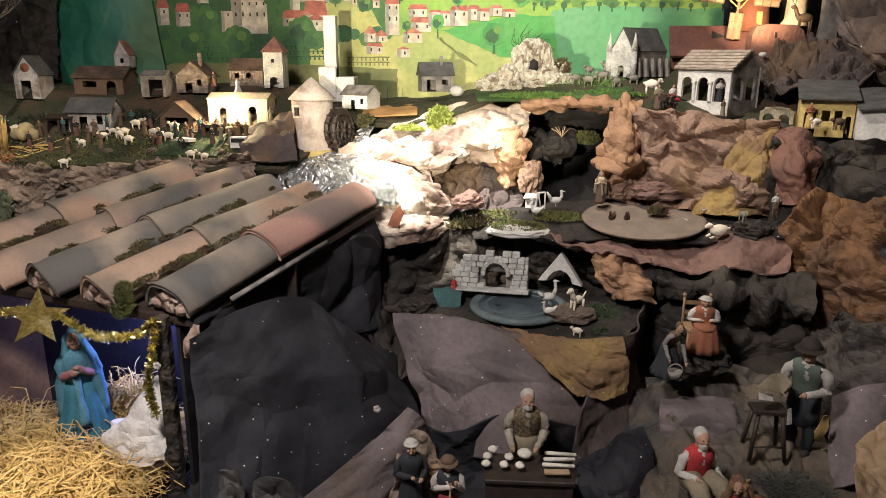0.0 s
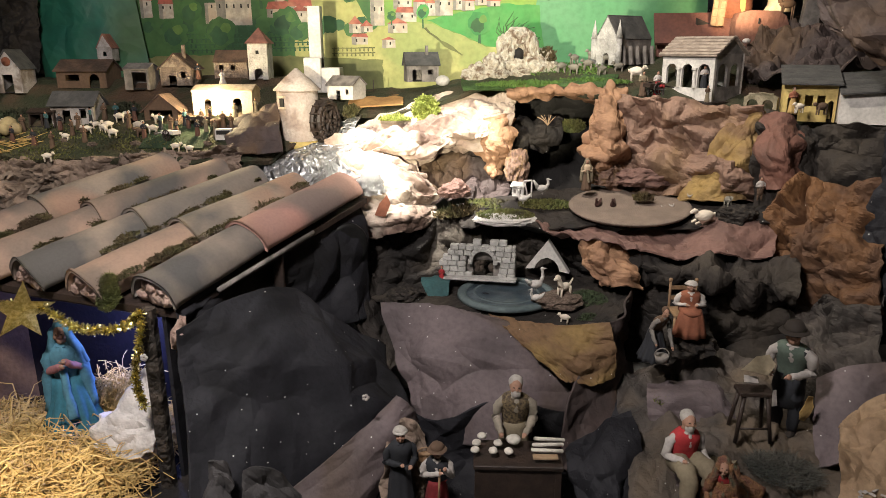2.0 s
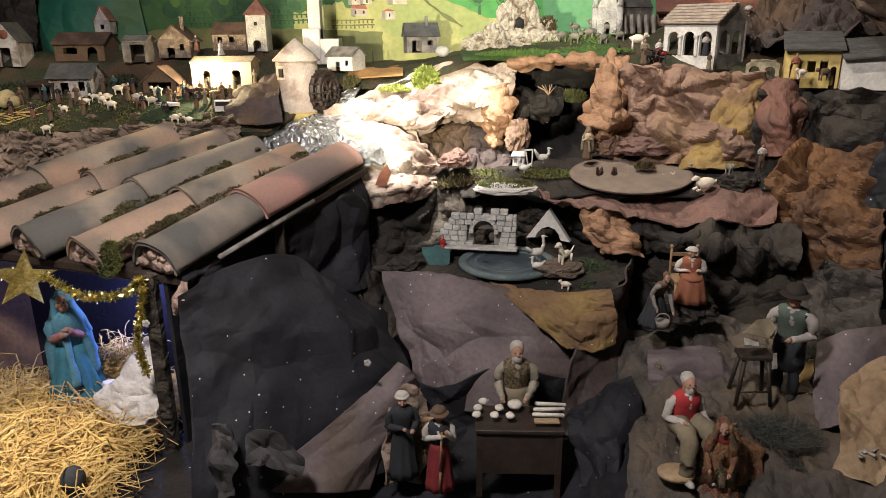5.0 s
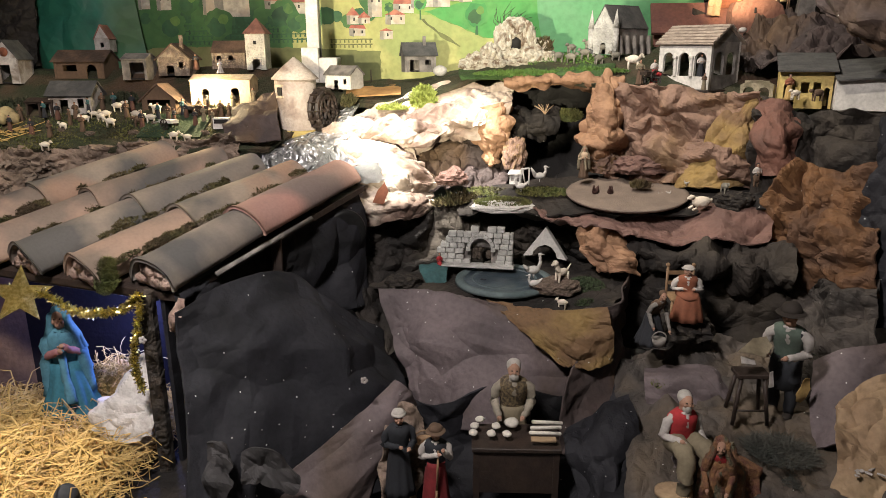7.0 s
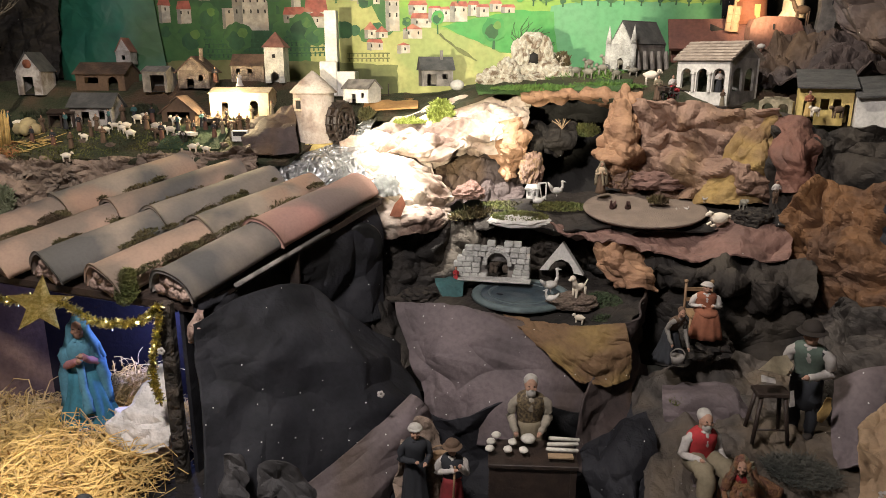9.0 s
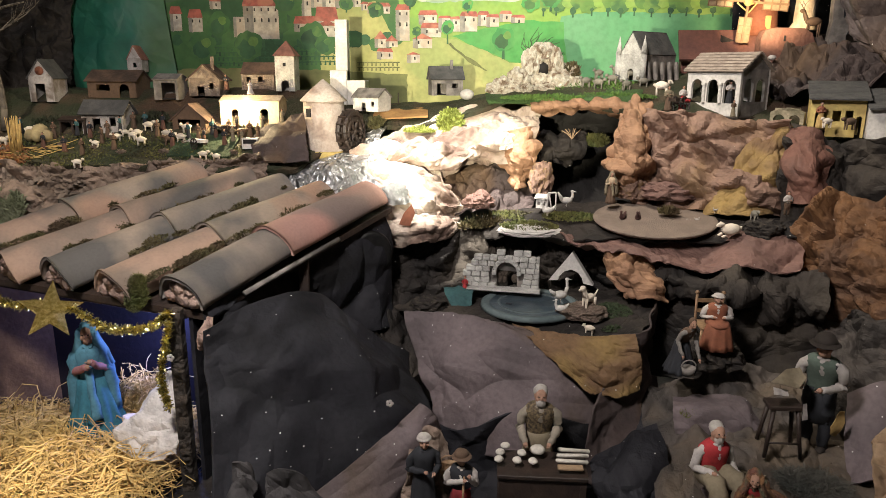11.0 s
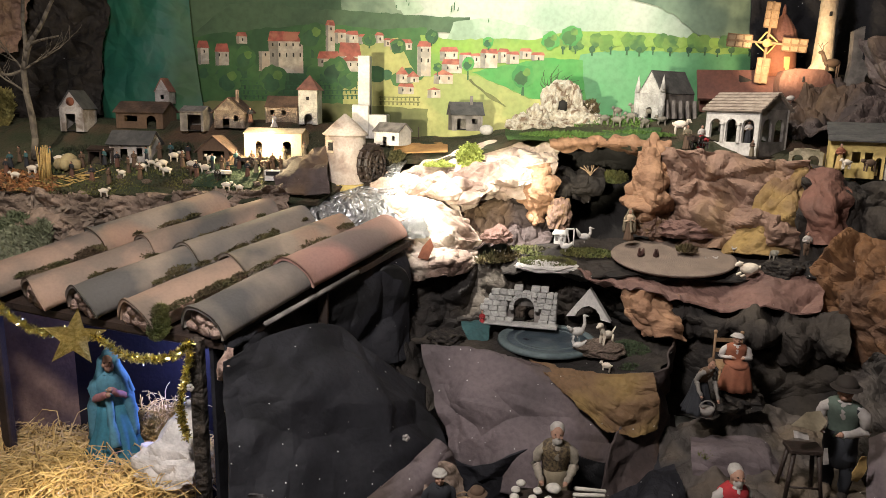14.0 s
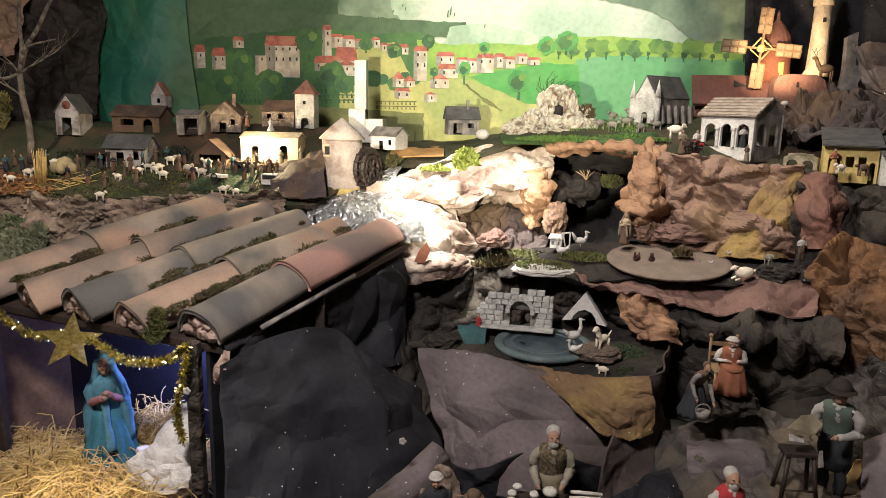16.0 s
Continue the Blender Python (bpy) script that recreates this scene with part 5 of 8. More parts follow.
STABLE_BACK = mat("dark_violet_board", (0.02, 0.014, 0.022), (0.012, 0.009, 0.015), scale=8)
BARKWALL = mat("brown_board", (0.26, 0.16, 0.105), (0.15, 0.09, 0.065), (0.20, 0.13, 0.10), scale=6)
panel("stable_wall", (-1.6, 2.18, 0), (-0.72, 2.22, 0), 0.3, 1.0, STABLE_BACK, "dark back wall of the stable")
panel("stable_wall", (-1.742, 2.060, 0.580), (-1.406, 2.200, 0.541), 0.3, 1.0, BARKWALL, "brown board wall inside the stable")
panel("stable_wall", (-0.76, 1.74, 0), (-0.62, 2.3, 0), 0.2, 0.93, BLACK, "black board side wall of the stable")
solid("stable_floor", Bld().box((-1.2, 1.78, 0.28), (1.1, 1.0, 0.3)), DARK, "dark base under the straw", "base", kind="structure")
solid("display_base", Bld().box((-0.02, 1.95, 0.12), (3.7, 1.4, 0.24)), DARK, "dark platform that carries the display", "platform", kind="structure")


def strands(name, label, category, material, n, place, seed, lo=0.07, hi=0.2, steep=0.28):
    """Loose stalks; place(rng) gives the middle of each."""
    rng = np.random.default_rng(seed)
    V, Fc = [], []
    for _ in range(n):
        c = place(rng)
        if c is None:
            continue
        a, tilt, L = rng.random() * 6.283, rng.normal() * steep, lo + (hi - lo) * rng.random()
        d = np.array([math.cos(a) * math.cos(tilt), math.sin(a) * math.cos(tilt), math.sin(tilt)])
        s = np.cross(d, (0, 0, 1.0))
        s *= (0.0010 + 0.0010 * rng.random()) / (np.linalg.norm(s) + 1e-6)
        bend = np.array([0, 0, 1.0]) * L * rng.normal() * 0.16 + rng.normal(size=3) * L * 0.12
        i = len(V)
        for t in (0, 0.33, 0.67, 1):
            o = c + d * L * (t - 0.5) + bend * 4 * t * (1 - t)
            V += [o - s, o + s, o + np.array([0, 0, 0.0016])]
        for k in range(3):
            q = i + 3 * k
            Fc += [(q, q + 3, q + 5, q + 2), (q + 2, q + 5, q + 4, q + 1)]
    tagged(raw(name, V, Fc, material, smooth=False), label, category, kind="stuff")


def bed(rng):
    c = np.array([-1.62 + 0.9 * rng.random(), 1.42 + 0.62 * rng.random(), 0.0])
    c[2] = 0.43 + 0.07 * math.exp(-((c[0] + 1.1) ** 2 / 0.05 + (c[1] - 1.68) ** 2 / 0.04)) + 0.05 * rng.random()
    return None if c[0] > -0.84 else c


def hay_heap(rng):
    c = rng.normal(size=3) * (0.035, 0.025, 0.03)
    return np.array((-1.030, 1.970, 0.566)) + c


strands("straw", "golden dry straw bedding spread in the stable", "straw", STRAW, 6500, bed, 11)
strands("hay", "loose heap of hay behind the manger", "hay", STRAW, 700, hay_heap, 12, 0.03, 0.09, 0.5)


def star(at, r):
    poly = []
    for i in range(10):
        q = r if i % 2 == 0 else r * 0.42
        a = math.pi / 2 + i * math.pi / 5
        poly.append((q * math.cos(a), q * math.sin(a)))
    b = Bld()
    front, back = b.bm.verts.new((0, -0.012, 0)), b.bm.verts.new((0, 0.006, 0))
    v = [b.bm.verts.new((x, 0, z)) for x, z in poly]
    for i in range(10):
        b.bm.faces.new((front, v[i], v[(i + 1) % 10]))
        b.bm.faces.new((back, v[(i + 1) % 10], v[i]))
    bmesh.ops.recalc_face_normals(b.bm, faces=b.bm.faces)
    ob = solid("star", b, GOLD, "gold glitter five-pointed star hung on the stable eave", "star", at)
    ob.matrix_basis = pose(*at, -8, 10, 32)


star((-1.146, 1.755, 0.908), 0.082)


def garland(name, pts, label, n=900, r=0.014, seed=2):
    rng = np.random.default_rng(seed)
    line = spline(pts, 120)
    V, Fc = [], []
    for _ in range(n):
        i = rng.integers(0, 119)
        o = line[i] + (line[i + 1] - line[i]) * rng.random()
        d = rng.normal(size=3)
        d *= r * (0.6 + 0.6 * rng.random()) / np.linalg.norm(d)
        s = np.cross(d, rng.normal(size=3))
        s *= 0.0013 / (np.linalg.norm(s) + 1e-9)
        k = len(V)
        V += [o - s, o + s, o + d + s, o + d - s]
        Fc.append((k, k + 1, k + 2, k + 3))
    tagged(raw(name, V, Fc, TINSEL, smooth=False), label, "garland")


garland("tinsel_garland", [(-1.495, 1.880, 0.995), (-1.402, 1.850, 0.932), (-1.291, 1.820, 0.897), (-1.202, 1.800, 0.909), (-1.094, 1.770, 0.908), (-0.999, 1.740, 0.873), (-0.913, 1.710, 0.876), (-0.828, 1.680, 0.905), (-0.781, 1.665, 0.946)],
        "gold tinsel garland looped under the stable eave", n=3400, r=0.016, seed=2)
garland("tinsel_garland", [(-0.779, 1.660, 0.925), (-0.798, 1.660, 0.841), (-0.814, 1.660, 0.763), (-0.800, 1.660, 0.686)], "gold tinsel garland wound round the stable post", n=1300, r=0.014, seed=4)
flower = Bld()
for k in range(5):
    a = k * 1.2566
    flower.ball((0.006 * math.cos(a), -0.002, 0.006 * math.sin(a)), (0.005, 0.003, 0.005), n=6)
FLOWER = solid("paper_flower", flower, C_WHITE, "tiny white paper flower on the garland", "flower", (-0.774, 1.640, 0.836), group="flowers on the garland")
copy_thing(FLOWER, pose(*(-1.484, 1.930, 0.930)))
copy_thing(FLOWER, pose(*(-0.238, 1.720, 0.694)))


# ---- figurines: each one plain mesh ----
def figure(name, label, at, h, rz=0.0, robe=C_BROWN, top=C_GREY, sleeve=C_WHITE, hair=HAIR, how="stand", grip=None, group="", hat=None, lean=0.0, category="figurine", cap=None, hand=None, fore=None):
    b = Bld()
    if how == "stand":
        b.lathe([(0.16, 0), (0.152, 0.08), (0.135, 0.22), (0.12, 0.38), (0.105, 0.5), (0.10, 0.56)], m=0, n=40, sy=0.85, wave=0.1, folds=9)
        hip = 0.54
    elif how == "trousers":
        for s in (-1, 1):
            limb(b, [(0.058 * s, 0.01, 0.03), (0.06 * s, -0.01, 0.26), (0.05 * s, 0, 0.52)], (0.036, 0.05, 0.068), 0, seed=s)
            b.ball((0.06 * s, -0.03, 0.022), (0.034, 0.07, 0.024), 3, 10)
        b.lathe([(0.108, 0.24), (0.11, 0.4), (0.104, 0.56)], m=0, n=28, sy=0.62, wave=0.06)
        hip = 0.52
    elif how == "kneel":
        b.lathe([(0.25, 0), (0.245, 0.04), (0.2, 0.16), (0.16, 0.28), (0.135, 0.38), (0.115, 0.46)], m=0, n=60, sy=0.9, wave=0.12, folds=11)
        hip = 0.45
    elif how == "skirt":
        b.ball((0, 0.02, 0.38), (0.13, 0.12, 0.085), 0, 14)
        b.ball((0, -0.1, 0.39), (0.13, 0.17, 0.075), 0, 16)
        b.lathe([(0.185, 0.01), (0.175, 0.1), (0.155, 0.25), (0.13, 0.38), (0.1, 0.42)], (0, -0.15, 0), 0, 40, sy=0.75, wave=0.1, folds=9)
        hip = 0.4
    else:
        for s in (-1, 1):
            limb(b, [(0.06 * s, 0.03, 0.37), (0.08 * s, -0.12, 0.4), (0.095 * s, -0.24, 0.38), (0.1 * s, -0.27, 0.2), (0.1 * s, -0.26, 0.05)], (0.085, 0.08, 0.072, 0.062, 0.052), 0, n=14, k=14, seed=s * 2)
            b.ball((0.1 * s, -0.31, 0.025), (0.036, 0.08, 0.03), 3, 10)
        b.ball((0, 0.03, 0.36), (0.13, 0.11, 0.085), 0, 14)
        hip = 0.38
    ch = hip + 0.24
    ly = -lean
    k0 = len(b.bm.verts)
    b.lathe([(0.106, hip - 0.05), (0.1, hip + 0.03), (0.115, hip + 0.11), (0.13, hip + 0.18), (0.13, hip + 0.225), (0.1, hip + 0.265), (0.045, hip + 0.29)], m=1, n=28, sy=0.66, wave=0.03, folds=5)
    b.ball((0, -0.05, hip + 0.19), (0.045, 0.036, 0.09), 4, 14)
    for s in (-1, 1):
        b.ball((0.022 * s, -0.05, hip + 0.27), (0.022, 0.02, 0.011), 4, 8)
    b.lathe([(0.108, hip - 0.03), (0.108, hip)], m=3, n=20, sy=0.7)
    b.bm.verts.ensure_lookup_table()
    for v in b.bm.verts[k0:]:
        if v.co.z > hip:
            v.co.y += ly * (v.co.z - hip) / 0.3
    hc = (0, ly * 1.15 - 0.014, hip + 0.36)
    b.cone((0, ly, hip + 0.27), hc, 0.042, 0.036, 2, 10)
    b.ball(hc, (0.052, 0.06, 0.07), 2, 16)
    b.cone((hc[0], hc[1] - 0.05, hc[2] + 0.012), (hc[0], hc[1] - 0.07, hc[2] - 0.012), 0.004, 0.011, 2, 8)
    b.ball((hc[0], hc[1] - 0.04, hc[2] - 0.04), (0.026, 0.022, 0.022), 2, 8)
    for s in (-1, 1):
        b.ball((0.02 * s, hc[1] - 0.052, hc[2] + 0.008), (0.009, 0.006, 0.006), 7, 6)
        b.ball((0.03 * s, hc[1] - 0.04, hc[2] - 0.018), (0.016, 0.016, 0.016), 2, 8)
    if hair is HAIRG:
        b.ball((hc[0], hc[1] - 0.036, hc[2] - 0.05), (0.04, 0.03, 0.042), 3, 10)
    if hat == "veil":
        b.ball((hc[0], hc[1] + 0.03, hc[2] + 0.016), (0.07, 0.07, 0.085), 3, 18)
        for s in (-1, 1):
            limb(b, [(0.05 * s, hc[1] - 0.01, hc[2] + 0.04), (0.068 * s, hc[1] + 0.005, hc[2] - 0.06), (0.115 * s, ly - 0.01, hip + 0.16), (0.15 * s, ly * 0.5 + 0.01, hip - 0.05), (0.16 * s, 0.0, hip - 0.26)], (0.03, 0.034, 0.05, 0.055, 0.05), 3, n=12, k=14, seed=s)
        b.lathe([(0.19, hip - 0.3), (0.175, hip - 0.1), (0.16, hip + 0.08), (0.14, hip + 0.2), (0.095, hip + 0.3), (0.066, hip + 0.38)], (0, ly + 0.06, 0), 3, 40, sy=0.6, wave=0.1, folds=9)
        limb(b, [(0.0, ly - 0.11, hip + 0.12), (0.02, -0.15, hip - 0.08), (0.05, -0.2, hip - 0.27)], (0.03, 0.036, 0.042), 3, n=10)
    elif hat == "brim":
        b.ball((hc[0], hc[1] + 0.01, hc[2] + 0.04), (0.078, 0.08, 0.066), 5, 14)
        b.ball((hc[0], hc[1] - 0.005, hc[2] + 0.025), (0.108, 0.115, 0.014), 5, 18)
    elif hat == "cap":
        b.ball((hc[0], hc[1] + 0.014, hc[2] + 0.04), (0.068, 0.07, 0.05), 5, 14)
        b.lathe([(0.07, 0), (0.082, 0.012), (0.066, 0.03)], (hc[0], hc[1] + 0.01, hc[2] + 0.02), 5, 24, wave=0.1, folds=11)
    else:
        b.ball((hc[0], hc[1] + 0.018, hc[2] + 0.024), (0.059, 0.061, 0.06), 3, 14)
    for s, hd in zip((-1, 1), grip or ((-0.06, -0.13, hip + 0.1), (0.06, -0.13, hip + 0.1))):
        sh = Vector((0.068 * s, ly, ch - 0.012))
        el = Vector((0.155 * s, ly * 0.6 + 0.0, hip + 0.07))
        hd = Vector(hd)
        limb(b, [sh, (0.13 * s, ly * 0.85, ch - 0.055), el, el * 0.75 + hd * 0.25], (0.04, 0.038, 0.036, 0.033), 4, n=14, k=10, seed=s * 1.7 + h)
        limb(b, [el * 0.9 + hd * 0.1, (el + hd) / 2 + Vector((0, 0, -0.012)), hd], (0.032, 0.031, 0.025), 6, n=14, k=7, seed=s * 2.7 + h)
        d = (hd - el).normalized()
        b.ball(hd + d * 0.016, (0.022, 0.026, 0.019), 2, 10)
        for f in (-0.012, 0.0, 0.012):
            b.cone(hd + d * 0.02 + Vector((f, 0, 0.004)), hd + d * 0.046 + Vector((f * 0.8, 0, -0.006)), 0.007, 0.005, 2, 6)
    for v in b.bm.verts:
        if how == "kneel":
            v.co.x *= 0.88
        elif how == "skirt":
            v.co.x, v.co.z = v.co.x * 1.1, v.co.z * 0.84 + 0.04
        v.co += 0.009 * noise.noise_vector(v.co * 9) + 0.006 * noise.noise_vector(v.co * 24)
        v.co *= h
    return solid(name, b, [robe, top, hand or SKIN, hair, sleeve, cap or hair, fore or sleeve, HAIR], label, category, at, rz, group)


figure("nativity_figurine", "kneeling figurine in a turquoise robe and violet mantle", (-1.113, 1.850, 0.509), 0.37, 20, robe=C_BLUE, top=C_SKY, sleeve=C_SKY, hair=C_SKY, fore=C_ROSE, how="kneel", hat="veil", grip=((0.0, -0.16, 0.6), (0.03, -0.15, 0.63)))


drape("white_cloth", [[(-0.955, 1.850, 0.625), (-0.885, 1.850, 0.690), (-0.815, 1.820, 0.700)], [(-0.982, 1.790, 0.590), (-0.904, 1.760, 0.621), (-0.815, 1.750, 0.628)], [(-0.983, 1.740, 0.567), (-0.895, 1.710, 0.586), (-0.798, 1.700, 0.593)], [(-0.991, 1.710, 0.538), (-0.897, 1.680, 0.523), (-0.795, 1.680, 0.542)]],
      paint("white_linen", (0.72, 0.68, 0.65)), "crumpled white cloth laid over the manger", "cloth", amp=0.034, freq=15, seed=52, kind="", back=0.003)
dk = Bld().ball((0, 0, 0), (0.028, 0.03, 0.036), n=14)
dk.lathe([(0.055, -0.2), (0.05, -0.1), (0.03, -0.03)], n=14)
solid("dark_figurine", dk, C_DARK, "dark round-topped figurine standing in the straw", "figurine", (-0.917, 1.460, 0.506))

# baker and his table
BAKER_AT = (0.159, 1.830, 0.419)
figure("baker_figurine", "grey-haired baker figurine in a patterned waistcoat", BAKER_AT[:2] + (BAKER_AT[2] - 0.035,), 0.34, 0, robe=C_KHAKI, top=C_CHECK, sleeve=paint("buff_cloth", (0.33, 0.29, 0.23)), hair=HAIRG, how="stand", lean=0.05, grip=((-0.12, -0.22, 0.56), (0.07, -0.24, 0.57)))


def bakery_table():
    t = thing("bakery_table", "dark wooden work table of the baker", "table", (0.162, 1.740, 0.524))
    part("tabletop", Bld().box((0, 0.0, -0.006), (0.235, 0.13, 0.012), bev=0.002), WOOD, t)
    part("front_panel", Bld().box((0, -0.05, -0.075), (0.215, 0.012, 0.125)), WOOD, t)
    for s in (-1, 1):
        for q in (-1, 1):
            part("leg", Bld().box((0.105 * s, 0.05 * q, -0.11), (0.016, 0.016, 0.2)), WOOD, t)


bakery_table()


def loaf(at, r, group="dough balls on the table"):
    b = Bld().ball((0, 0, 0), (r, r * 0.9, r * 0.6), n=12)
    for v in b.bm.verts:
        v.co += 0.0015 * noise.noise_vector(v.co * 90)
    return solid("dough_ball", b, BREAD, "pale floury dough ball on the bakery table", "dough", at, group=group)


D1 = loaf((0.067, 1.790, 0.545), 0.0135)
for at in ((0.053, 1.754, 0.545), (0.049, 1.719, 0.545), (0.111, 1.755, 0.545), (0.097, 1.717, 0.545), (0.138, 1.716, 0.545)):
    copy_thing(D1, pose(*at, 0, 0, at[0] * 900))
loaf((0.153, 1.771, 0.547), 0.021, "")
stick = Bld()
stick.cone((-0.038, 0, 0), (0.038, 0, 0), 0.0055, 0.0055, n=8).ball((-0.038, 0, 0), 0.0055, n=8).ball((0.038, 0, 0), 0.0055, n=8)
S1 = solid("bread_stick", stick, BREAD, "long pale bread stick on the bakery table", "bread", (0.251, 1.781, 0.543), -4, group="bread sticks")
for at, rz in (((0.245, 1.754, 0.543), 3), ((0.240, 1.725, 0.543), -3)):
    copy_thing(S1, pose(*at, 0, 0, rz))
solid("bread_tray", Bld().box((0, 0, 0), (0.066, 0.02, 0.008), bev=0.002), TAN, "small pale wooden tray on the bakery table", "tray", (0.233, 1.697, 0.541))

# the women beside the bakery
figure("peasant_figurine", "figurine in a long red skirt holding a wooden staff", (-0.046, 1.600, 0.404), 0.235, 0, robe=paint("dark_red_cloth", (0.2, 0.018, 0.022)), top=C_DARK, sleeve=C_WHITE, hair=C_DARK, how="stand", hat="brim", cap=C_BROWN, grip=((0.03, -0.15, 0.72), (0.09, -0.14, 0.76)))
st = Bld()
tube(st, [(0, 0, 0), (0.002, 0, 0.06), (0.006, 0.002, 0.17)], 0.0035, 0.003, n=6)
solid("staff", st, WOODP, "light wooden staff held by the red figurine", "staff", (-0.044, 1.565, 0.413))
figure("peasant_figurine", "white-haired old woman figurine with a dark skirt and basket", (-0.144, 1.660, 0.398), 0.25, 15, robe=C_DARK, top=C_DARK, sleeve=C_DARK, hair=C_DARK, cap=HAIRG, how="stand", hat="cap", grip=((-0.02, -0.16, 0.64), (0.08, -0.14, 0.6)))


def basket(at, r, h, label, m=WOODP):
    b = Bld()
    b.lathe([(r * 0.75, 0), (r, h), (r * 0.86, h), (r * 0.65, h * 0.15)], n=16)
    t = thing("basket", label, "basket", at)
    part("bowl", b, m, t)
    hd = Bld()
    tube(hd, [(r * math.cos(a), 0, h + r * math.sin(a)) for a in (math.pi * k / 8 for k in range(9))], 0.002, 0.002, n=5)
    part("handle", hd, m, t)


basket((-0.081, 1.720, 0.484), 0.03, 0.035, "brown woven basket beside the old woman")
drape("rock_front", [[(-0.196, 1.780, 0.567), (-0.143, 1.800, 0.583), (-0.096, 1.800, 0.540)], [(-0.198, 1.720, 0.499), (-0.138, 1.730, 0.494), (-0.095, 1.760, 0.458)], [(-0.202, 1.660, 0.365), (-0.137, 1.680, 0.352), (-0.092, 1.700, 0.339)]], CORK, "grey mossy paper beside the old woman", "rock", amp=0.04, freq=14, seed=83)

# the seated couple
CPL = (0.674, 2.030, 0.750)
rock("rock", (CPL[0], CPL[1] + 0.01, CPL[2] - 0.03), (0.085, 0.07, 0.05), DARK, "dark paper boulder under the spinner", seed=77)
figure("spinner_figurine", "seated figurine in a rust apron with a white cap", (CPL[0], CPL[1], CPL[2] + 0.002), 0.225, -6, robe=C_RUST, top=C_RUST, sleeve=C_WHITE, hair=HAIR, cap=C_WHITE, hat="cap", how="skirt")


def chair(at, w, h, label, rz=0.0):
    t = thing("chair", label, "chair", at, rz)
    part("seat", Bld().box((0, 0, h * 0.45), (w, w * 0.9, h * 0.05), bev=0.002), WOODP, t)
    for s in (-1, 1):
        part("leg", Bld().cone((s * w * 0.45, -w * 0.4, 0), (s * w * 0.45, -w * 0.4, h * 0.45), 0.004, 0.004, n=6), WOODP, t)
        part("leg", Bld().cone((s * w * 0.45, w * 0.4, 0), (s * w * 0.45, w * 0.45, h), 0.004, 0.004, n=6).ball((s * w * 0.45, w * 0.45, h), 0.0065, n=7), WOODP, t)
    for k in (0.65, 0.85):
        part("backrest_slat", Bld().box((0, w * 0.44, h * k), (w * 0.9, 0.004, h * 0.07)), WOODP, t)


chair((CPL[0], CPL[1] + 0.035, CPL[2] - 0.012), 0.085, 0.16, "small wooden chair under the spinner")
figure("worker_figurine", "stooping figurine in grey shirt and rust scarf", (0.560, 1.950, 0.712), 0.195, 14, robe=C_DARK, top=C_BROWN, sleeve=C_GREY, hair=C_BROWN, how="kneel", lean=0.2, grip=((-0.17, -0.3, 0.36), (0.12, -0.32, 0.3)))
basket((0.563, 1.880, 0.731), 0.02, 0.022, "little grey bucket at the worker's feet", C_GREY)

# the tanner
MAN = (0.881, 1.800, 0.566)
figure("tanner_figurine", "standing figurine with black hat, grey-green waistcoat and dark trousers", MAN, 0.345, -34, robe=C_DARK, top=C_GREEN, sleeve=C_WHITE, hair=HAIR, how="trousers", hat="brim", lean=0.1, grip=((-0.1, -0.26, 0.6), (0.03, -0.22, 0.58)))
solid("figurine_base", Bld().lathe([(0.038, -0.012), (0.038, 0), (0.03, 0.002)], n=16), WOOD, "round dark stand under the tanner", "stand", MAN)


def stool(at):
    t = thing("work_stool", "tall dark wooden work stool with splayed legs", "stool", at)
    part("seat", Bld().box((0, 0, 0.135), (0.085, 0.055, 0.012), bev=0.002), WOOD, t)
    for sx in (-1, 1):
        for sy in (-1, 1):
            part("leg", Bld().cone((0.045 * sx, 0.032 * sy, 0), (0.03 * sx, 0.018 * sy, 0.13), 0.005, 0.006, n=6), WOOD, t)
    part("stretcher", Bld().cone((-0.04, -0.028, 0.04), (0.04, -0.028, 0.04), 0.003, 0.003, n=6), WOOD, t)


stool((0.773, 1.760, 0.575))
STL = (0.773, 1.760, 0.575)


def hide(name, at, poly, m, label, tilt=(0, 0, 0)):
    b = Bld()
    b.prism(poly, -0.001, 0.001)
    bmesh.ops.triangulate(b.bm, faces=b.bm.faces)
    bmesh.ops.subdivide_edges(b.bm, edges=b.bm.edges, cuts=3, use_grid_fill=True)
    for v in b.bm.verts:
        v.co.y += 0.006 * math.sin(v.co.x * 70) + 0.004 * math.sin(v.co.z * 90)
    ob = solid(name, b, m, label, "hide", at)
    ob.matrix_basis = pose(*at, *tilt)


hide("hide", (0.763, 1.735, 0.798), [(-0.045, -0.016), (-0.015, -0.022), (0.025, -0.028), (0.045, 0.0), (0.035, 0.026), (0.0, 0.02), (-0.025, 0.0)], C_KHAKI, "pale yellow hide stretched over the stool", (-35, 0, 0))
hide("cloth", (0.746, 1.725, 0.759), [(-0.02, -0.008), (0.02, -0.008), (0.022, 0.01), (-0.016, 0.012)], C_WHITE, "folded white cloth on the stool", (-40, 0, 0))
hide("hide", (0.902, 1.735, 0.676), [(-0.018, -0.03), (0.0, -0.04), (0.008, -0.028), (0.02, 0.0), (0.014, 0.03), (-0.002, 0.035), (-0.008, 0.01), (-0.022, -0.008)], C_YELL, "yellow hide hanging beside the tanner", (5, 0, 0))
hide("cloth", (0.810, 1.720, 0.711), [(-0.008, -0.02), (0.008, -0.02), (0.004, 0.02), (-0.006, 0.02)], C_WHITE, "white scrap hanging from the stool", (0, 0, 0))

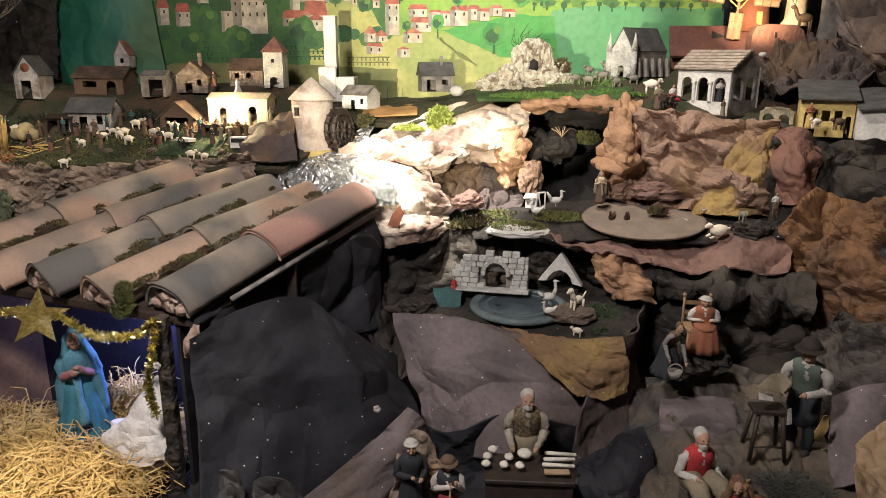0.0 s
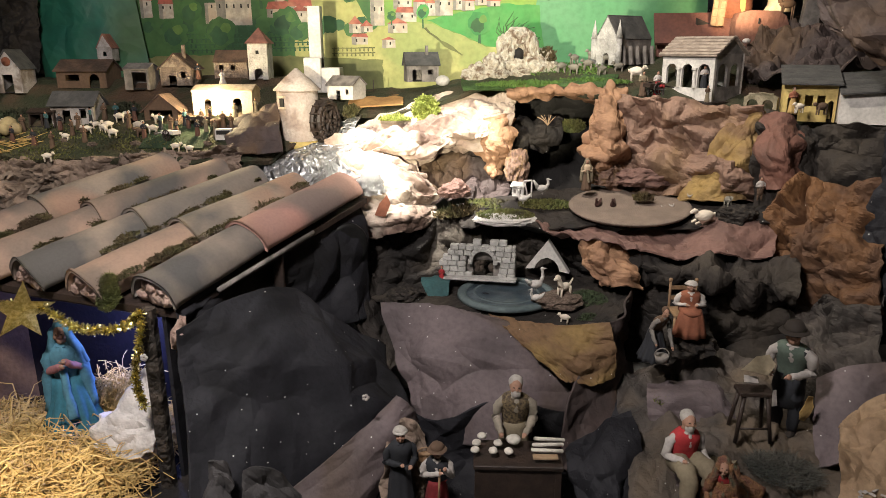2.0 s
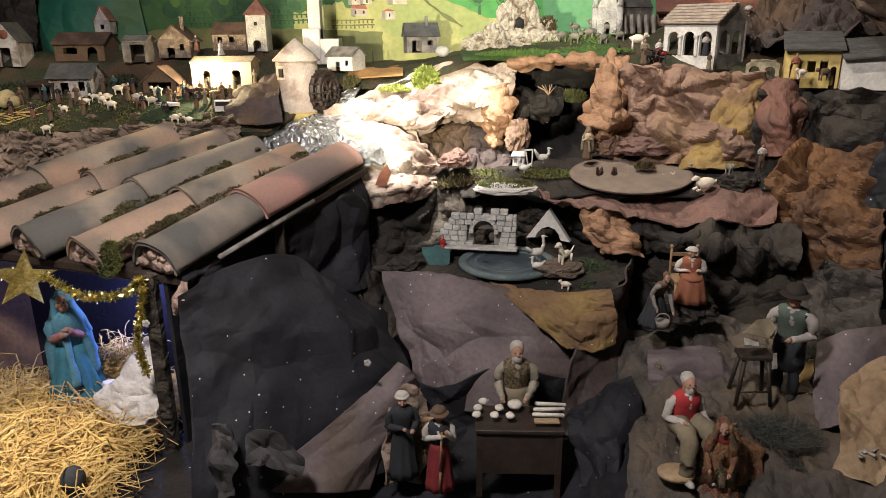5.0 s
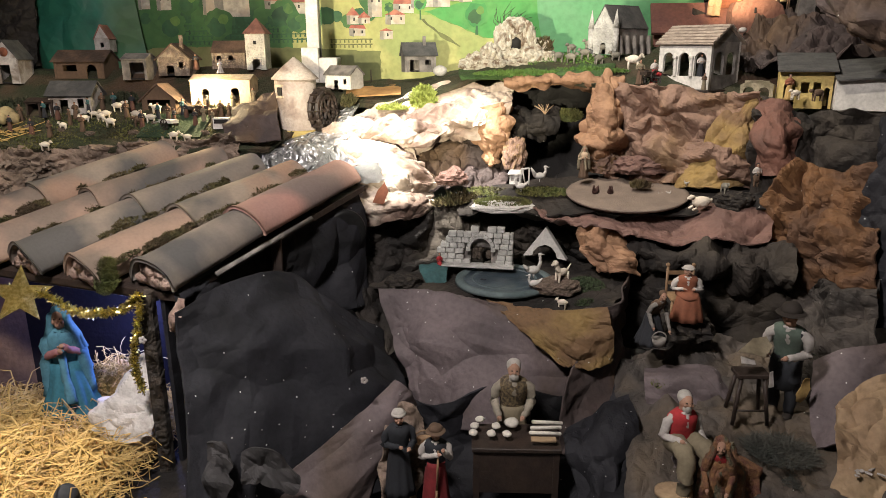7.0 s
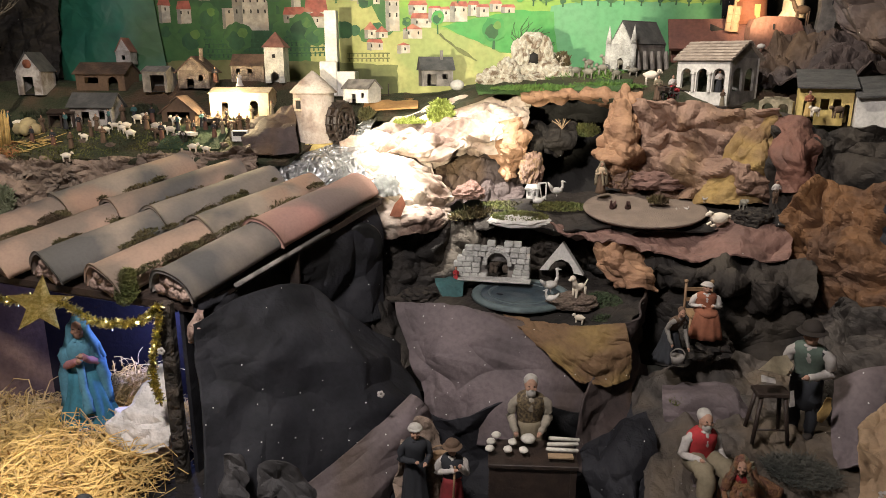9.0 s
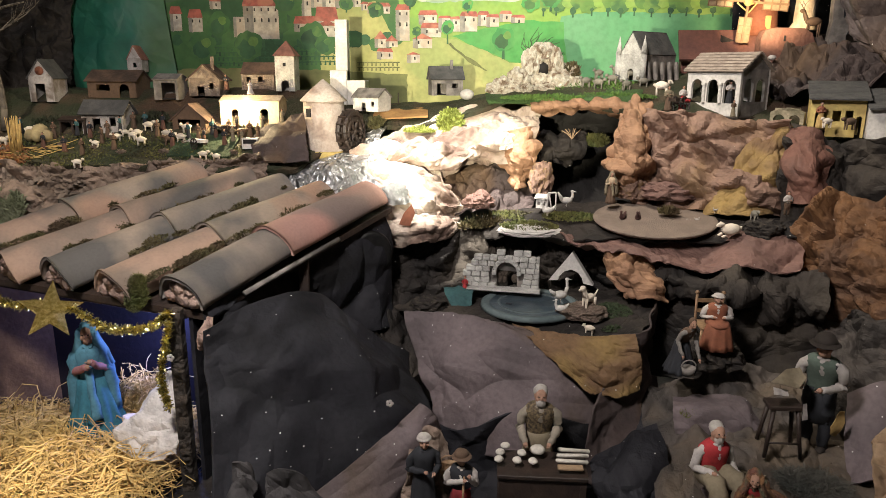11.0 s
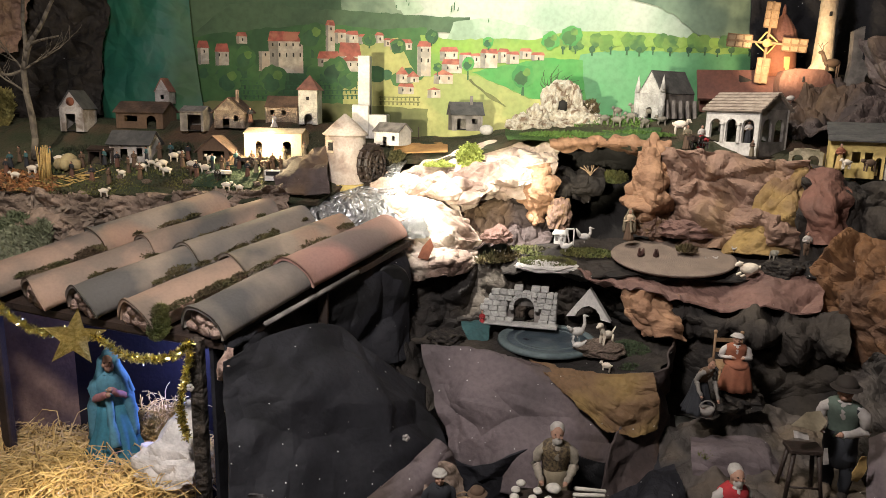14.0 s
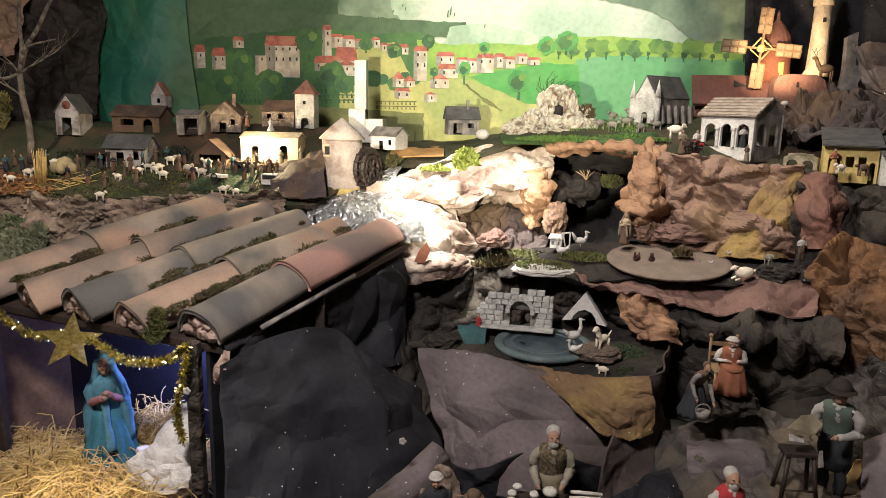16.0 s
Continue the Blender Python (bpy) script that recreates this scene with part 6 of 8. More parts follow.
# the seated man in red and the bundle beside him
figure("seated_figurine", "seated bearded figurine with a red waistcoat and khaki trousers", (0.555, 1.600, 0.491), 0.30, 14, robe=C_KHAKI, top=C_RED, sleeve=C_WHITE, hair=HAIRG, how="sit", grip=((-0.1, -0.16, 0.48), (0.14, -0.14, 0.42)))
rock("rock", (0.585, 1.660, 0.471), (0.05, 0.05, 0.06), LILAC, "grey boulder used as a seat", seed=24)
solid("figurine_base", Bld().lathe([(0.045, -0.01), (0.045, 0.0), (0.038, 0.002)], n=16, sy=0.8), TAN, "oval tan stand under the seated figurine", "stand", (0.527, 1.530, 0.511))
figure("crouching_figurine", "crouching figurine wrapped in rust and brown shawls", (0.630, 1.540, 0.452), 0.245, -20, robe=C_SHAWL, top=C_RED, sleeve=C_SHAWL, hair=C_SHAWL, how="kneel", hat="veil", lean=0.14, grip=((-0.1, -0.3, 0.4), (0.1, -0.3, 0.4)))
drape("shawl", [[(0.663, 1.620, 0.561), (0.700, 1.630, 0.572), (0.735, 1.620, 0.538)], [(0.631, 1.560, 0.544), (0.680, 1.550, 0.559), (0.741, 1.570, 0.524)], [(0.630, 1.520, 0.486), (0.675, 1.500, 0.493), (0.743, 1.530, 0.484)]], C_SHAWL, "heap of brown and rust shawls beside the crouching figurine", "bundle", amp=0.03, freq=14, seed=62, kind="", back=0.003, soft=True)
rock("sack", (0.669, 1.660, 0.536), (0.04, 0.03, 0.035), C_KHAKI, "khaki cloth bundle behind the seated figurine", "bundle", seed=61)
tufts("dry_grass", [(Vector((0.825, 1.640, 0.552)), (0.085, 0, 0.0), (0, 0.08, 0.0), 2600), (Vector((0.776, 1.660, 0.554)), (0.04, 0, 0.0), (0, 0.05, 0.0), 900), (Vector((0.852, 1.580, 0.512)), (0.05, 0, 0.0), (0, 0.06, 0.0), 900)], mat("grey_dry_grass", (0.075, 0.072, 0.06), (0.04, 0.042, 0.036), island=0.5),
      "dark grey dry grass on the lower ground", "grass", h=0.032, w=0.0006, seed=9, lean=3.0)
tufts("dry_grass", [(Vector((0.597, 1.860, 0.624)), (0.05, 0, 0.0), (0, 0.02, 0.01), 400)], MOSS, "green moss on the stone ledge", "moss", h=0.014, w=0.002, seed=10)
bits = Bld()
rng = random.Random(8)
for k in range(9):
    bits.box((rng.uniform(-0.035, 0.035), rng.uniform(-0.02, 0.02), rng.uniform(0, 0.006)), (rng.uniform(0.006, 0.02), rng.uniform(0.004, 0.01), 0.002), rz=rng.uniform(0, 180), rx=rng.uniform(-25, 25))
solid("paper_scraps", bits, C_WHITE, "torn white paper scraps on the tan rock", "scraps", (0.953, 1.500, 0.586), kind="stuff")
drape("torn_paper", [[(-0.706, 1.670, 0.930), (-0.688, 1.670, 0.937), (-0.675, 1.680, 0.926)], [(-0.710, 1.660, 0.892), (-0.690, 1.655, 0.898), (-0.679, 1.670, 0.887)], [(-0.714, 1.660, 0.852), (-0.703, 1.660, 0.847), (-0.693, 1.660, 0.860)]], MORTAR, "torn strip of pale paper at the roof corner", "paper scrap", amp=0.02, freq=20, seed=98, kind="", back=0.002)


# ---- upper village ----
def house(at, w, d, h, roof, wall, roofm, label, openings, rz=0.0, chimney=False, over=0.12, ridge="x", group=""):
    """A model house: walls with openings, a gabled roof with tile ribs. at is the middle of the front wall's foot."""
    t = thing("model_house", label, "model house", (at[0], at[1], at[2] - 0.006), rz, group)
    th = min(w, d) * 0.06
    part("wall", Bld().wall(-w / 2, w / 2, h, 0, th, openings), wall, t)
    part("wall", Bld().wall(-w / 2, w / 2, h, d - th, d, []), wall, t)
    for s in (-1, 1):
        if ridge == "x":
            b = Bld()
            poly = [(-0.001, 0), (d + 0.001, 0), (d + 0.001, h), (d / 2, h + roof * 0.95), (-0.001, h)]
            k = [b.bm.verts.new((s * (w / 2 + 0.0015), y, z)) for y, z in poly]
            k2 = [b.bm.verts.new((s * (w / 2 - th), y, z)) for y, z in poly]
            n = len(poly)
            b.bm.faces.new(k)
            b.bm.faces.new(k2[::-1])
            for i in range(n):
                b.bm.faces.new((k[i], k2[i], k2[(i + 1) % n], k[(i + 1) % n]))
            bmesh.ops.recalc_face_normals(b.bm, faces=b.bm.faces)
            part("wall", b, wall, t)
        else:
            part("wall", Bld().box((s * (w / 2 - th / 2 + 0.0015), d / 2, h / 2), (th, d + 0.002, h)), wall, t)
    if ridge == "y":
        part("gable", Bld().prism([(-w / 2, h), (w / 2, h), (0, h + roof * 0.95)], 0, th), wall, t)
        part("gable", Bld().prism([(-w / 2, h), (w / 2, h), (0, h + roof * 0.95)], d - th, d), wall, t)
    # Floor coloured near black, so the inside looks unlit through the door.
    part("floor", Bld().box((0, d / 2, 0.003), (w * 0.9, d * 0.9, 0.004)), HOLE, t)
    span, run = (w, d) if ridge == "x" else (d, w)
    o = over * run
    slope = math.atan2(roof, run / 2)
    ln = math.hypot(roof, run / 2) + o
    for s in (-1, 1):
        b = Bld()
        b.box((0, ln / 2, 0), (span * (1 + over), ln, 0.004))
        ob = part("roof", b, roofm, t)
        if ridge == "x":
            base = Matrix.Translation((0, d / 2, h + roof))
            ob.matrix_basis = base @ Euler((-slope if s > 0 else -(math.pi - slope), 0, 0)).to_matrix().to_4x4() if s > 0 else base @ Euler((0, 0, math.pi)).to_matrix().to_4x4() @ Euler((-slope, 0, 0)).to_matrix().to_4x4()
        else:
            base = Matrix.Translation((0, d / 2, h + roof))
            ob.matrix_basis = base @ Euler((0, 0, s * math.pi / 2)).to_matrix().to_4x4() @ Euler((-slope, 0, 0)).to_matrix().to_4x4()
    if chimney:
        part("chimney", Bld().box((w * 0.18, d * 0.4, h + roof * 0.95), (w * 0.09, w * 0.09, roof * 1.3)), wall, t)
    return t


def spread(n, w, ow, sill, top, arched=False, x0=None, x1=None):
    """n openings evenly along a wall."""
    a, b = (-w / 2 if x0 is None else x0), (w / 2 if x1 is None else x1)
    return [(a + (b - a) * (i + 0.5) / n - ow / 2, a + (b - a) * (i + 0.5) / n + ow / 2, sill, top, arched) for i in range(n)]


house((-1.524, 2.785, 1.286), 0.165, 0.10, 0.085, 0.045, DIRTYWHITE, GREYROOF, "small whitewashed house with a grey roof", [(-0.04, -0.008, 0, 0.06, False), (0.03, 0.055, 0.03, 0.065, False)], over=0.15)
house((-1.603, 3.030, 1.417), 0.21, 0.13, 0.075, 0.04, C_BROWN, BROWNROOF, "long brown house with a wooden roof", [(-0.07, -0.01, 0.03, 0.055, False), (0.03, 0.075, 0, 0.035, True)], over=0.1)
house((-1.882, 2.980, 1.399), 0.105, 0.10, 0.105, 0.07, DIRTYWHITE, GREYROOF, "pale chapel with a round gable window", [(-0.028, 0.016, 0, 0.075, False)], ridge="y", over=0.12)
rw = Bld().cone((0, -0.004, 0.128), (0, 0.002, 0.128), 0.018, 0.018, n=18)
rs = solid("rose_window", rw, C_RUST, "round reddish window panel on the chapel gable", "window", ((-1.882, 2.980, 1.399)[0], (-1.882, 2.980, 1.399)[1], (-1.882, 2.980, 1.399)[2] - 0.006), kind="structure")
house((-1.344, 2.980, 1.413), 0.10, 0.10, 0.085, 0.02, GREYW, GREYW, "grey barn with a dark open front", [(-0.02, 0.04, 0, 0.07, False)], over=0.08)
house((-1.195, 3.020, 1.428), 0.13, 0.11, 0.075, 0.055, ROUGHSTONE, BROWNROOF, "stone house with gable front and chimney", [(-0.03, 0.0, 0, 0.04, False), (0.02, 0.04, 0.03, 0.055, False)], ridge="y", chimney=True, over=0.14)
# Brown rather than rust walls: deep village shade painted into the hut.
house((-1.180, 2.803, 1.295), 0.13, 0.09, 0.055, 0.055, C_BROWN, BROWNROOF, "small open hut with a reddish gable frame", [(-0.045, 0.045, 0, 0.05, False)], ridge="y", over=0.16)
house((-0.990, 3.100, 1.448), 0.14, 0.09, 0.075, 0.045, ROUGHSTONE, BROWNROOF, "rubble stone castle wing with a brown roof", [(-0.05, -0.03, 0.04, 0.06, False), (0.0, 0.02, 0.04, 0.06, False)], over=0.06)
house((-0.948, 2.847, 1.317), 0.235, 0.11, 0.10, 0.02, CREAM, CREAM, "brightly lit cream house with a lamp in front", [(-0.075, -0.045, 0, 0.055, True), (0.04, 0.075, 0, 0.055, True)], over=0.04)
house((-1.643, 2.774, 1.281), 0.10, 0.06, 0.06, 0.012, WOOD, WOOD, "low dark open shed", [(-0.045, -0.004, 0, 0.05, False), (0.004, 0.045, 0, 0.05, False)], over=0.1)
house((-0.494, 2.920, 1.378), 0.12, 0.09, 0.06, 0.03, WHITE, GREYW, "small white house with a grey roof", [(-0.02, 0.0, 0, 0.035, False), (0.025, 0.04, 0.02, 0.04, False)], rz=-25, over=0.1)
house((-0.174, 3.100, 1.438), 0.13, 0.09, 0.075, 0.045, GREYW, GREYROOF, "little grey farmhouse with a slate roof", [(-0.045, -0.005, 0, 0.05, False), (0.02, 0.045, 0.03, 0.05, False)], rz=15, chimney=True, over=0.14)
house((-1.598, 3.240, 1.524), 0.065, 0.06, 0.06, 0.055, DIRTYWHITE, REDROOF, "narrow church with a red roof behind the long house", [(-0.008, 0.008, 0.02, 0.04, False)], ridge="y")


def castle_tower(at, w, h, rh):
    t = thing("castle_tower", "square stone castle tower with a red pyramid roof", "tower", (at[0], at[1], at[2] - 0.006))
    part("wall", Bld().wall(-w / 2, w / 2, h, 0, 0.008, [(-w * 0.2, w * 0.2, 0, h * 0.2, True)]), STONE, t)
    part("window", Bld().box((0, -0.001, h * 0.76), (w * 0.14, 0.004, h * 0.1)), HOLE, t)
    part("wall", Bld().box((0, w - 0.004, h / 2), (w, 0.008, h)), STONE, t)
    for s in (-1, 1):
        part("wall", Bld().box((s * (w / 2 - 0.004), w / 2, h / 2), (0.008, w - 0.016, h)), STONE, t)
    b = Bld()
    b.cone((0, w / 2, h), (0, w / 2, h + rh), w * 0.86, 0.001, n=4, smooth=False)
    for v in b.bm.verts:
        x, y = v.co.x, v.co.y - w / 2
        v.co.x, v.co.y = (x - y) * 0.7071, (x + y) * 0.7071 + w / 2
    part("roof", b, REDROOF, t)


castle_tower((-0.860, 3.060, 1.450), 0.082, 0.145, 0.064)


def white_tower(at):
    t = thing("white_tower", "tall plain white tower with a low stepped base", "tower", (at[0], at[1], at[2] - 0.01))
    part("shaft", Bld().box((-0.02, 0.03, 0.17), (0.05, 0.05, 0.34), bev=0.002), WHITE, t)
    part("base", Bld().box((0.01, 0.03, 0.05), (0.14, 0.09, 0.1), bev=0.003), WHITE, t)
    part("base", Bld().box((-0.03, 0.012, 0.07), (0.07, 0.07, 0.14), bev=0.003), WHITE, t)


white_tower((-0.589, 3.020, 1.403))


def round_tower(at):
    t = thing("watermill", "round plastered mill tower with conical roof and water wheel", "mill", (at[0], at[1], at[2] - 0.02))
    b = Bld()
    b.lathe([(0.094, 0), (0.092, 0.04), (0.084, 0.14), (0.083, 0.225)], n=32)
    part("wall", b, MILLWALL, t)
    part("plinth", Bld().lathe([(0.099, 0), (0.098, 0.03), (0.094, 0.034)], n=32), YELLOW, t)
    r = Bld().lathe([(0.094, 0.222), (0.096, 0.226), (0.05, 0.268), (0.004, 0.305)], n=32)
    part("roof", r, MILLWALL, t)
    wdw = part("window", Bld().box((0, 0, 0), (0.022, 0.012, 0.03)), HOLE, t)
    wdw.matrix_basis = pose(-0.045, -0.069, 0.18, 0, 0, -33)
    for nm, z in (("lintel", 0.022), ("sill", -0.02)):
        wf = part(nm, Bld().box((0, 0, z), (0.034, 0.014, 0.007)), CREAM, t)
        wf.matrix_basis = pose(-0.046, -0.071, 0.18, 0, 0, -33)
    wheel = Bld()
    n = 16
    for ring in (-0.016, 0.016):
        for k in range(n):
            a, c = 2 * math.pi * k / n, 2 * math.pi * (k + 1) / n
            for rr in (0.072, 0.05):
                wheel.cone((rr * math.cos(a), ring, rr * math.sin(a)), (rr * math.cos(c), ring, rr * math.sin(c)), 0.011, 0.011, n=6)
        for k in range(6):
            a = math.pi * k / 3
            wheel.cone((0, ring, 0), (0.07 * math.cos(a), ring, 0.07 * math.sin(a)), 0.009, 0.009, n=6)
    for k in range(n):
        a = 2 * math.pi * k / n
        wheel.box((0.076 * math.cos(a), 0, 0.076 * math.sin(a)), (0.024, 0.04, 0.004), ry=-math.degrees(a))
    wheel.cone((0, -0.03, 0), (0, 0.04, 0), 0.01, 0.01, n=8)
    w = part("wheel", wheel, WOOD, t, "dark wooden water wheel")
    w.matrix_basis = pose(0.118, -0.04, 0.11, 0, 0, 68) @ Matrix.Scale(0.98, 4)


round_tower((-0.628, 2.760, 1.220))
bpy.data.objects["watermill"].scale = (0.93, 0.93, 0.98)

# river of foil beside the mill
drape("water", [[(-0.549, 2.840, 1.280), (-0.469, 2.840, 1.293), (-0.399, 2.860, 1.317)], [(-0.592, 2.720, 1.223), (-0.502, 2.710, 1.228), (-0.426, 2.720, 1.240)], [(-0.714, 2.630, 1.172), (-0.534, 2.600, 1.182), (-0.407, 2.600, 1.191)], [(-0.717, 2.520, 1.065), (-0.514, 2.500, 1.077), (-0.367, 2.480, 1.097)]],
      FOIL, "crumpled aluminium foil stream beside the mill", "stream", amp=0.014, freq=18, seed=91)
rock("foil_ball", (-0.309, 2.420, 1.116), (0.045, 0.035, 0.045), FOIL, "crumpled ball of aluminium foil", "foil", seed=26, amp=0.5, freq=3.5)
# Lighter leaf colour stands in for lamp light that misses the bush.
tufts("bush", [(Vector((-0.147, 2.830, 1.338)), (0.05, 0, 0.0), (0, 0.03, 0.05), 1500), (Vector((-0.264, 2.800, 1.303)), (0.06, 0, 0), (0, 0.04, 0.0), 900)], mat("lit_yellow_green_foliage", (0.24, 0.26, 0.05), (0.16, 0.19, 0.035), island=0.4), "yellow-green bush on the bright rock, lamp light in its colour", "bush", h=0.02, w=0.0025, seed=21, lean=1.2)
tufts("bush", [(Vector((-0.438, 2.820, 1.330)), (0.03, 0, 0.0), (0, 0.03, 0.02), 500)], MOSS_DRY, "round dark bush beside the water wheel", "bush", h=0.02, w=0.003, seed=22)
hut = Bld()
hut.box((0, 0.03, 0.02), (0.22, 0.12, 0.006), rx=14, ry=-3)
hut.box((0, 0.06, 0.0), (0.19, 0.07, 0.03))
solid("flat_roof_hut", hut, mat("orange_clay_sheet", (0.50, 0.28, 0.10), (0.38, 0.2, 0.075), scale=12), "low hut with an orange-brown sloping roof", "hut", (-0.351, 2.900, 1.345), 4)
solid("white_dome", Bld().ball((0, 0, 0), (0.03, 0.025, 0.022), n=14), WHITE, "small white dome beside the farmhouse", "dome", (-0.090, 3.050, 1.439))


def stone_part(parent, at, size, m, seed):
    b = bmesh.new()
    bmesh.ops.create_icosphere(b, subdivisions=4, radius=1)
    p = np.array([v.co[:] for v in b.verts])
    d = 1 - 0.3 * crumple(p + seed, 1.5, seed) - 0.14 * crumple(p + seed, 4, seed + 3)
    for v, k in zip(b.verts, d):
        v.co *= float(k)
    me = bpy.data.meshes.new("stone")
    b.to_mesh(me)
    b.free()
    me.materials.append(m)
    ob = new("stone", me)
    ob.parent = parent
    ob.matrix_basis = pose(*at, 0, 0, seed * 37) @ Matrix.Diagonal((*size, 1))


def grotto_rock():
    m = mat("porous_cream_stone", (0.82, 0.78, 0.68), (0.60, 0.52, 0.40), (0.26, 0.18, 0.12), scale=3, bump=1.0, bscale=9, grain=0.45)
    t = thing("grotto_rock", "heap of porous cream-coloured stones with a dark hollow", "rock", (0.197, 3.000, 1.444))
    for k, (x, y, z, r, h) in enumerate(((0.02, 0.03, 0.155, 0.062, 0.05), (0.065, 0.0, 0.125, 0.04, 0.06), (-0.03, 0.0, 0.12, 0.038, 0.06), (0.0, 0.01, 0.045, 0.055, 0.05), (0.09, -0.02, 0.04, 0.06, 0.05), (0.15, -0.01, 0.03, 0.055, 0.04),
                                         (-0.08, -0.01, 0.05, 0.055, 0.055), (-0.13, -0.02, 0.03, 0.05, 0.04), (-0.17, -0.01, 0.015, 0.04, 0.03), (0.03, -0.05, 0.02, 0.05, 0.03), (-0.05, -0.05, 0.015, 0.05, 0.03), (0.12, 0.03, 0.07, 0.05, 0.05))):
        stone_part(t, (x, y, z), (r, r * 0.8, h), m, k + 2)
    # Solid black ball imitates the shade of a gap in the heap.
    part("hollow", Bld().ball((0.018, 0.0, 0.1), (0.026, 0.03, 0.03), n=12), HOLE, t, "black ball in place of a dark hollow between the stones")


grotto_rock()
tufts("grass", [(Vector((0.241, 2.829, 1.433)), (0.2, 0, 0.0), (0, 0.02, 0.008), 1500), (Vector((0.480, 2.847, 1.441)), (0.16, -0.03, 0.0), (0, 0.02, 0.008), 1200), (Vector((0.407, 2.958, 1.481)), (0.2, 0, 0), (0, 0.06, 0.025), 1600)], GRASS_MAT, "strip of bright green artificial grass", "grass", h=0.014, w=0.002, seed=23)


def cathedral(at):
    t = thing("cathedral_model", "small grey stone cathedral model with a slate roof", "model church", (at[0], at[1], at[2] - 0.01), -50)
    w, d, h, r = 0.11, 0.21, 0.10, 0.085
    part("wall", Bld().wall(-w / 2, w / 2, h, 0, 0.008, [(-0.015, 0.015, 0, 0.03, True)]), STONE, t)
    part("gable", Bld().prism([(-w / 2, h), (w / 2, h), (0, h + r)], 0, 0.008), STONE, t)
    for s in (-1, 1):
        part("wall", Bld().box((s * (w / 2 - 0.004), d / 2 + 0.004, h / 2), (0.008, d - 0.008, h)), GREYW, t)
        for k in range(5):
            part("buttress", Bld().box((s * (w / 2 + 0.008), 0.03 + 0.045 * k, h * 0.36), (0.018, 0.009, h * 0.72), ry=s * -8), GREYW, t)
        sl = math.atan2(r, w / 2)
        b = Bld().box((0, math.hypot(r, w / 2) / 2, 0), (d, math.hypot(r, w / 2) + 0.006, 0.005))
        ob = part("roof", b, GREYROOF, t)
        ob.matrix_basis = Matrix.Translation((0, d / 2, h + r)) @ Euler((0, 0, s * math.pi / 2)).to_matrix().to_4x4() @ Euler((-sl, 0, 0)).to_matrix().to_4x4()
        b = Bld().cone((s * w * 0.56, 0.0, 0), (s * w * 0.56, 0.0, h), 0.013, 0.012, n=10).cone((s * w * 0.56, 0.0, h), (s * w * 0.56, 0.0, h + 0.07), 0.014, 0.0005, n=10)
        part("turret", b, STONE, t)
    part("wall", Bld().box((0, d - 0.004, h / 2), (w - 0.016, 0.008, h)), GREYW, t)


cathedral((0.560, 2.980, 1.513))


def temple(at):
    t = thing("temple_model", "pale arcaded temple model with a tiled gable roof", "model temple", (at[0], at[1], at[2] - 0.004), -54)
    L, D, h, r, th = 0.228, 0.17, 0.165, 0.058, 0.011
    b = Bld().wall(-L, 0, h, 0, th, [(-L + 0.02, -L + 0.068, 0.045, 0.105, True), (-L + 0.09, -L + 0.138, 0.045, 0.105, True), (-L + 0.16, -L + 0.21, 0.045, 0.105, True)])
    part("wall", b, WHITE, t)
    part("wall", Bld().wall(-L, 0, h, D - th, D, [(-L + 0.02, -L + 0.068, 0.045, 0.105, True), (-L + 0.16, -L + 0.21, 0.045, 0.105, True)]), WHITE, t)
    # Grey sides against the white front put the lamp's shading into colour.
    for x in (-th / 2, -L + th / 2):
        s = part("wall", Bld().wall(-D / 2 + th, D / 2 - th, h, -th / 2, th / 2, [(-0.062, -0.008, 0.05, 0.105, True), (0.008, 0.06, 0.05, 0.105, True)]), GREYW, t)
        s.matrix_basis = pose(x, D / 2, 0, 0, 0, 90)
        g = part("gable", Bld().prism([(-D / 2, 0), (D / 2, 0), (0, r)], -th / 2, th / 2), GREYW, t)
        g.matrix_basis = pose(x, D / 2, h, 0, 0, 90)
    part("floor", Bld().box((-L / 2, D / 2, 0.004), (L - 0.024, D - 0.024, 0.008)), STONE, t)
    part("plinth", Bld().box((-L / 2, D / 2, -0.008), (L + 0.03, D + 0.03, 0.014), bev=0.002), WOOD, t)
    sl = math.atan2(r, D / 2)
    ln = math.hypot(r, D / 2) + 0.014
    for s in (0, 1):
        b = Bld().box((0, ln / 2, 0), (L + 0.026, ln, 0.005))
        ob = part("roof", b, TEMPLEROOF, t)
        ob.matrix_basis = Matrix.Translation((-L / 2, D / 2, h + r)) @ Euler((0, 0, math.pi * (1 - s))).to_matrix().to_4x4() @ Euler((-sl, 0, 0)).to_matrix().to_4x4()
        for k in range(6):
            part("roof_course", Bld().box((0, ln * (k + 0.5) / 6, 0.004), (L + 0.026, ln / 9, 0.004)), TEMPLEROOF, ob)
    for x in (-L + 0.079, -L + 0.149):
        part("column", Bld().cone((x, -0.003, 0.045), (x, -0.003, 0.108), 0.007, 0.006, n=10).box((x, -0.003, 0.112), (0.018, 0.016, 0.007)), WHITE, t)


temple((0.885, 2.660, 1.386))
big = Bld()
big.box((0, 0.07, 0.03), (0.33, 0.014, 0.15), rx=-38)
big.box((0, 0.1, -0.04), (0.3, 0.06, 0.08))
solid("barn_roof", big, BRICKRED, "wide dull red barn roof behind the temple", "barn", (0.930, 3.020, 1.611), -6)


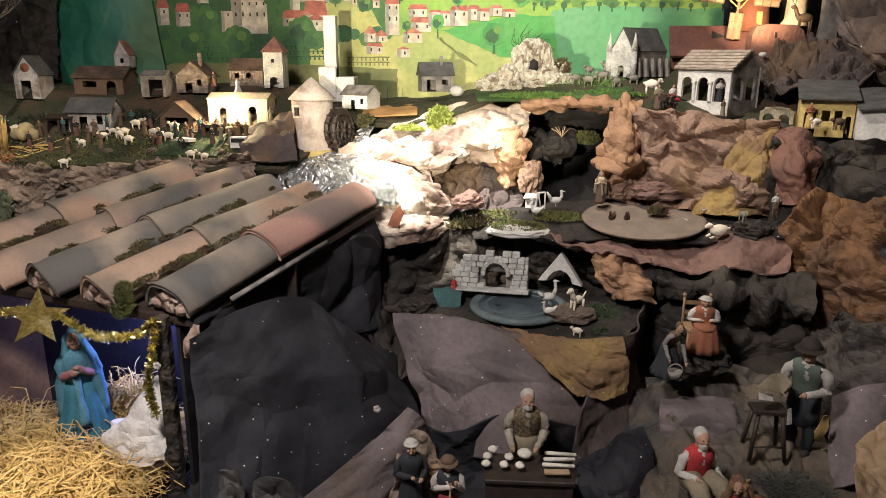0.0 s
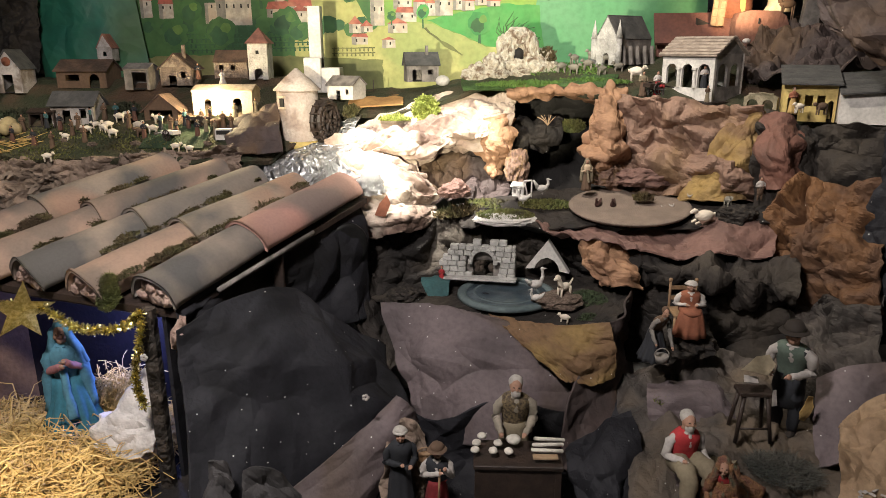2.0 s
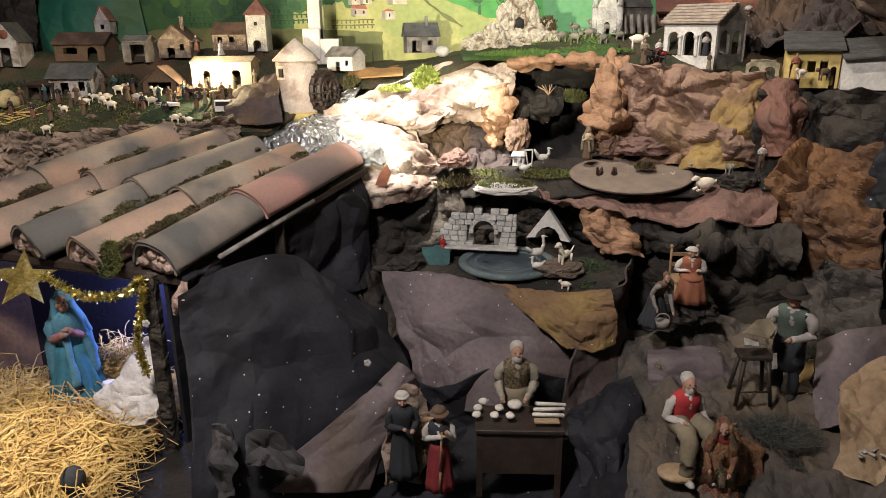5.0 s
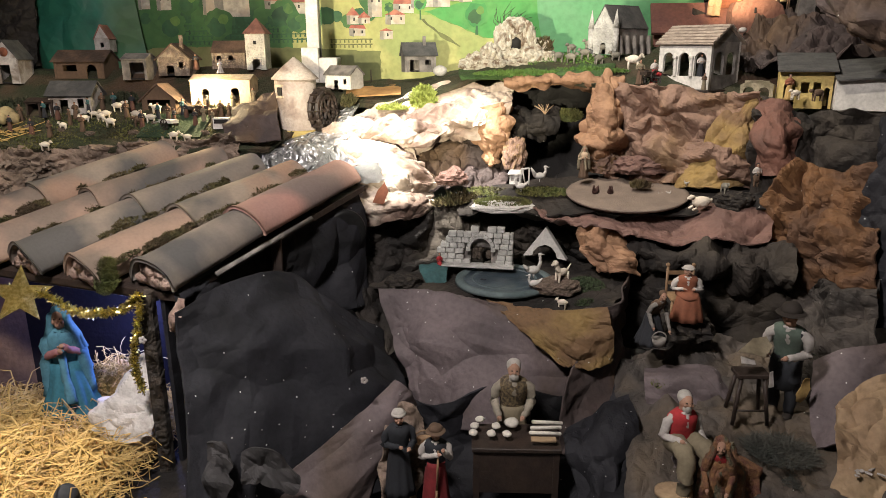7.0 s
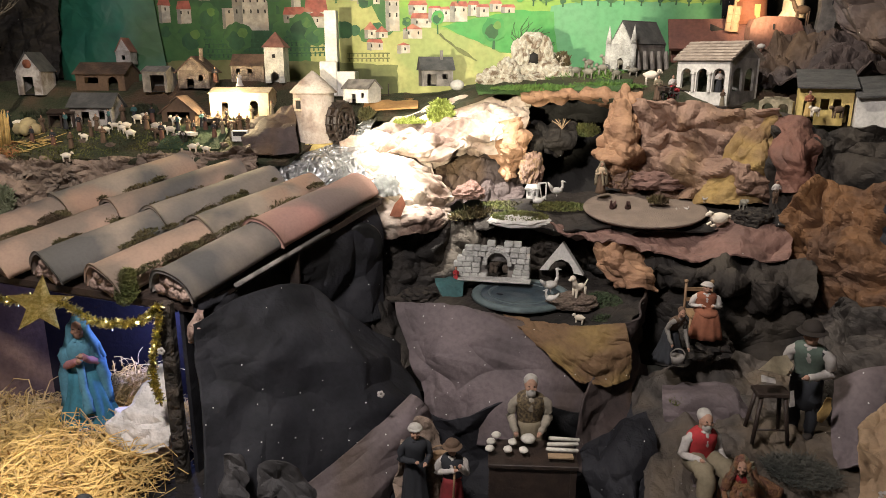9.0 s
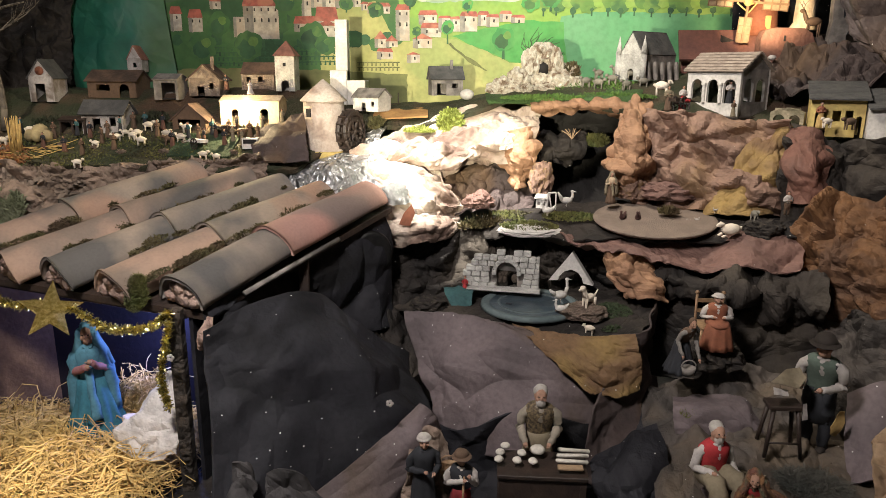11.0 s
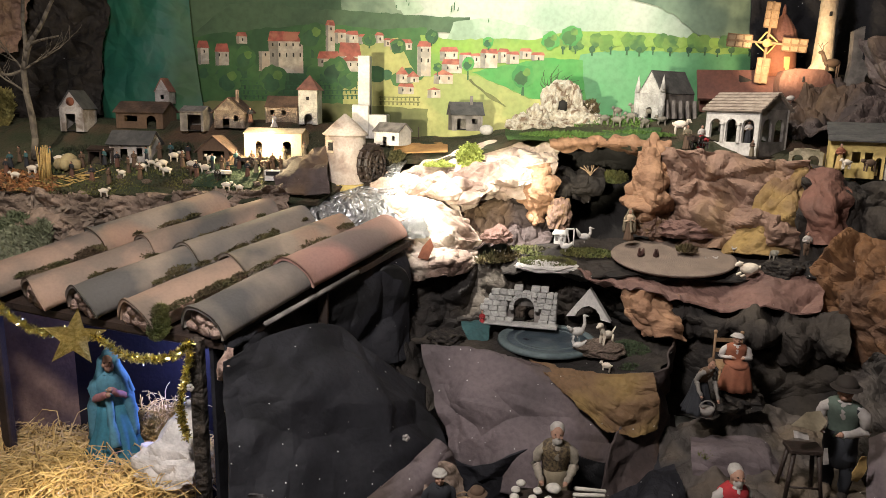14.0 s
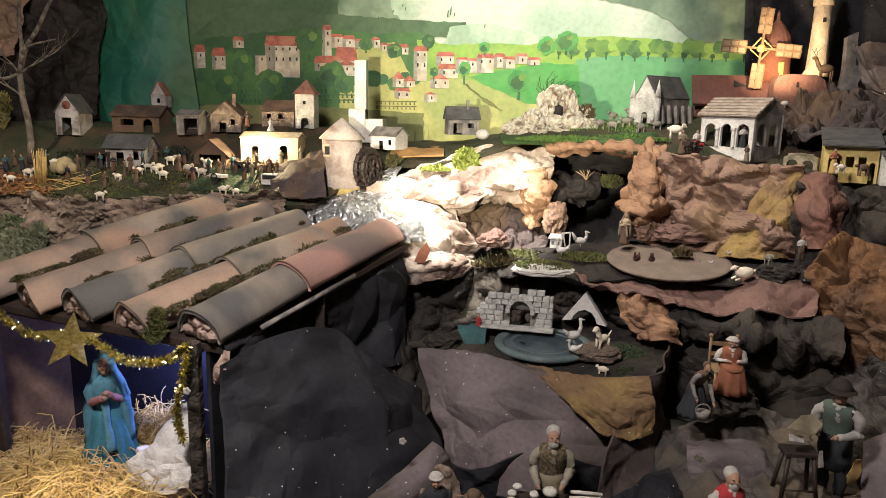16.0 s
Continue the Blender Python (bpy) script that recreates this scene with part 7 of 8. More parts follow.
def windmill(at):
    t = thing("windmill_model", "model windmill with a red ribbed cap and four lattice sails", "windmill", (at[0], at[1], at[2]))
    part("tower", Bld().lathe([(0.068, 0), (0.064, 0.07), (0.058, 0.14)], n=20), C_RUST, t)
    part("cap", Bld().lathe([(0.062, 0.138), (0.06, 0.146), (0.05, 0.185), (0.026, 0.225), (0.008, 0.245), (0.006, 0.27), (0.001, 0.285)], n=48, wave=0.06, folds=16), BRICKRED, t, "ribbed dull red cap")
    part("door", Bld().box((0.008, -0.06, 0.045), (0.024, 0.012, 0.06), bev=0.002), YELLOW, t)
    part("axle", Bld().cone((-0.085, -0.085, 0.125), (-0.02, -0.02, 0.13), 0.009, 0.012, n=10), YELLOW, t)
    hub = Bld().cone((-0.085, -0.092, 0.125), (-0.085, -0.076, 0.125), 0.016, 0.016, n=10)
    for k in range(4):
        a0, a1 = math.pi / 2 * k + 0.1, math.pi / 2 * (k + 1) + 0.1
        hub.cone((-0.085 + 0.042 * math.cos(a0), -0.086, 0.125 + 0.042 * math.sin(a0)), (-0.085 + 0.042 * math.cos(a1), -0.086, 0.125 + 0.042 * math.sin(a1)), 0.003, 0.003, n=5)
    part("hub", hub, YELLOW, t)
    for k in range(4):
        sail = Bld()
        sail.box((0, 0, 0.085), (0.009, 0.006, 0.17))
        for s in (-1, 1):
            sail.box((s * 0.026, 0, 0.115), (0.004, 0.004, 0.105))
        for j in range(4):
            sail.box((0, 0, 0.064 + 0.034 * j), (0.054, 0.004, 0.004))
        ob = part("sail", sail, WOODP, t, "cloth-covered lattice sail")
        part("cloth", Bld().box((0, 0.003, 0.115), (0.05, 0.001, 0.1)), TAN, ob, "tan sail cloth")
        ob.matrix_basis = pose(-0.085, -0.088, 0.125) @ Euler((0, radians(90 * k + 4), 0)).to_matrix().to_4x4() @ Matrix.Scale(0.93, 4)


solid("rock_shelf", Bld().box((0, 0, 0), (0.9, 0.34, 0.5), bev=0.03), DARK, "dark paper-covered shelf that carries the windmill", "shelf", (1.36, 3.26, 1.44), kind="structure")
windmill((1.100, 3.140, 1.682))


def lighthouse(at):
    t = thing("lighthouse_model", "tall cream tower with a flared foot and gallery", "tower", at)
    part("tower", Bld().lathe([(0.07, 0), (0.066, 0.012), (0.052, 0.03), (0.045, 0.16), (0.042, 0.285)], n=24), CREAM, t)
    part("gallery", Bld().lathe([(0.05, 0.285), (0.052, 0.29), (0.052, 0.312), (0.047, 0.314)], n=24), CREAM, t)
    part("lantern", Bld().lathe([(0.034, 0.31), (0.034, 0.36), (0.005, 0.41)], n=16), C_RUST, t)
    part("window", Bld().box((-0.005, -0.044, 0.225), (0.012, 0.01, 0.018)), HOLE, t)


lighthouse((1.255, 3.100, 1.703))
bpy.data.objects["lighthouse_model"].scale = (0.76, 0.76, 0.97)


def deer(at, s):
    b = Bld()
    b.ball((0, 0, 0.075), (0.04, 0.018, 0.02), n=10)
    for x in (-0.028, -0.02, 0.022, 0.03):
        b.cone((x, 0.006 if x * 1000 % 2 else -0.006, 0.07), (x * 1.1, 0, 0), 0.005, 0.003, n=6)
    b.cone((-0.034, 0, 0.082), (-0.05, 0, 0.115), 0.011, 0.008, n=7)
    b.ball((-0.058, 0, 0.12), (0.016, 0.008, 0.009), n=8)
    for q in (-1, 1):
        tube(b, [(-0.052, 0, 0.126), (-0.058, 0.012 * q, 0.145), (-0.045, 0.02 * q, 0.165)], 0.002, 0.001, n=5)
        tube(b, [(-0.058, 0.012 * q, 0.145), (-0.07, 0.014 * q, 0.16)], 0.0015, 0.001, n=5)
    for v in b.bm.verts:
        v.co *= s
    solid("deer_figurine", b, C_BROWN, "brown antlered deer figurine", "figurine", at, 10)


deer((1.243, 2.980, 1.665), 0.85)
obel = Bld()
obel.prism([(-0.035, 0), (0.035, 0), (0.03, 0.05), (0.045, 0.09), (0.012, 0.12), (0.008, 0.24), (-0.03, 0.22), (-0.026, 0.1)], -0.015, 0.015)
solid("ruined_column", obel, GREYW, "grey ruined stone slab standing on the slope", "ruin", (1.324, 2.960, 1.624))


def farmhouse():
    t = thing("farmhouse_model", "yellow farmhouse model with slate roofs and a white annexe", "model house", (1.169, 2.460, 1.332), -20)
    part("wall", Bld().wall(-0.11, 0.05, 0.12, 0, 0.01, [(-0.095, -0.06, 0, 0.075, True), (-0.045, -0.02, 0.05, 0.085, False), (-0.008, 0.015, 0.05, 0.085, False), (0.025, 0.042, 0, 0.06, True)]), YELLOW, t)
    part("wall", Bld().box((-0.03, 0.14, 0.06), (0.16, 0.01, 0.12)), YELLOW, t)
    part("wall", Bld().box((-0.105, 0.075, 0.06), (0.01, 0.12, 0.12)), YELLOW, t)
    part("annexe", Bld().box((0.13, 0.03, 0.05), (0.15, 0.14, 0.1)), WHITE, t, "white annexe")
    for k in range(7):
        part("roof_slate", Bld().box((-0.03, -0.012 + 0.028 * k, 0.126 + 0.0075 * k), (0.18, 0.036, 0.005), rx=15, rz=1.5 * (-1) ** k), GREYROOF, t)
    for k in range(6):
        part("roof_slate", Bld().box((0.135, -0.045 + 0.032 * k, 0.106 + 0.009 * k), (0.17, 0.04, 0.005), rx=16, ry=-4, rz=1.5 * (-1) ** k), GREYROOF, t)


farmhouse()


def bridge(at):
    t = thing("stone_bridge", "small pale stone bridge with two arches", "bridge", at, -32)
    b = Bld().wall(-0.06, 0.06, 0.05, 0, 0.035, [(-0.048, -0.008, 0, 0.018, True), (0.008, 0.046, 0, 0.018, True)])
    for v in b.bm.verts:
        if v.co.z > 0.045:
            v.co.z += 0.014 - 5 * v.co.x * v.co.x
    part("span", b, MOSSSTONE, t)
    part("parapet", Bld().box((0, 0.002, 0.058), (0.09, 0.004, 0.009)), MOSSSTONE, t)


bridge((1.025, 2.580, 1.363))
bpy.data.objects["stone_bridge"].scale = (0.9, 0.9, 0.88)


# ---- small figurines and animals ----
def sheep(at, s, rz, m=WOOL, lying=False, label="cream woolly sheep figurine on the village ground", group="sheep figurines"):
    b = Bld()
    z = 0.42 if lying else 0.62
    b.ball((0, 0, z), (0.46, 0.27, 0.27), n=12)
    b.ball((-0.5, 0, z + 0.22), (0.17, 0.11, 0.13), n=9)
    b.ball((-0.62, 0, z + 0.17), (0.09, 0.07, 0.075), n=7)
    for q in (-1, 1):
        b.ball((-0.44, 0.12 * q, z + 0.3), (0.05, 0.08, 0.03), n=6)
    b.ball((0.46, 0, z + 0.05), (0.08, 0.06, 0.1), n=6)
    if lying:
        for q in (-1, 1):
            b.cone((-0.3, 0.2 * q, 0.16), (-0.5, 0.2 * q, 0.1), 0.07, 0.06, n=6)
    else:
        for x in (-0.28, 0.28):
            for q in (-1, 1):
                b.cone((x, 0.13 * q, 0.5), (x, 0.13 * q, 0), 0.07, 0.05, n=6)
    for v in b.bm.verts:
        v.co += 0.04 * noise.noise_vector(v.co * 6)
        v.co *= s
    return solid("sheep_figurine", b, m, label, "figurine", at, rz, group)


SH = sheep((-1.366, 2.744, 1.267), 0.042, 20)
for at, s, rz in (((-1.343, 2.796, 1.293), 1.0, 200), ((-1.380, 2.733, 1.261), 0.9, -10), ((-1.330, 2.700, 1.243), 1.0, 15), ((-1.184, 2.785, 1.287), 1.0, 5), ((-1.801, 2.748, 1.269), 1.1, 185), ((-1.327, 2.814, 1.301), 0.9, 160), ((-1.057, 2.619, 1.204), 0.9, 190), ((-1.004, 2.612, 1.200), 0.8, 10),
                  ((-1.517, 2.570, 1.173), 0.9, 200), ((-1.419, 2.756, 1.271), 0.8, 30), ((0.762, 3.296, 1.505), 1.0, 10)):
    o = copy_thing(SH, pose(*at, 0, 0, rz))
    o.matrix_basis = pose(*at, 0, 0, rz) @ Matrix.Diagonal((s, s, s, 1))
SG = sheep((0.381, 2.928, 1.474), 0.045, 15, GREYWOOL, label="grey woolly sheep figurine on the grass strip", group="grey flock")
for dx, up, rz in ((0.047, -1, 170), (0.106, 2, 8), (0.153, -2, 25), (0.188, 6, 190), (0.223, 0, 0), (0.059, 6, 30), (0.136, 9, 5)):
    copy_thing(SG, pose(0.381 + dx, 2.928 + 0.012 * up, 1.474 + 0.005 * up, 0, 0, rz))


def villager(label, robe, top, at, h, rz=0.0, group="villager figurines", how="stand", hair=HAIR):
    return figure("villager_figurine", label, at, h, rz, robe=robe, top=top, sleeve=top, hair=hair, how=how, group=group)


V1 = villager("small shepherd figurine in brown clothes", C_BROWN, C_BROWN, (-1.488, 2.752, 1.269), 0.068, 10)
V2 = villager("small shepherd figurine in grey and blue clothes", C_DARK, C_TEAL, (-1.616, 2.759, 1.274), 0.068, -20)
V3 = villager("small villager figurine in pale clothes", C_KHAKI, C_KHAKI, (-0.980, 2.733, 1.260), 0.064, 30)
V4 = villager("small villager figurine in dark rust clothes", paint("dull_rust_cloth", (0.13, 0.06, 0.04)), C_DARK, (-1.056, 2.756, 1.271), 0.066, -30)
for src, at, rz in ((V2, (-1.993, 2.722, 1.256), 20), (V2, (-1.932, 2.733, 1.261), -30), (V1, (-1.870, 2.730, 1.259), 60), (V1, (-1.411, 2.814, 1.301), 40), (V2, (-1.363, 2.814, 1.302), 0), (V4, (-1.206, 2.697, 1.243), 20), (V1, (-1.120, 2.741, 1.264), -10), (V3, (-0.938, 2.711, 1.250), -40), (V4, (-1.087, 2.715, 1.252), 80),
                    (V1, (-0.923, 2.763, 1.275), 10), (V3, (-0.893, 2.822, 1.305), 0), (V4, (-1.005, 2.708, 1.248), 30), (V1, (-1.701, 2.741, 1.263), 15), (V4, (-1.703, 2.671, 1.229), -15), (V1, (-1.424, 2.671, 1.230), 40), (V2, (-1.075, 2.774, 1.280), 50), (V3, (-0.819, 2.851, 1.320), 0), (V4, (-1.094, 3.000, 1.448), 20),
                    (V1, (-1.491, 2.711, 1.250), -60), (V4, (-1.608, 2.649, 1.219), 10), (V1, (-1.533, 2.638, 1.212), 70)):
    copy_thing(src, pose(*at, 0, 0, rz))
for src, at, rz in ((V4, (-1.980, 2.678, 1.233), 30), (V1, (-1.981, 2.763, 1.276), -50), (V2, (-1.854, 2.770, 1.279), 100), (V4, (-1.557, 2.748, 1.267), 45), (V2, (-1.452, 2.785, 1.286), -70), (V1, (-1.293, 2.763, 1.274), 15), (V4, (-1.288, 2.807, 1.298), 190), (V2, (-1.162, 2.748, 1.268), -35), (V1, (-1.011, 2.778, 1.282), 60), (V4, (-0.985, 2.796, 1.292), 120), (V1, (-0.885, 2.744, 1.266), -20)):
    copy_thing(src, pose(*at, 0, 0, rz))
for at, s, rz in (((-1.922, 2.645, 1.216), 0.9, 20), ((-1.877, 2.686, 1.236), 1.0, 190), ((-1.438, 2.722, 1.255), 0.9, 40), ((-1.249, 2.744, 1.266), 1.0, 170), ((-1.182, 2.722, 1.255), 1.0, 10), ((-0.912, 2.700, 1.243), 0.9, 150), ((-1.504, 2.682, 1.235), 0.8, 0)):
    o = copy_thing(SH, pose(*at, 0, 0, rz))
    o.matrix_basis = pose(*at, 0, 0, rz) @ Matrix.Diagonal((s, s, s, 1))
villager("white plaster figurine on the lit house roof", C_WHITE, C_WHITE, (-0.924, 2.800, 1.440), 0.06, 0, "", "kneel", C_WHITE)
villager("figurine in white and red selling at the temple wall", C_RED, C_WHITE, (0.690, 2.660, 1.406), 0.085, 10, "")
sheep((0.622, 2.700, 1.452), 0.058, 175, WOOL, label="white ox-like animal figurine beside the market stall", group="")
stall = thing("market_stall", "small market stall with white cloth and red goods", "stall", (0.682, 2.640, 1.408), -20)
part("table", Bld().box((0, 0, 0.02), (0.06, 0.035, 0.005)).box((-0.025, 0, 0.009), (0.005, 0.03, 0.02)).box((0.025, 0, 0.009), (0.005, 0.03, 0.02)), WOOD, stall)
cl = Bld().box((-0.012, -0.006, 0.026), (0.034, 0.03, 0.008), bev=0.003)
part("cloth", cl, C_WHITE, stall, "white cloth")
for k in range(5):
    part("goods", Bld().ball((0.012 + 0.006 * (k % 3), -0.008 + 0.006 * (k // 2), 0.029 + 0.003 * (k % 2)), 0.006, n=8), C_RED, stall, "red goods")
villager("figurine in brown clothes beside the temple", C_BROWN, C_KHAKI, (0.643, 2.670, 1.400), 0.09, -10, "")
villager("figurine in dark clothes inside the temple arcade", C_DARK, C_WHITE, (0.871, 2.720, 1.424), 0.085, 0, "")
villager("figurine leaning on the temple wall", C_KHAKI, C_BROWN, (0.856, 2.620, 1.384), 0.06, 20, "")
villager("figurine in yellow robe at the farmhouse door", C_YELL, C_RUST, (1.074, 2.440, 1.362), 0.085, 0, "")
sheep((1.088, 2.420, 1.364), 0.036, 10, label="white sheep figurine in front of the farmhouse", group="")
cow = Bld()
cow.ball((0, 0, 0.045), (0.034, 0.018, 0.02), n=10).ball((-0.04, 0, 0.056), (0.015, 0.01, 0.011), n=8)
for x in (-0.022, 0.022):
    for q in (-1, 1):
        cow.cone((x, 0.009 * q, 0.04), (x, 0.009 * q, 0), 0.005, 0.004, n=6)
for v in cow.bm.verts:
    v.co *= 0.6
COW = solid("cow_figurine", cow, C_BROWN, "small brown ox figurine", "figurine", (1.155, 2.410, 1.360), 10)
copy_thing(COW, pose(*(-1.222, 2.708, 1.248), 0, 0, 40))
copy_thing(COW, pose(*(-0.954, 2.759, 1.274), 0, 0, 170))
stack = Bld()
stack.lathe([(0.034, 0), (0.034, 0.03), (0.026, 0.045), (0.012, 0.056), (0.002, 0.06)], n=16)
for x, y, r in ((-0.034, -0.012, 0.022), (0.036, -0.014, 0.024), (0.0, -0.03, 0.02)):
    stack.ball((x, y, 0.014), (r, r, 0.024), n=10)
for v in stack.bm.verts:
    v.co += 0.004 * noise.noise_vector(v.co * 60)
solid("domed_model", stack, mat("yellow_cream_plaster", (0.40, 0.33, 0.17), (0.28, 0.22, 0.12), scale=20), "small rounded cream-coloured dome model beside the sheaf", "model", (-1.754, 2.737, 1.262))
sheaf = Bld()
rng = random.Random(5)
for k in range(46):
    a = rng.uniform(0, 6.28)
    r = 0.012 * rng.random()
    sheaf.cone((r * 1.8 * math.cos(a), r * 1.8 * math.sin(a), 0), (r * 2.2 * math.cos(a + 0.4), r * 2.2 * math.sin(a + 0.4), rng.uniform(0.09, 0.14)), 0.0018, 0.0012, n=4)
SHF = solid("straw_sheaf", sheaf, STRAW, "upright bundle of yellow straw", "sheaf", (-1.804, 2.653, 1.219))
twg = Bld()
for k in range(26):
    x, y = rng.uniform(-0.12, 0.1), rng.uniform(-0.05, 0.05)
    a = rng.uniform(-0.6, 0.6)
    L = rng.uniform(0.03, 0.09)
    twg.cone((x, y, 0.01 + 0.5 * y), (x + L * math.cos(a), y + L * math.sin(a), 0.016 + 0.5 * (y + L * math.sin(a))), 0.0018, 0.0012, n=4)
solid("fallen_twigs", twg, STRAW, "scattered straw stalks and twigs on the ground", "twigs", (-1.734, 2.645, 1.215), kind="stuff")
tufts("ground_cover", [(Vector((-1.622, 2.612, 1.201)), (0.3, 0, 0), (0, 0.05, 0.025), 900), (Vector((-1.123, 2.660, 1.223)), (0.22, 0, 0), (0, 0.05, 0.025), 700), (Vector((-1.442, 2.708, 1.248)), (0.5, 0, 0), (0, 0.08, 0.04), 1500)], MOSS, "patchy green moss on the village ground", h=0.009, w=0.0025, seed=31)
solid("green_mat", Bld().box((0, 0, 0), (0.24, 0.16, 0.006), rx=26.5), GREEN_FLOCK, "dark green flocked mat on the village ground", "mat", ((-1.083, 2.704, 1.246)[0], (-1.083, 2.704, 1.246)[1], (-1.083, 2.704, 1.246)[2] + 0.004))
def cart(at, rz, m, label):
    t = thing("cart", label, "cart", at, rz)
    part("bed", Bld().box((0, 0, 0.03), (0.07, 0.036, 0.012)), m, t)
    for s in (-1, 1):
        w = Bld()
        for k in range(12):
            a, c = 2 * math.pi * k / 12, 2 * math.pi * (k + 1) / 12
            w.cone((0.02 * math.cos(a), 0.022 * s, 0.02 + 0.02 * math.sin(a)), (0.02 * math.cos(c), 0.022 * s, 0.02 + 0.02 * math.sin(c)), 0.0025, 0.0025, n=4)
            if k % 2:
                w.cone((0, 0.022 * s, 0.02), (0.02 * math.cos(a), 0.022 * s, 0.02 + 0.02 * math.sin(a)), 0.0018, 0.0018, n=4)
        part("wheel", w, WOOD, t)
        part("shaft", Bld().cone((0.03, 0.012 * s, 0.03), (0.085, 0.012 * s, 0.02), 0.002, 0.002, n=5), m, t)


cart((-1.018, 2.778, 1.282), 20, WOOD, "dark wooden cart with spoked wheels")
cart((-1.100, 2.689, 1.238), 150, WHITE, "small white painted wooden handcart")
cart((0.674, 2.640, 1.411), 30, WOOD, "dark wooden market cart beside the temple")
cage = Bld().box((0, 0, 0.022), (0.06, 0.03, 0.04)).box((0, -0.016, 0.03), (0.05, 0.004, 0.015), m=1)
solid("white_crate", cage, [WHITE, HOLE], "white wooden crate on the village ground", "crate", (-0.897, 2.689, 1.239), 8)


def bare_tree(at, h):
    t = thing("bare_tree", "leafless twig tree with spreading branches", "tree", at)
    rng = random.Random(12)
    trunk, twigs = Bld(), Bld()
    pts = [Vector((0.012 * math.sin(k * 1.3), 0, h * k / 7)) for k in range(8)]
    tube(trunk, pts[:5], 0.014, 0.011, n=8)
    fork = pts[4]
    for way, r0, r1 in ((((0, 0, 0), (0.012, 0.01, 0.1), (0.004, 0.02, 0.2), (0.02, 0.02, 0.33)), 0.010, 0.006), (((0, 0, 0), (0.05, -0.02, 0.1), (0.11, -0.03, 0.17), (0.17, -0.03, 0.27), (0.24, -0.02, 0.36)), 0.011, 0.005),
                        (((0, 0, 0), (-0.07, -0.01, -0.02), (-0.15, 0.0, 0.01), (-0.24, 0.0, 0.05)), 0.007, 0.003), (((0.05, -0.02, 0.1), (0.12, -0.05, 0.115), (0.2, -0.06, 0.13)), 0.007, 0.003)):
        tube(trunk, [Vector(v) for v in spline([fork + Vector(v) for v in way], 12)], r0, r1, n=7)
    part("trunk", trunk, TWIG, t)

    def grow(p, d, L, r, depth):
        q = [p]
        for k in range(4):
            d = (d + Vector((rng.uniform(-0.3, 0.3), rng.uniform(-0.25, 0.25), rng.uniform(-0.1, 0.25)))).normalized()
            q.append(q[-1] + d * L / 4)
        tube(twigs, q, r, r * 0.5, n=5)
        if depth:
            for k in (1, 2, 3, 4):
                grow(q[k], (d + Vector((rng.uniform(-1, 1), rng.uniform(-0.7, 0.7), rng.uniform(-0.3, 0.8)))).normalized(), L * 0.55, r * 0.5, depth - 1)

    for k, side in ((3, -1), (4, 1), (4, -1)):
        grow(pts[k], Vector((side, rng.uniform(-0.5, 0.1), 0.75)).normalized(), h * 0.3, 0.0045, 2)
    part("crown", twigs, TWIG, t)


bare_tree((-1.932, 2.785, 1.287), 0.62)
tufts("leaf_litter", [(Vector((-1.95, 2.64, 1.216)), (0.2, 0, 0), (0, 0.07, 0.035), 1500), (Vector((-1.80, 2.60, 1.196)), (0.1, 0, 0), (0, 0.03, 0.015), 500)], mat("orange_brown_leaves", (0.34, 0.15, 0.055), (0.20, 0.09, 0.04), (0.30, 0.20, 0.08), scale=30, island=0.5), "orange-brown dry leaf litter round the straw sheaf", "leaves", h=0.012, w=0.004, seed=57, lean=2.5)
tufts("bush", [(Vector((-1.745, 2.500, 1.020)), (0.045, 0, 0.0), (0, 0.03, 0.06), 1500), (Vector((-1.83, 2.46, 0.99)), (0.06, 0, 0), (0, 0.03, 0.07), 1200)], mat("dusty_green_foliage", (0.24, 0.25, 0.17), (0.15, 0.165, 0.10), island=0.5), "dusty grey-green dry foliage beside the bark", "bush", h=0.026, w=0.0016, seed=58, lean=1.0)
drape("green_sheet", [[(-1.989, 3.380, 2.154), (-1.757, 3.360, 2.151), (-1.530, 3.400, 2.160)], [(-1.967, 3.380, 1.795), (-1.742, 3.340, 1.796), (-1.507, 3.400, 1.804)], [(-1.928, 3.300, 1.437), (-1.695, 3.260, 1.444), (-1.450, 3.360, 1.448)]], CELLO, "hanging sheet of shiny green crepe paper", "paper sheet", amp=0.025, freq=3, seed=95, kind="", back=0.002)
lampb = Bld().ball((0, 0, 0), (0.016, 0.012, 0.01), n=10)
solid("white_pebble", lampb, C_WHITE, "white pebble on the slope behind the temple", "pebble", (1.073, 2.900, 1.592))
bar = Bld().cone((0, 0, 0), (0, 0, 0.05), 0.003, 0.002, n=6)
solid("dark_stake", bar, WOOD, "thin dark stake behind the hut", "stake", (-0.378, 3.050, 1.394))
tufts("bush", [(Vector((-1.862, 2.520, 1.030)), (0.07, 0, 0.0), (0, 0.03, 0.07), 1100), (Vector((-1.775, 2.500, 0.961)), (0.05, 0, 0), (0, 0.03, 0.04), 600)], mat("grey_green_foliage", (0.13, 0.15, 0.085), (0.08, 0.10, 0.05), island=0.5), "grey-green dry foliage at the hillside edge", "bush", h=0.03, w=0.003, seed=51)
tufts("bush", [(Vector((-2.247, 3.050, 1.471)), (0.05, 0, 0.0), (0, 0.02, 0.09), 900)], mat("yellow_foliage", (0.24, 0.2, 0.06), (0.14, 0.13, 0.045), island=0.5), "yellowish foliage behind the bare tree", "bush", h=0.035, w=0.004, seed=52)
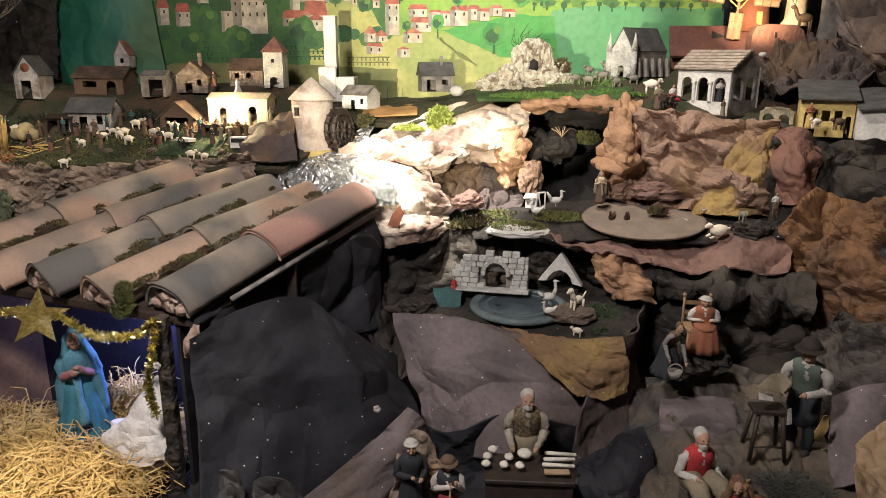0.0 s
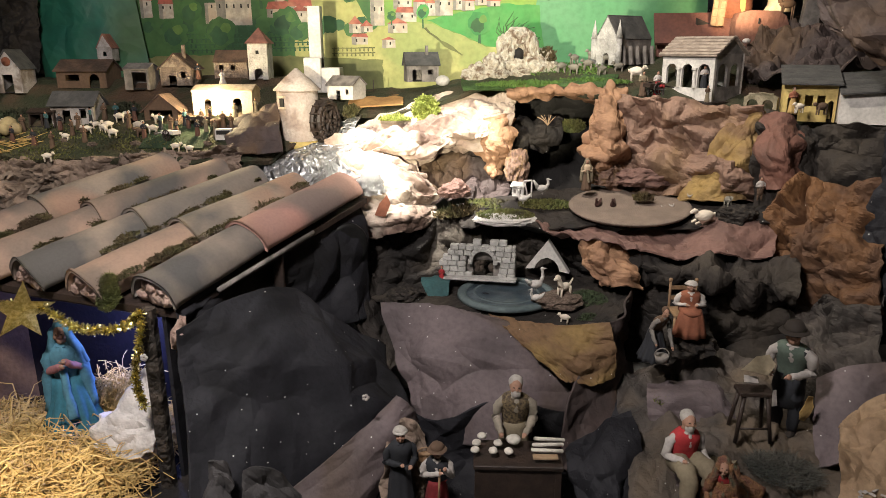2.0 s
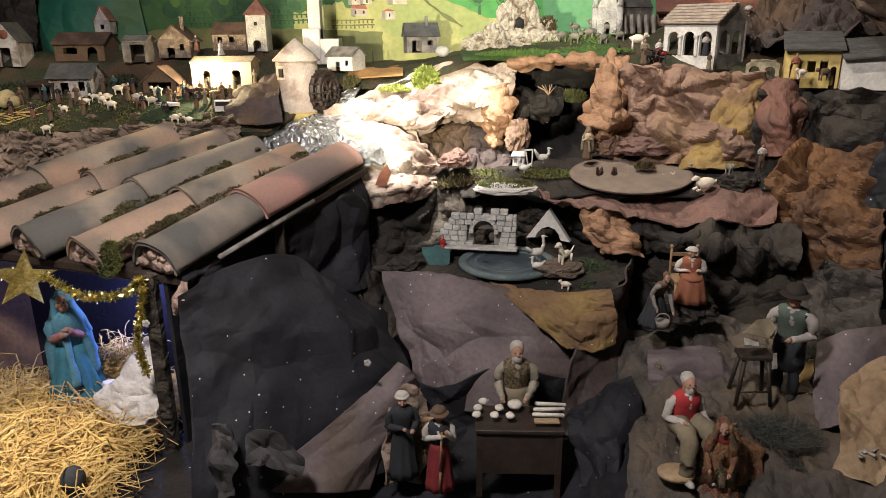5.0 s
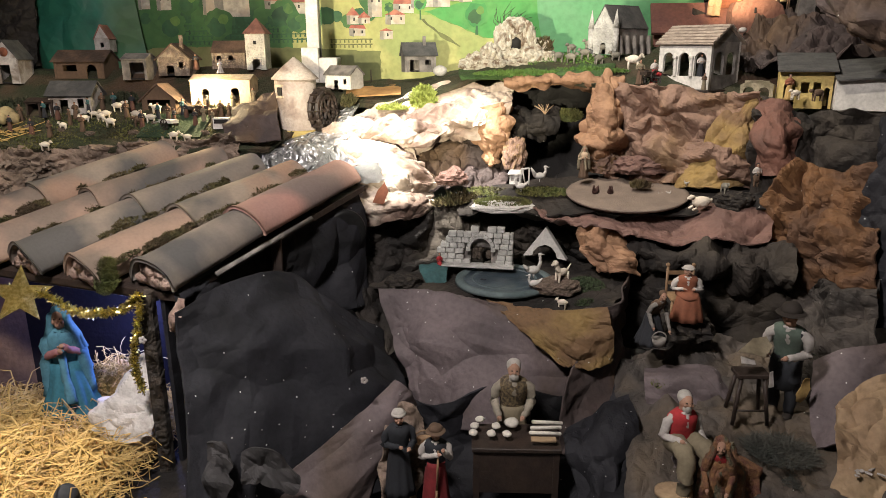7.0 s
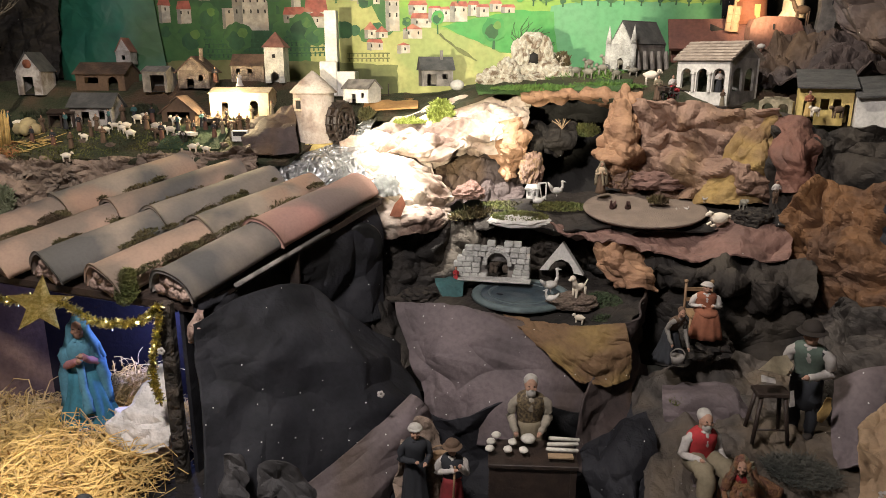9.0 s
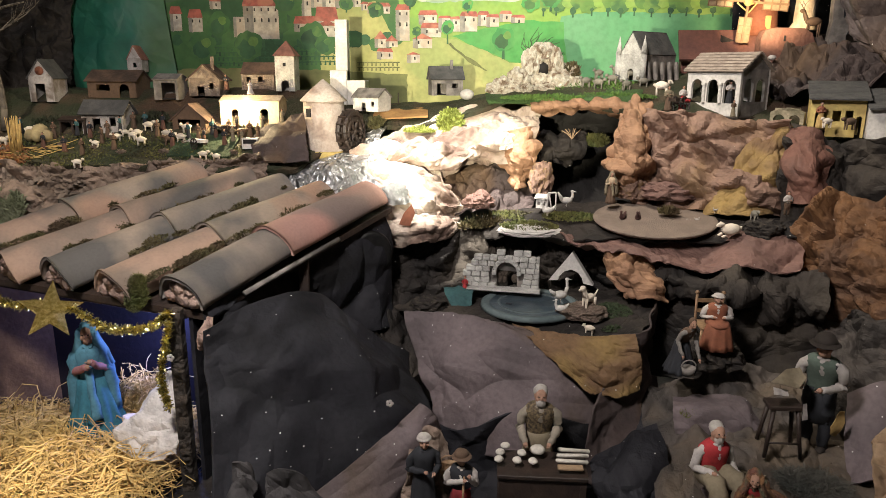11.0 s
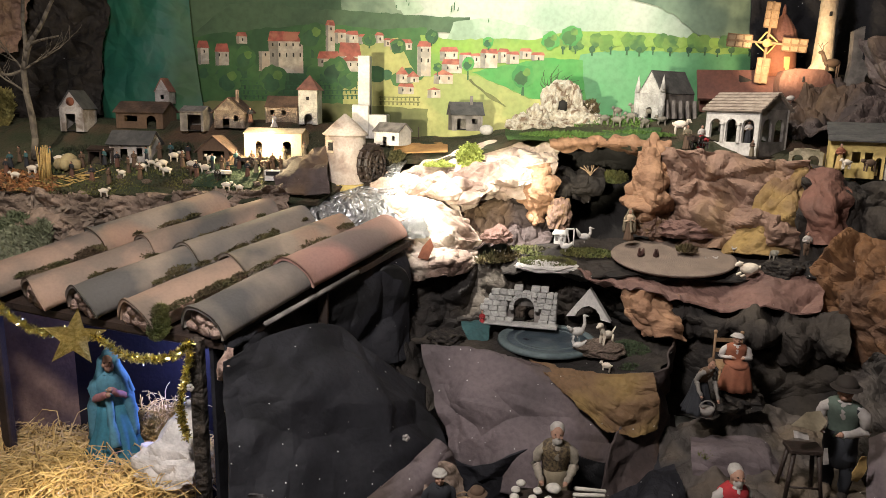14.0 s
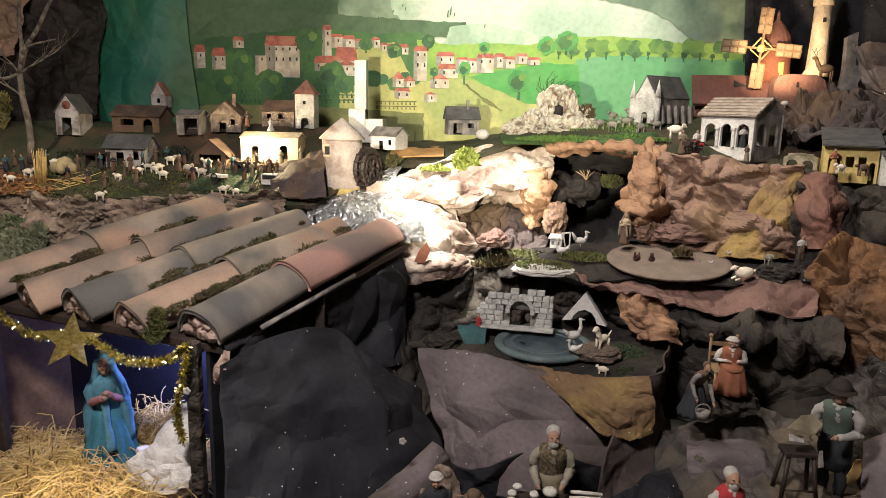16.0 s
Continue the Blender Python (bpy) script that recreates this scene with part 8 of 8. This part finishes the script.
tufts("bush", [(Vector((-0.965, 2.792, 1.291)), (0.12, 0, 0), (0, 0.02, 0.012), 700), (Vector((-1.352, 2.870, 1.329)), (0.06, 0, 0), (0, 0.03, 0.03), 500), (Vector((-1.751, 2.836, 1.312)), (0.1, 0, 0), (0, 0.03, 0.025), 500)], mat("dark_foliage", (0.02, 0.03, 0.012), (0.035, 0.035, 0.018), island=0.5), "dark low bushes between the village houses", "bush", h=0.022, w=0.003, seed=53)
for k, at in enumerate(((-1.511, 2.682, 1.235), (-1.391, 2.660, 1.223), (-1.227, 2.667, 1.228), (-1.166, 2.722, 1.255), (-1.647, 2.697, 1.242), (-1.863, 2.664, 1.225), (-0.957, 2.667, 1.228))):
    rock("rock", at, (0.016 + 0.004 * (k % 3), 0.013, 0.011), CORK, "small brown stone on the village ground", seed=70 + k)
tufts("bush", [(Vector((0.332, 3.000, 1.523)), (0.03, 0, 0.0), (0, 0.02, 0.04), 700)], MOSS_DRY, "olive shrub beside the grotto stones", "bush", h=0.025, w=0.003, seed=54)
twigs = Bld()
rng = random.Random(21)
for k in range(26):
    a = rng.uniform(-1.4, 1.4)
    L = rng.uniform(0.04, 0.1)
    p0 = (0.05 * rng.uniform(-1, 1), 0, 0)
    tube(twigs, [p0, (p0[0] + L * 0.5 * math.sin(a), 0.005, L * 0.5 * math.cos(a)), (p0[0] + L * math.sin(a + 0.5), 0.01, L * math.cos(a + 0.3))], 0.0016, 0.0008, n=4)
solid("dry_twig", twigs, BARK, "tangle of dark twigs behind the grotto stones", "twigs", (0.192, 3.060, 1.611))


# ---- terrace below the cliff ----
DISC = (0.576, 2.450, 1.036)
solid("sandy_disc", Bld().lathe([(0.2, -0.012), (0.208, -0.004), (0.205, 0.0), (0.19, 0.001), (0.005, 0.0015)], n=48, sy=0.85), mat("sandy_grey_flock", (0.22, 0.17, 0.135), (0.17, 0.13, 0.105), scale=18, bump=0.5, bscale=120), "sandy grey disc with hens and a shepherdess", "disc").matrix_basis = pose(DISC[0], DISC[1], DISC[2] + 0.016, 9, -1, 0)
slab = rock("foam_slab", (0.150, 2.420, 1.004), (0.11, 0.06, 0.022), WHITE, "white foam slab topped with moss", "slab", seed=41, amp=0.15)
tufts("moss_bed", [(Vector((0.150, 2.430, 1.018)), (0.1, 0, 0), (0, 0.06, 0.004), 1800), (Vector((0.295, 2.500, 1.039)), (0.1, 0, 0), (0, 0.06, 0.005), 1100), (Vector((0.099, 2.550, 1.030)), (0.09, 0, 0), (0, 0.05, 0.005), 600)], MOSS, "green moss bed with hens", h=0.012, w=0.0025, seed=41)
tufts("dry_grass", [(Vector((-0.022, 2.500, 0.998)), (0.08, 0, 0.01), (0, 0.04, 0.0), 500)], MOSS_DRY, "dry brown grass beside the moss bed", "grass", h=0.035, w=0.0012, seed=42, lean=0.8)
tufts("moss_bed", [(Vector((0.428, 2.880, 1.269)), (0.05, 0, 0), (0, 0.04, 0.02), 1100)], MOSS, "green moss on the cave ledge", h=0.018, w=0.0025, seed=43)
tufts("moss_bed", [(Vector((0.620, 2.450, 1.070)), (0.035, 0, 0), (0, 0.02, 0.003), 500)], MOSS_DRY, "brown tuft on the sandy disc", h=0.02, w=0.002, seed=44)
twigb = Bld()
rng = random.Random(3)
for k in range(9):
    a = rng.uniform(-1.2, 1.2)
    tube(twigb, [(0, 0, 0), (0.02 * math.sin(a), 0, 0.02), (0.045 * math.sin(a), 0.01, 0.04 * math.cos(a * 0.6))], 0.0015, 0.0008, n=4)
solid("dry_twig", twigb, TAN, "small dry twig in the cave mouth", "twig", (0.323, 2.800, 1.283))
figure("shepherdess_figurine", "standing shepherdess figurine in a cream blouse and brown skirt", (0.435, 2.520, 1.088), 0.112, 0, robe=C_BROWN, top=CREAM, sleeve=CREAM, hair=C_KHAKI, how="stand", hat="veil")


def bird(name, at, s, m, label, rz=0.0, neck=0.6, legs=True, tail=0.5, group=""):
    b = Bld()
    b.ball((0, 0, 0.42), (0.42, 0.24, 0.24), n=12)
    b.cone((0.3, 0, 0.45), (0.62, 0, 0.5 + tail * 0.5), 0.17, 0.05, n=8)
    tube(b, [(-0.3, 0, 0.5), (-0.42, 0, 0.5 + neck * 0.5), (-0.36, 0, 0.5 + neck)], 0.12, 0.075, n=8)
    b.ball((-0.38, 0, 0.55 + neck), (0.13, 0.09, 0.1), n=9)
    b.cone((-0.48, 0, 0.55 + neck), (-0.65, 0, 0.52 + neck), 0.045, 0.012, n=6)
    if legs:
        for q in (-1, 1):
            b.cone((0, 0.1 * q, 0.25), (0, 0.1 * q, 0), 0.03, 0.025, n=5)
    else:
        for v in b.bm.verts:
            v.co.z -= 0.2
    for v in b.bm.verts:
        v.co *= s
    return solid(name, b, m, label, "figurine", at, rz, group)


bird("rooster_figurine", (0.280, 2.500, 1.077), 0.05, WHITE, "white rooster figurine on the moss", 180, neck=0.5, tail=1.0)
bird("goose_figurine", (0.213, 2.470, 1.048), 0.046, WHITE, "white goose figurine on the moss", 20, neck=0.7)
C_HEN = paint("dark_red_brown_paint", (0.06, 0.025, 0.02))
H1 = bird("hen_figurine", (0.466, 2.440, 1.037), 0.045, C_HEN, "dark brown hen figurine on the sandy disc", 60, neck=0.3, group="hens on the disc")
copy_thing(H1, pose(*(0.517, 2.440, 1.036), 0, 0, 70))
C1 = bird("chick_figurine", (0.683, 2.430, 1.041), 0.017, C_WHITE, "tiny pale chick figurine on the sandy disc", 30, neck=0.3, group="chicks on the disc")
copy_thing(C1, pose(*(0.712, 2.430, 1.046), 0, 0, 140))
copy_thing(C1, pose(*(0.775, 2.450, 1.076), 0, 0, 10))
sheep((0.785, 2.310, 1.019), 0.07, 8, lying=True, label="large white lying sheep figurine", group="")
sheep((0.873, 2.360, 1.066), 0.04, 100, GREYWOOL, label="grey sheep figurine behind the boulder", group="")
figure("shepherd_figurine", "small shepherd figurine in a white shirt", (0.972, 2.360, 1.085), 0.085, 0, robe=C_BROWN, top=C_WHITE, sleeve=C_WHITE, how="trousers")
pen = thing("goat_pen", "little white wooden hutch on the moss", "hutch", (0.196, 2.530, 1.062), -15)
pen.scale = (0.72, 0.72, 0.8)
part("body", Bld().wall(-0.028, 0.028, 0.045, 0, 0.005, [(-0.02, -0.006, 0.012, 0.03, False), (0.006, 0.02, 0.012, 0.03, False)]), WHITE, pen)
part("body", Bld().box((0, 0.03, 0.022), (0.056, 0.05, 0.044)), GREYW, pen)
part("roof", Bld().box((0, 0.02, 0.05), (0.07, 0.06, 0.006), rx=10), WHITE, pen)
fr = Bld()
for p, q in (((0.03, 0, 0), (0.03, 0, 0.07)), ((0.07, 0, 0), (0.07, 0, 0.075)), ((0.03, 0, 0.07), (0.07, 0, 0.075)), ((0.05, 0.01, 0.0), (0.035, 0, 0.07))):
    fr.cone(p, q, 0.004, 0.004, n=6)
part("frame", fr, WHITE, pen)

solid("orange_scrap", Bld().prism([(-0.025, -0.03), (0.012, -0.035), (0.03, 0.01), (0.018, 0.04), (-0.008, 0.01)], -0.004, 0.004), C_RUST, "orange-brown paper scrap beside the foil", "paper scrap", (-0.269, 2.380, 1.056))


# ---- fountain and pond ----
def fountain(at):
    t = thing("fountain_wall", "pale stone block fountain wall with a dark arched niche", "fountain", at, -8)
    th, rng = 0.035, random.Random(2)
    bh, top = 0.0165, ((-0.135, 0.05), (-0.12, 0.07), (-0.09, 0.09), (-0.06, 0.105), (-0.035, 0.125), (0.045, 0.112), (0.1, 0.105))
    part("core", Bld().wall(-0.125, 0.1, 0.062, 0.012, th, [(-0.03, 0.032, 0, 0.052, True)]), GREYW, t)
    row = 0
    z = 0.0
    while z < 0.125:
        x = -0.135 + 0.011 * (row % 2)
        while x < 0.098:
            w = 0.022 + 0.007 * rng.random()
            w = min(w, 0.1 - x)
            cx, cz = x + w / 2, z + bh / 2
            lim = np.interp(cx, [p for p, _ in top], [q for _, q in top])
            arch = abs(cx - 0.001) < 0.042 and cz < 0.05 or (cx - 0.001) ** 2 + (cz - 0.05) ** 2 < 0.041 ** 2
            crenel = cz > 0.105 and (int((cx + 0.14) / 0.022) % 2 == 0)
            if cz < lim and not arch and not crenel and w > 0.008:
                part("stone_block", Bld().box((cx, 0.006 + 0.002 * rng.random(), cz), (w - 0.0015, 0.022 + 0.004 * rng.random(), bh - 0.0015), bev=0.0015), STONE, t)
            x += w
        z += bh
        row += 1
    for k in range(9):
        a = math.pi * k / 8
        o = part("arch_stone", Bld().box((0, 0, 0), (0.014, 0.03, 0.013), bev=0.0015), STONE, t)
        o.matrix_basis = pose(0.001 - 0.038 * math.cos(a), 0.004, 0.05 + 0.038 * math.sin(a), 0, math.degrees(a) - 90, 0)
    # Lumps take a dark bark colour to stand for the niche's shade.
    nb = Bld()
    for k in range(12):
        nb.ball((rng.uniform(-0.025, 0.027), 0.024 + rng.uniform(-0.004, 0.006), rng.uniform(0.01, 0.075)), (0.011, 0.01, 0.014), n=7)
    part("niche", nb, BARK, t, "rough bark in the niche, darkened for its depth")
    part("basin_step", Bld().box((-0.015, -0.012, 0.002), (0.24, 0.05, 0.006), bev=0.002), STONE, t)


FNT = (0.073, 2.330, 0.822)
fountain(FNT)
bpy.data.objects["fountain_wall"].matrix_basis = pose(*FNT, 0, 0, -8) @ Matrix.Diagonal((1.1, 1.0, 1.16, 1))
POND = (0.151, 2.240, 0.799)
pond = thing("pond", "shallow round blue-grey pond with a raised rim", "pond", (POND[0], POND[1], POND[2] + 0.004))
part("water", Bld().lathe([(0.132, 0.0), (0.13, 0.002), (0.004, 0.0022)], n=48), WATER, pond, "blue-grey painted water")
part("inner_ring", Bld().lathe([(0.11, 0.0015), (0.109, 0.0035), (0.1, 0.0035), (0.099, 0.0015)], n=48), mat("pale_pond_ring", (0.11, 0.14, 0.15), (0.08, 0.105, 0.115), scale=20), pond)
part("floating_leaf", Bld().ball((-0.07, -0.02, 0.004), (0.012, 0.005, 0.002), n=8, rz=-20), C_DARK, pond, "dark floating leaf")
part("rim", Bld().lathe([(0.162, -0.01), (0.16, 0.002), (0.15, 0.006), (0.136, 0.004), (0.13, -0.004)], n=48), mat("teal_grey_rim", (0.12, 0.155, 0.16), (0.08, 0.11, 0.115), scale=14), pond, "teal-grey rim")
bird("swan_figurine", (0.237, 2.170, 0.834), 0.056, WHITE, "white long-necked swan figurine by the pond", 195, neck=0.75)
bird("duck_figurine", (0.237, 2.130, 0.818), 0.042, WHITE, "small white duck figurine on the pond", 10, neck=0.5, legs=False)


def dog(at, s, label, rz):
    b = Bld()
    b.ball((0, 0, 0.5), (0.16, 0.36, 0.19), n=10)
    for x in (-0.1, 0.1):
        b.cone((x, -0.26, 0.5), (x, -0.3, 0), 0.07, 0.05, n=6)
        b.cone((x, 0.26, 0.5), (x, 0.3, 0), 0.08, 0.05, n=6)
    b.cone((0, -0.25, 0.58), (0, -0.4, 0.95), 0.14, 0.1, n=8)
    b.ball((0, -0.46, 1.0), (0.13, 0.17, 0.14), n=9)
    b.ball((0, -0.62, 0.96), (0.07, 0.1, 0.07), n=7)
    b.cone((0, 0.34, 0.55), (0, 0.55, 0.8), 0.05, 0.03, n=5)
    for v in b.bm.verts:
        v.co *= s
    solid("dog_figurine", b, WOOL, label, "figurine", at, rz)


rock("rock", (0.307, 2.140, 0.813), (0.075, 0.05, 0.03), CORK, "flat brown stone at the pond edge", seed=44, amp=0.25)
dog((0.322, 2.130, 0.830), 0.068, "white dog figurine standing on a flat stone", -50)
sheep((0.317, 2.060, 0.770), 0.034, -20, label="small white lamb figurine below the pond", group="")
tufts("moss_bed", [(Vector((0.410, 2.200, 0.797)), (0.06, 0, 0), (0, 0.07, 0.008), 1500), (Vector((0.386, 2.100, 0.778)), (0.05, 0, 0), (0, 0.03, 0.004), 600)], mat("dark_green_moss", (0.025, 0.045, 0.018), (0.035, 0.05, 0.02), island=0.3), "dark green moss at the pond edge", h=0.006, w=0.002, seed=45, lean=1.5)
ar = thing("white_arch", "white pointed plaster arch leaning behind the pond", "arch", (0.292, 2.360, 0.842), -16)
b = Bld()
outer = [(-0.075, 0.0), (0.0, 0.105), (0.075, -0.005)]
inner = [(0.042, 0.0), (0.037, 0.018), (0.023, 0.036), (0.0, 0.045), (-0.023, 0.036), (-0.039, 0.018), (-0.044, 0.003)]
b.prism(outer + inner, 0, 0.03)
part("arch_body", b, WHITE, ar)
figure("red_figurine", "small round figurine in red clothes by the fountain", (-0.065, 2.320, 0.808), 0.065, 0, robe=C_RED, top=C_RED, sleeve=C_RED, hair=C_RUST, how="kneel")
drape("teal_cloth", [[(-0.137, 2.330, 0.815), (-0.089, 2.330, 0.821), (-0.035, 2.320, 0.819)], [(-0.127, 2.270, 0.811), (-0.082, 2.270, 0.817), (-0.038, 2.270, 0.816)], [(-0.102, 2.240, 0.779), (-0.065, 2.230, 0.785), (-0.036, 2.240, 0.791)]], C_TEAL, "dull teal cloth beside the fountain", "cloth", amp=0.012, freq=14, seed=97, kind="", back=0.002)
rock("rock", (-0.175, 2.220, 0.796), (0.06, 0.04, 0.03), DARK, "flat dark stone at the terrace edge", seed=46, amp=0.3)
plate = thing("dark_plate", "black round plate under the roof edge, red dots for tiny lights", "plate", (-0.377, 2.280, 0.948), 30)
ring = Bld().lathe([(0.058, -0.012), (0.07, -0.014), (0.076, 0.0), (0.07, 0.014), (0.058, 0.012)], n=32)
for v in ring.bm.verts:
    v.co.y, v.co.z = -v.co.z, v.co.y
part("rim", ring, IRON, plate)
part("disc", Bld().cone((0, -0.004, 0), (0, 0.008, 0), 0.06, 0.06, n=28), IRON, plate)
# Tiny red lights imitated by red-coloured balls that do not glow.
for x, z in ((0.01, 0.01), (0.018, -0.004), (0.0, -0.014)):
    part("dot", Bld().ball((x, -0.0075, z), 0.0025, n=6), C_RED, plate, "red dot in place of a tiny red light")
bl = Bld().box((0, 0, 0), (0.03, 0.012, 0.13), bev=0.002)
solid("dark_stake", bl, WOOD, "dark square stake under the roof edge", "stake", (-0.534, 2.030, 0.931))
